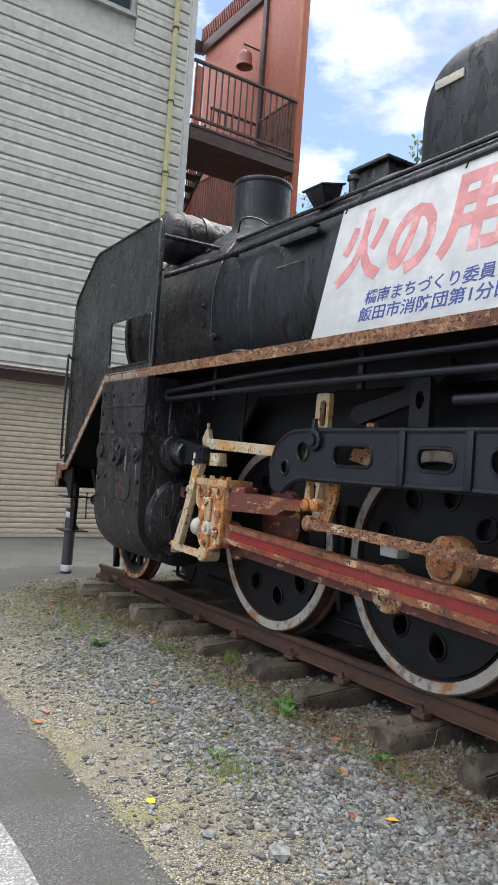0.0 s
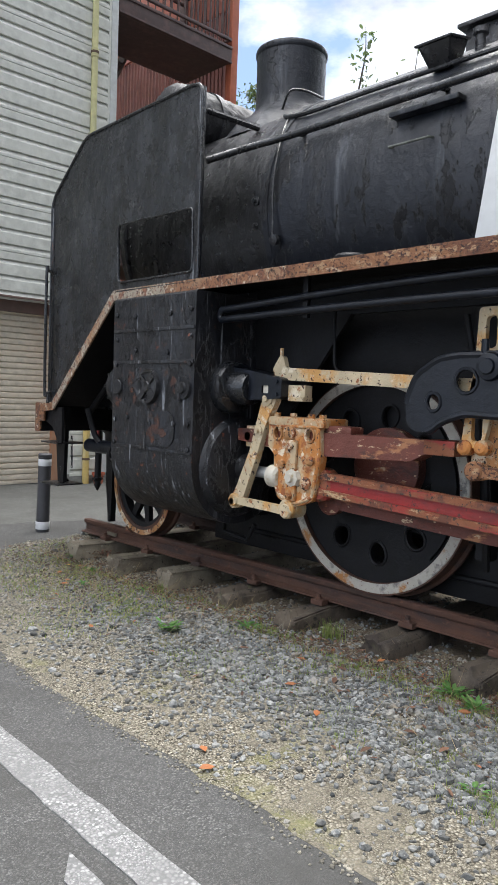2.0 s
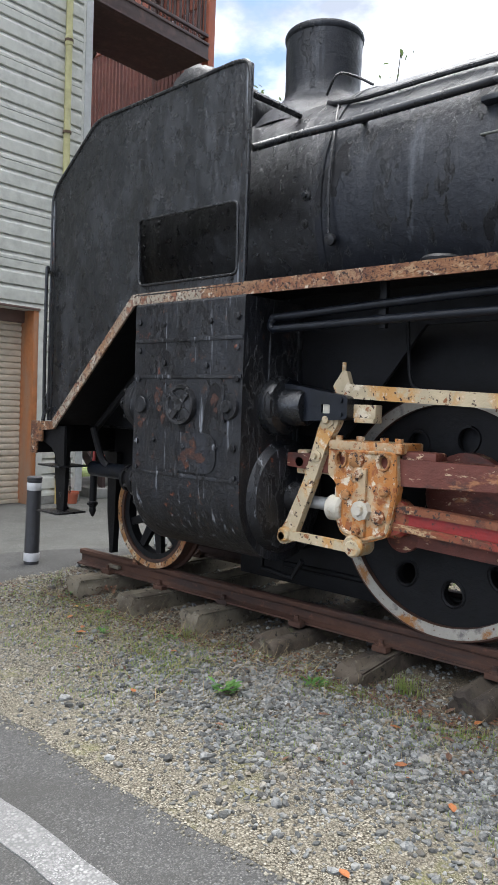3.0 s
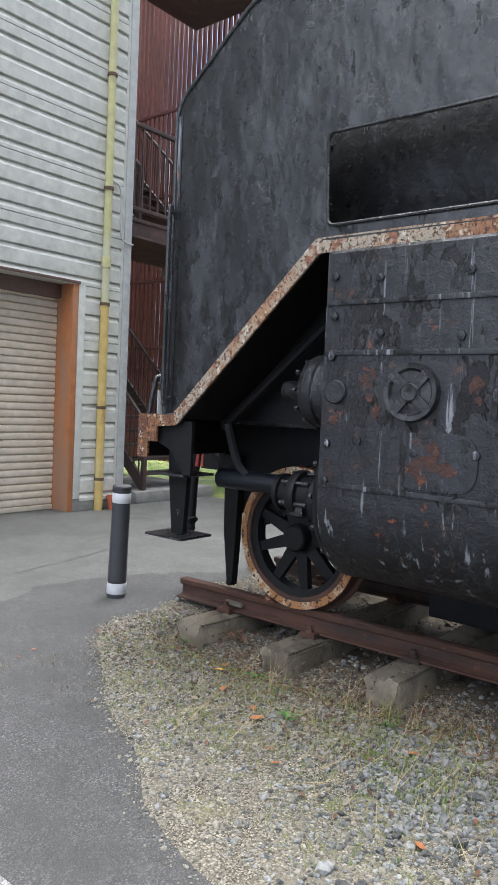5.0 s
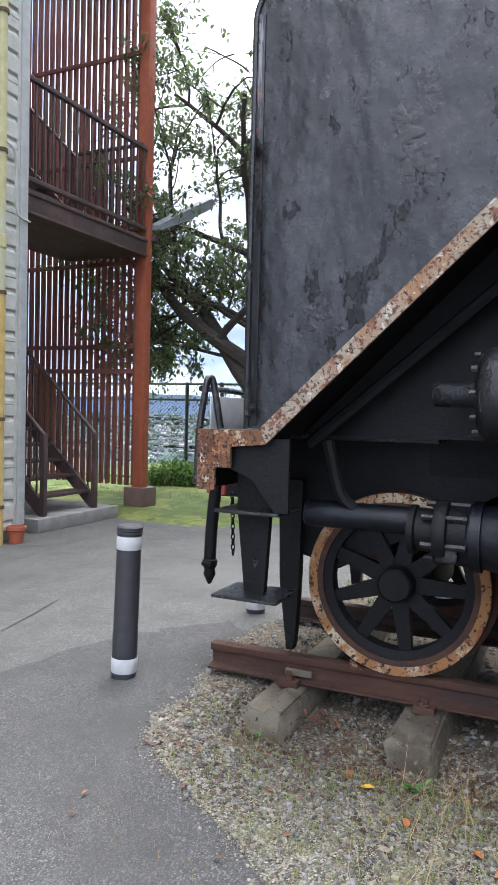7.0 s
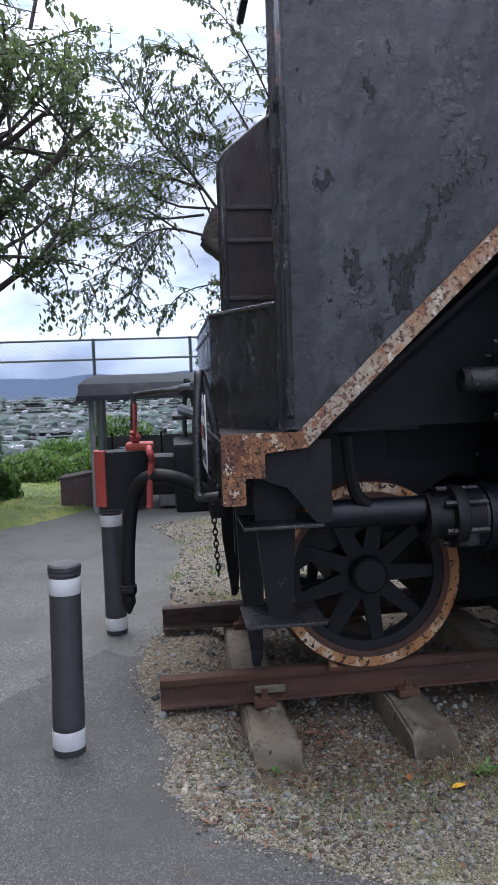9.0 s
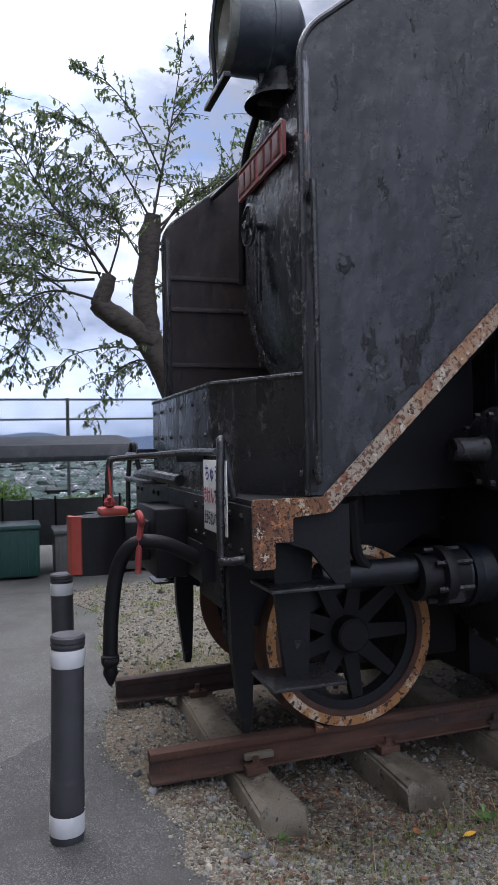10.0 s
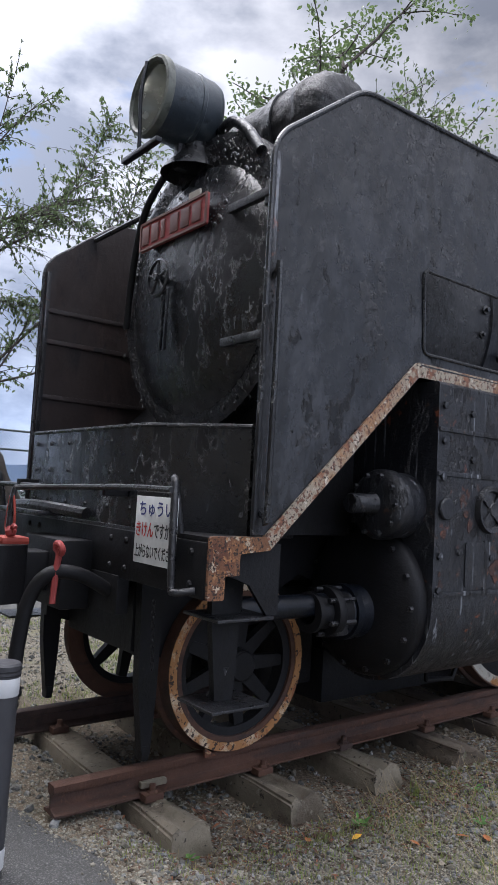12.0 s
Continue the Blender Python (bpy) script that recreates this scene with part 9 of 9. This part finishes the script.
part("back_panel", box(6.12, 6.15, 0.1, 1.8, 0.25, 0.85, 0.004), M["bingrey"], sh)
for k, (y0, y1, mat, lab) in enumerate(((1.22, 1.68, "bingreen", "dark green plastic bin with a lid"), (0.35, 1.05, "bingrey", "low grey plastic storage crate with a lid"), (-0.5, 0.25, "bingrey", "low grey plastic storage crate with a lid"))):
    b = thing("refuse_bin", lab, "bin", "bins under the shelter")
    h = 0.58 if mat == "bingreen" else 0.5
    body = part("body", box(5.05, 5.65, y0, y1, 0.03, h, 0.03), M[mat], b)
    for y in span(y0 + 0.05, y1 - 0.05, 4):
        part("rib", box(5.035, 5.055, y - 0.012, y + 0.012, 0.06, h - 0.03, 0.004), M[mat], body)
    part("lid", box(5.02, 5.68, y0 - 0.015, y1 + 0.015, h, h + 0.05, 0.018), M[mat], b)
    for y in (y0 + 0.05, y1 - 0.05):
        part("upright", rod((5.66, y, 0.0), (5.66, y, 0.92), 0.014, 8), M["dark"], b)

crate = thing("storage_box", "low dark brown timber box with a sloping lid", "box")
part("body", plate([[(1.84, 0.0), (2.28, 0.0), (2.28, 0.36), (1.84, 0.43)]], "x", 5.46, 5.84), M["stair"], crate)
part("lid", plate([[(1.82, 0.436), (2.30, 0.366), (2.30, 0.39), (1.82, 0.46)]], "x", 5.44, 5.86), M["bark"], crate)

# ---- the valley and the hills beyond ----
rg_ = np.random.default_rng(77)
cube = ([(-0.5, -0.5, 0), (0.5, -0.5, 0), (0.5, 0.5, 0), (-0.5, 0.5, 0), (-0.5, -0.5, 1), (0.5, -0.5, 1), (0.5, 0.5, 1), (-0.5, 0.5, 1), (-0.5, 0, 1.4), (0.5, 0, 1.4)], [(0, 1, 5, 4), (1, 2, 6, 5), (2, 3, 7, 6), (3, 0, 4, 7), (4, 5, 9, 8), (6, 7, 8, 9), (5, 6, 9), (7, 4, 8)])
town = []


def valley_floor(x):
    return -79.6 + 70.0 * min(1.0, max(0.0, (x - 700) / 1500.0)) ** 1.2


for _ in range(4200):
    x = 215 + 1950 * rg_.random() ** 1.2
    y = rg_.uniform(-0.9, 0.9) * x
    s = rg_.uniform(6, 14)
    town.append((x, y, valley_floor(x), rg_.choice([0.2, 1.77, 0.5]), 0.0, s * 0.85, s * 0.62, s * 0.34))
# town and woods have painted haze in their materials, as the valley floor does
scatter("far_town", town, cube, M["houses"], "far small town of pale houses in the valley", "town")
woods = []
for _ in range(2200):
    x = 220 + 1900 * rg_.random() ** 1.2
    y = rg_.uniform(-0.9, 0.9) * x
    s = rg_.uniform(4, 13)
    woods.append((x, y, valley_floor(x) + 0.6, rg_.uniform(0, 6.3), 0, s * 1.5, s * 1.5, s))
scatter("far_woods", woods, pebble(3), M["farwoods"], "far woods among the fields, greyed by painted haze", "woods")
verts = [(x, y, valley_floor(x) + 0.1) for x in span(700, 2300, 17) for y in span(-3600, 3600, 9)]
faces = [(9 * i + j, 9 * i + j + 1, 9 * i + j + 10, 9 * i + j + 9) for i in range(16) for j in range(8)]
tagged(raw("backdrop", verts, faces, M["valley"], smooth=True), "far fields rising to the foot of the hills, haze in their colour", "fields", kind="structure")
# both ridges take their haze from the blue of their material
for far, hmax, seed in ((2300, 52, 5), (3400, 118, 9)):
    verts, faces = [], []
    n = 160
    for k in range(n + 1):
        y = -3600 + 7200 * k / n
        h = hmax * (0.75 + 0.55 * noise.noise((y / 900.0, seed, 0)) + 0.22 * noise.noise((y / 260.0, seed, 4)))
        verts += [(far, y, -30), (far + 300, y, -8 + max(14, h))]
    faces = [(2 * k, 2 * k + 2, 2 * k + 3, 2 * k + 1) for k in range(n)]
    tagged(raw("backdrop", verts, faces, M["hill"], smooth=True), "far hills across the valley, painted in haze blue", "hills", kind="structure")
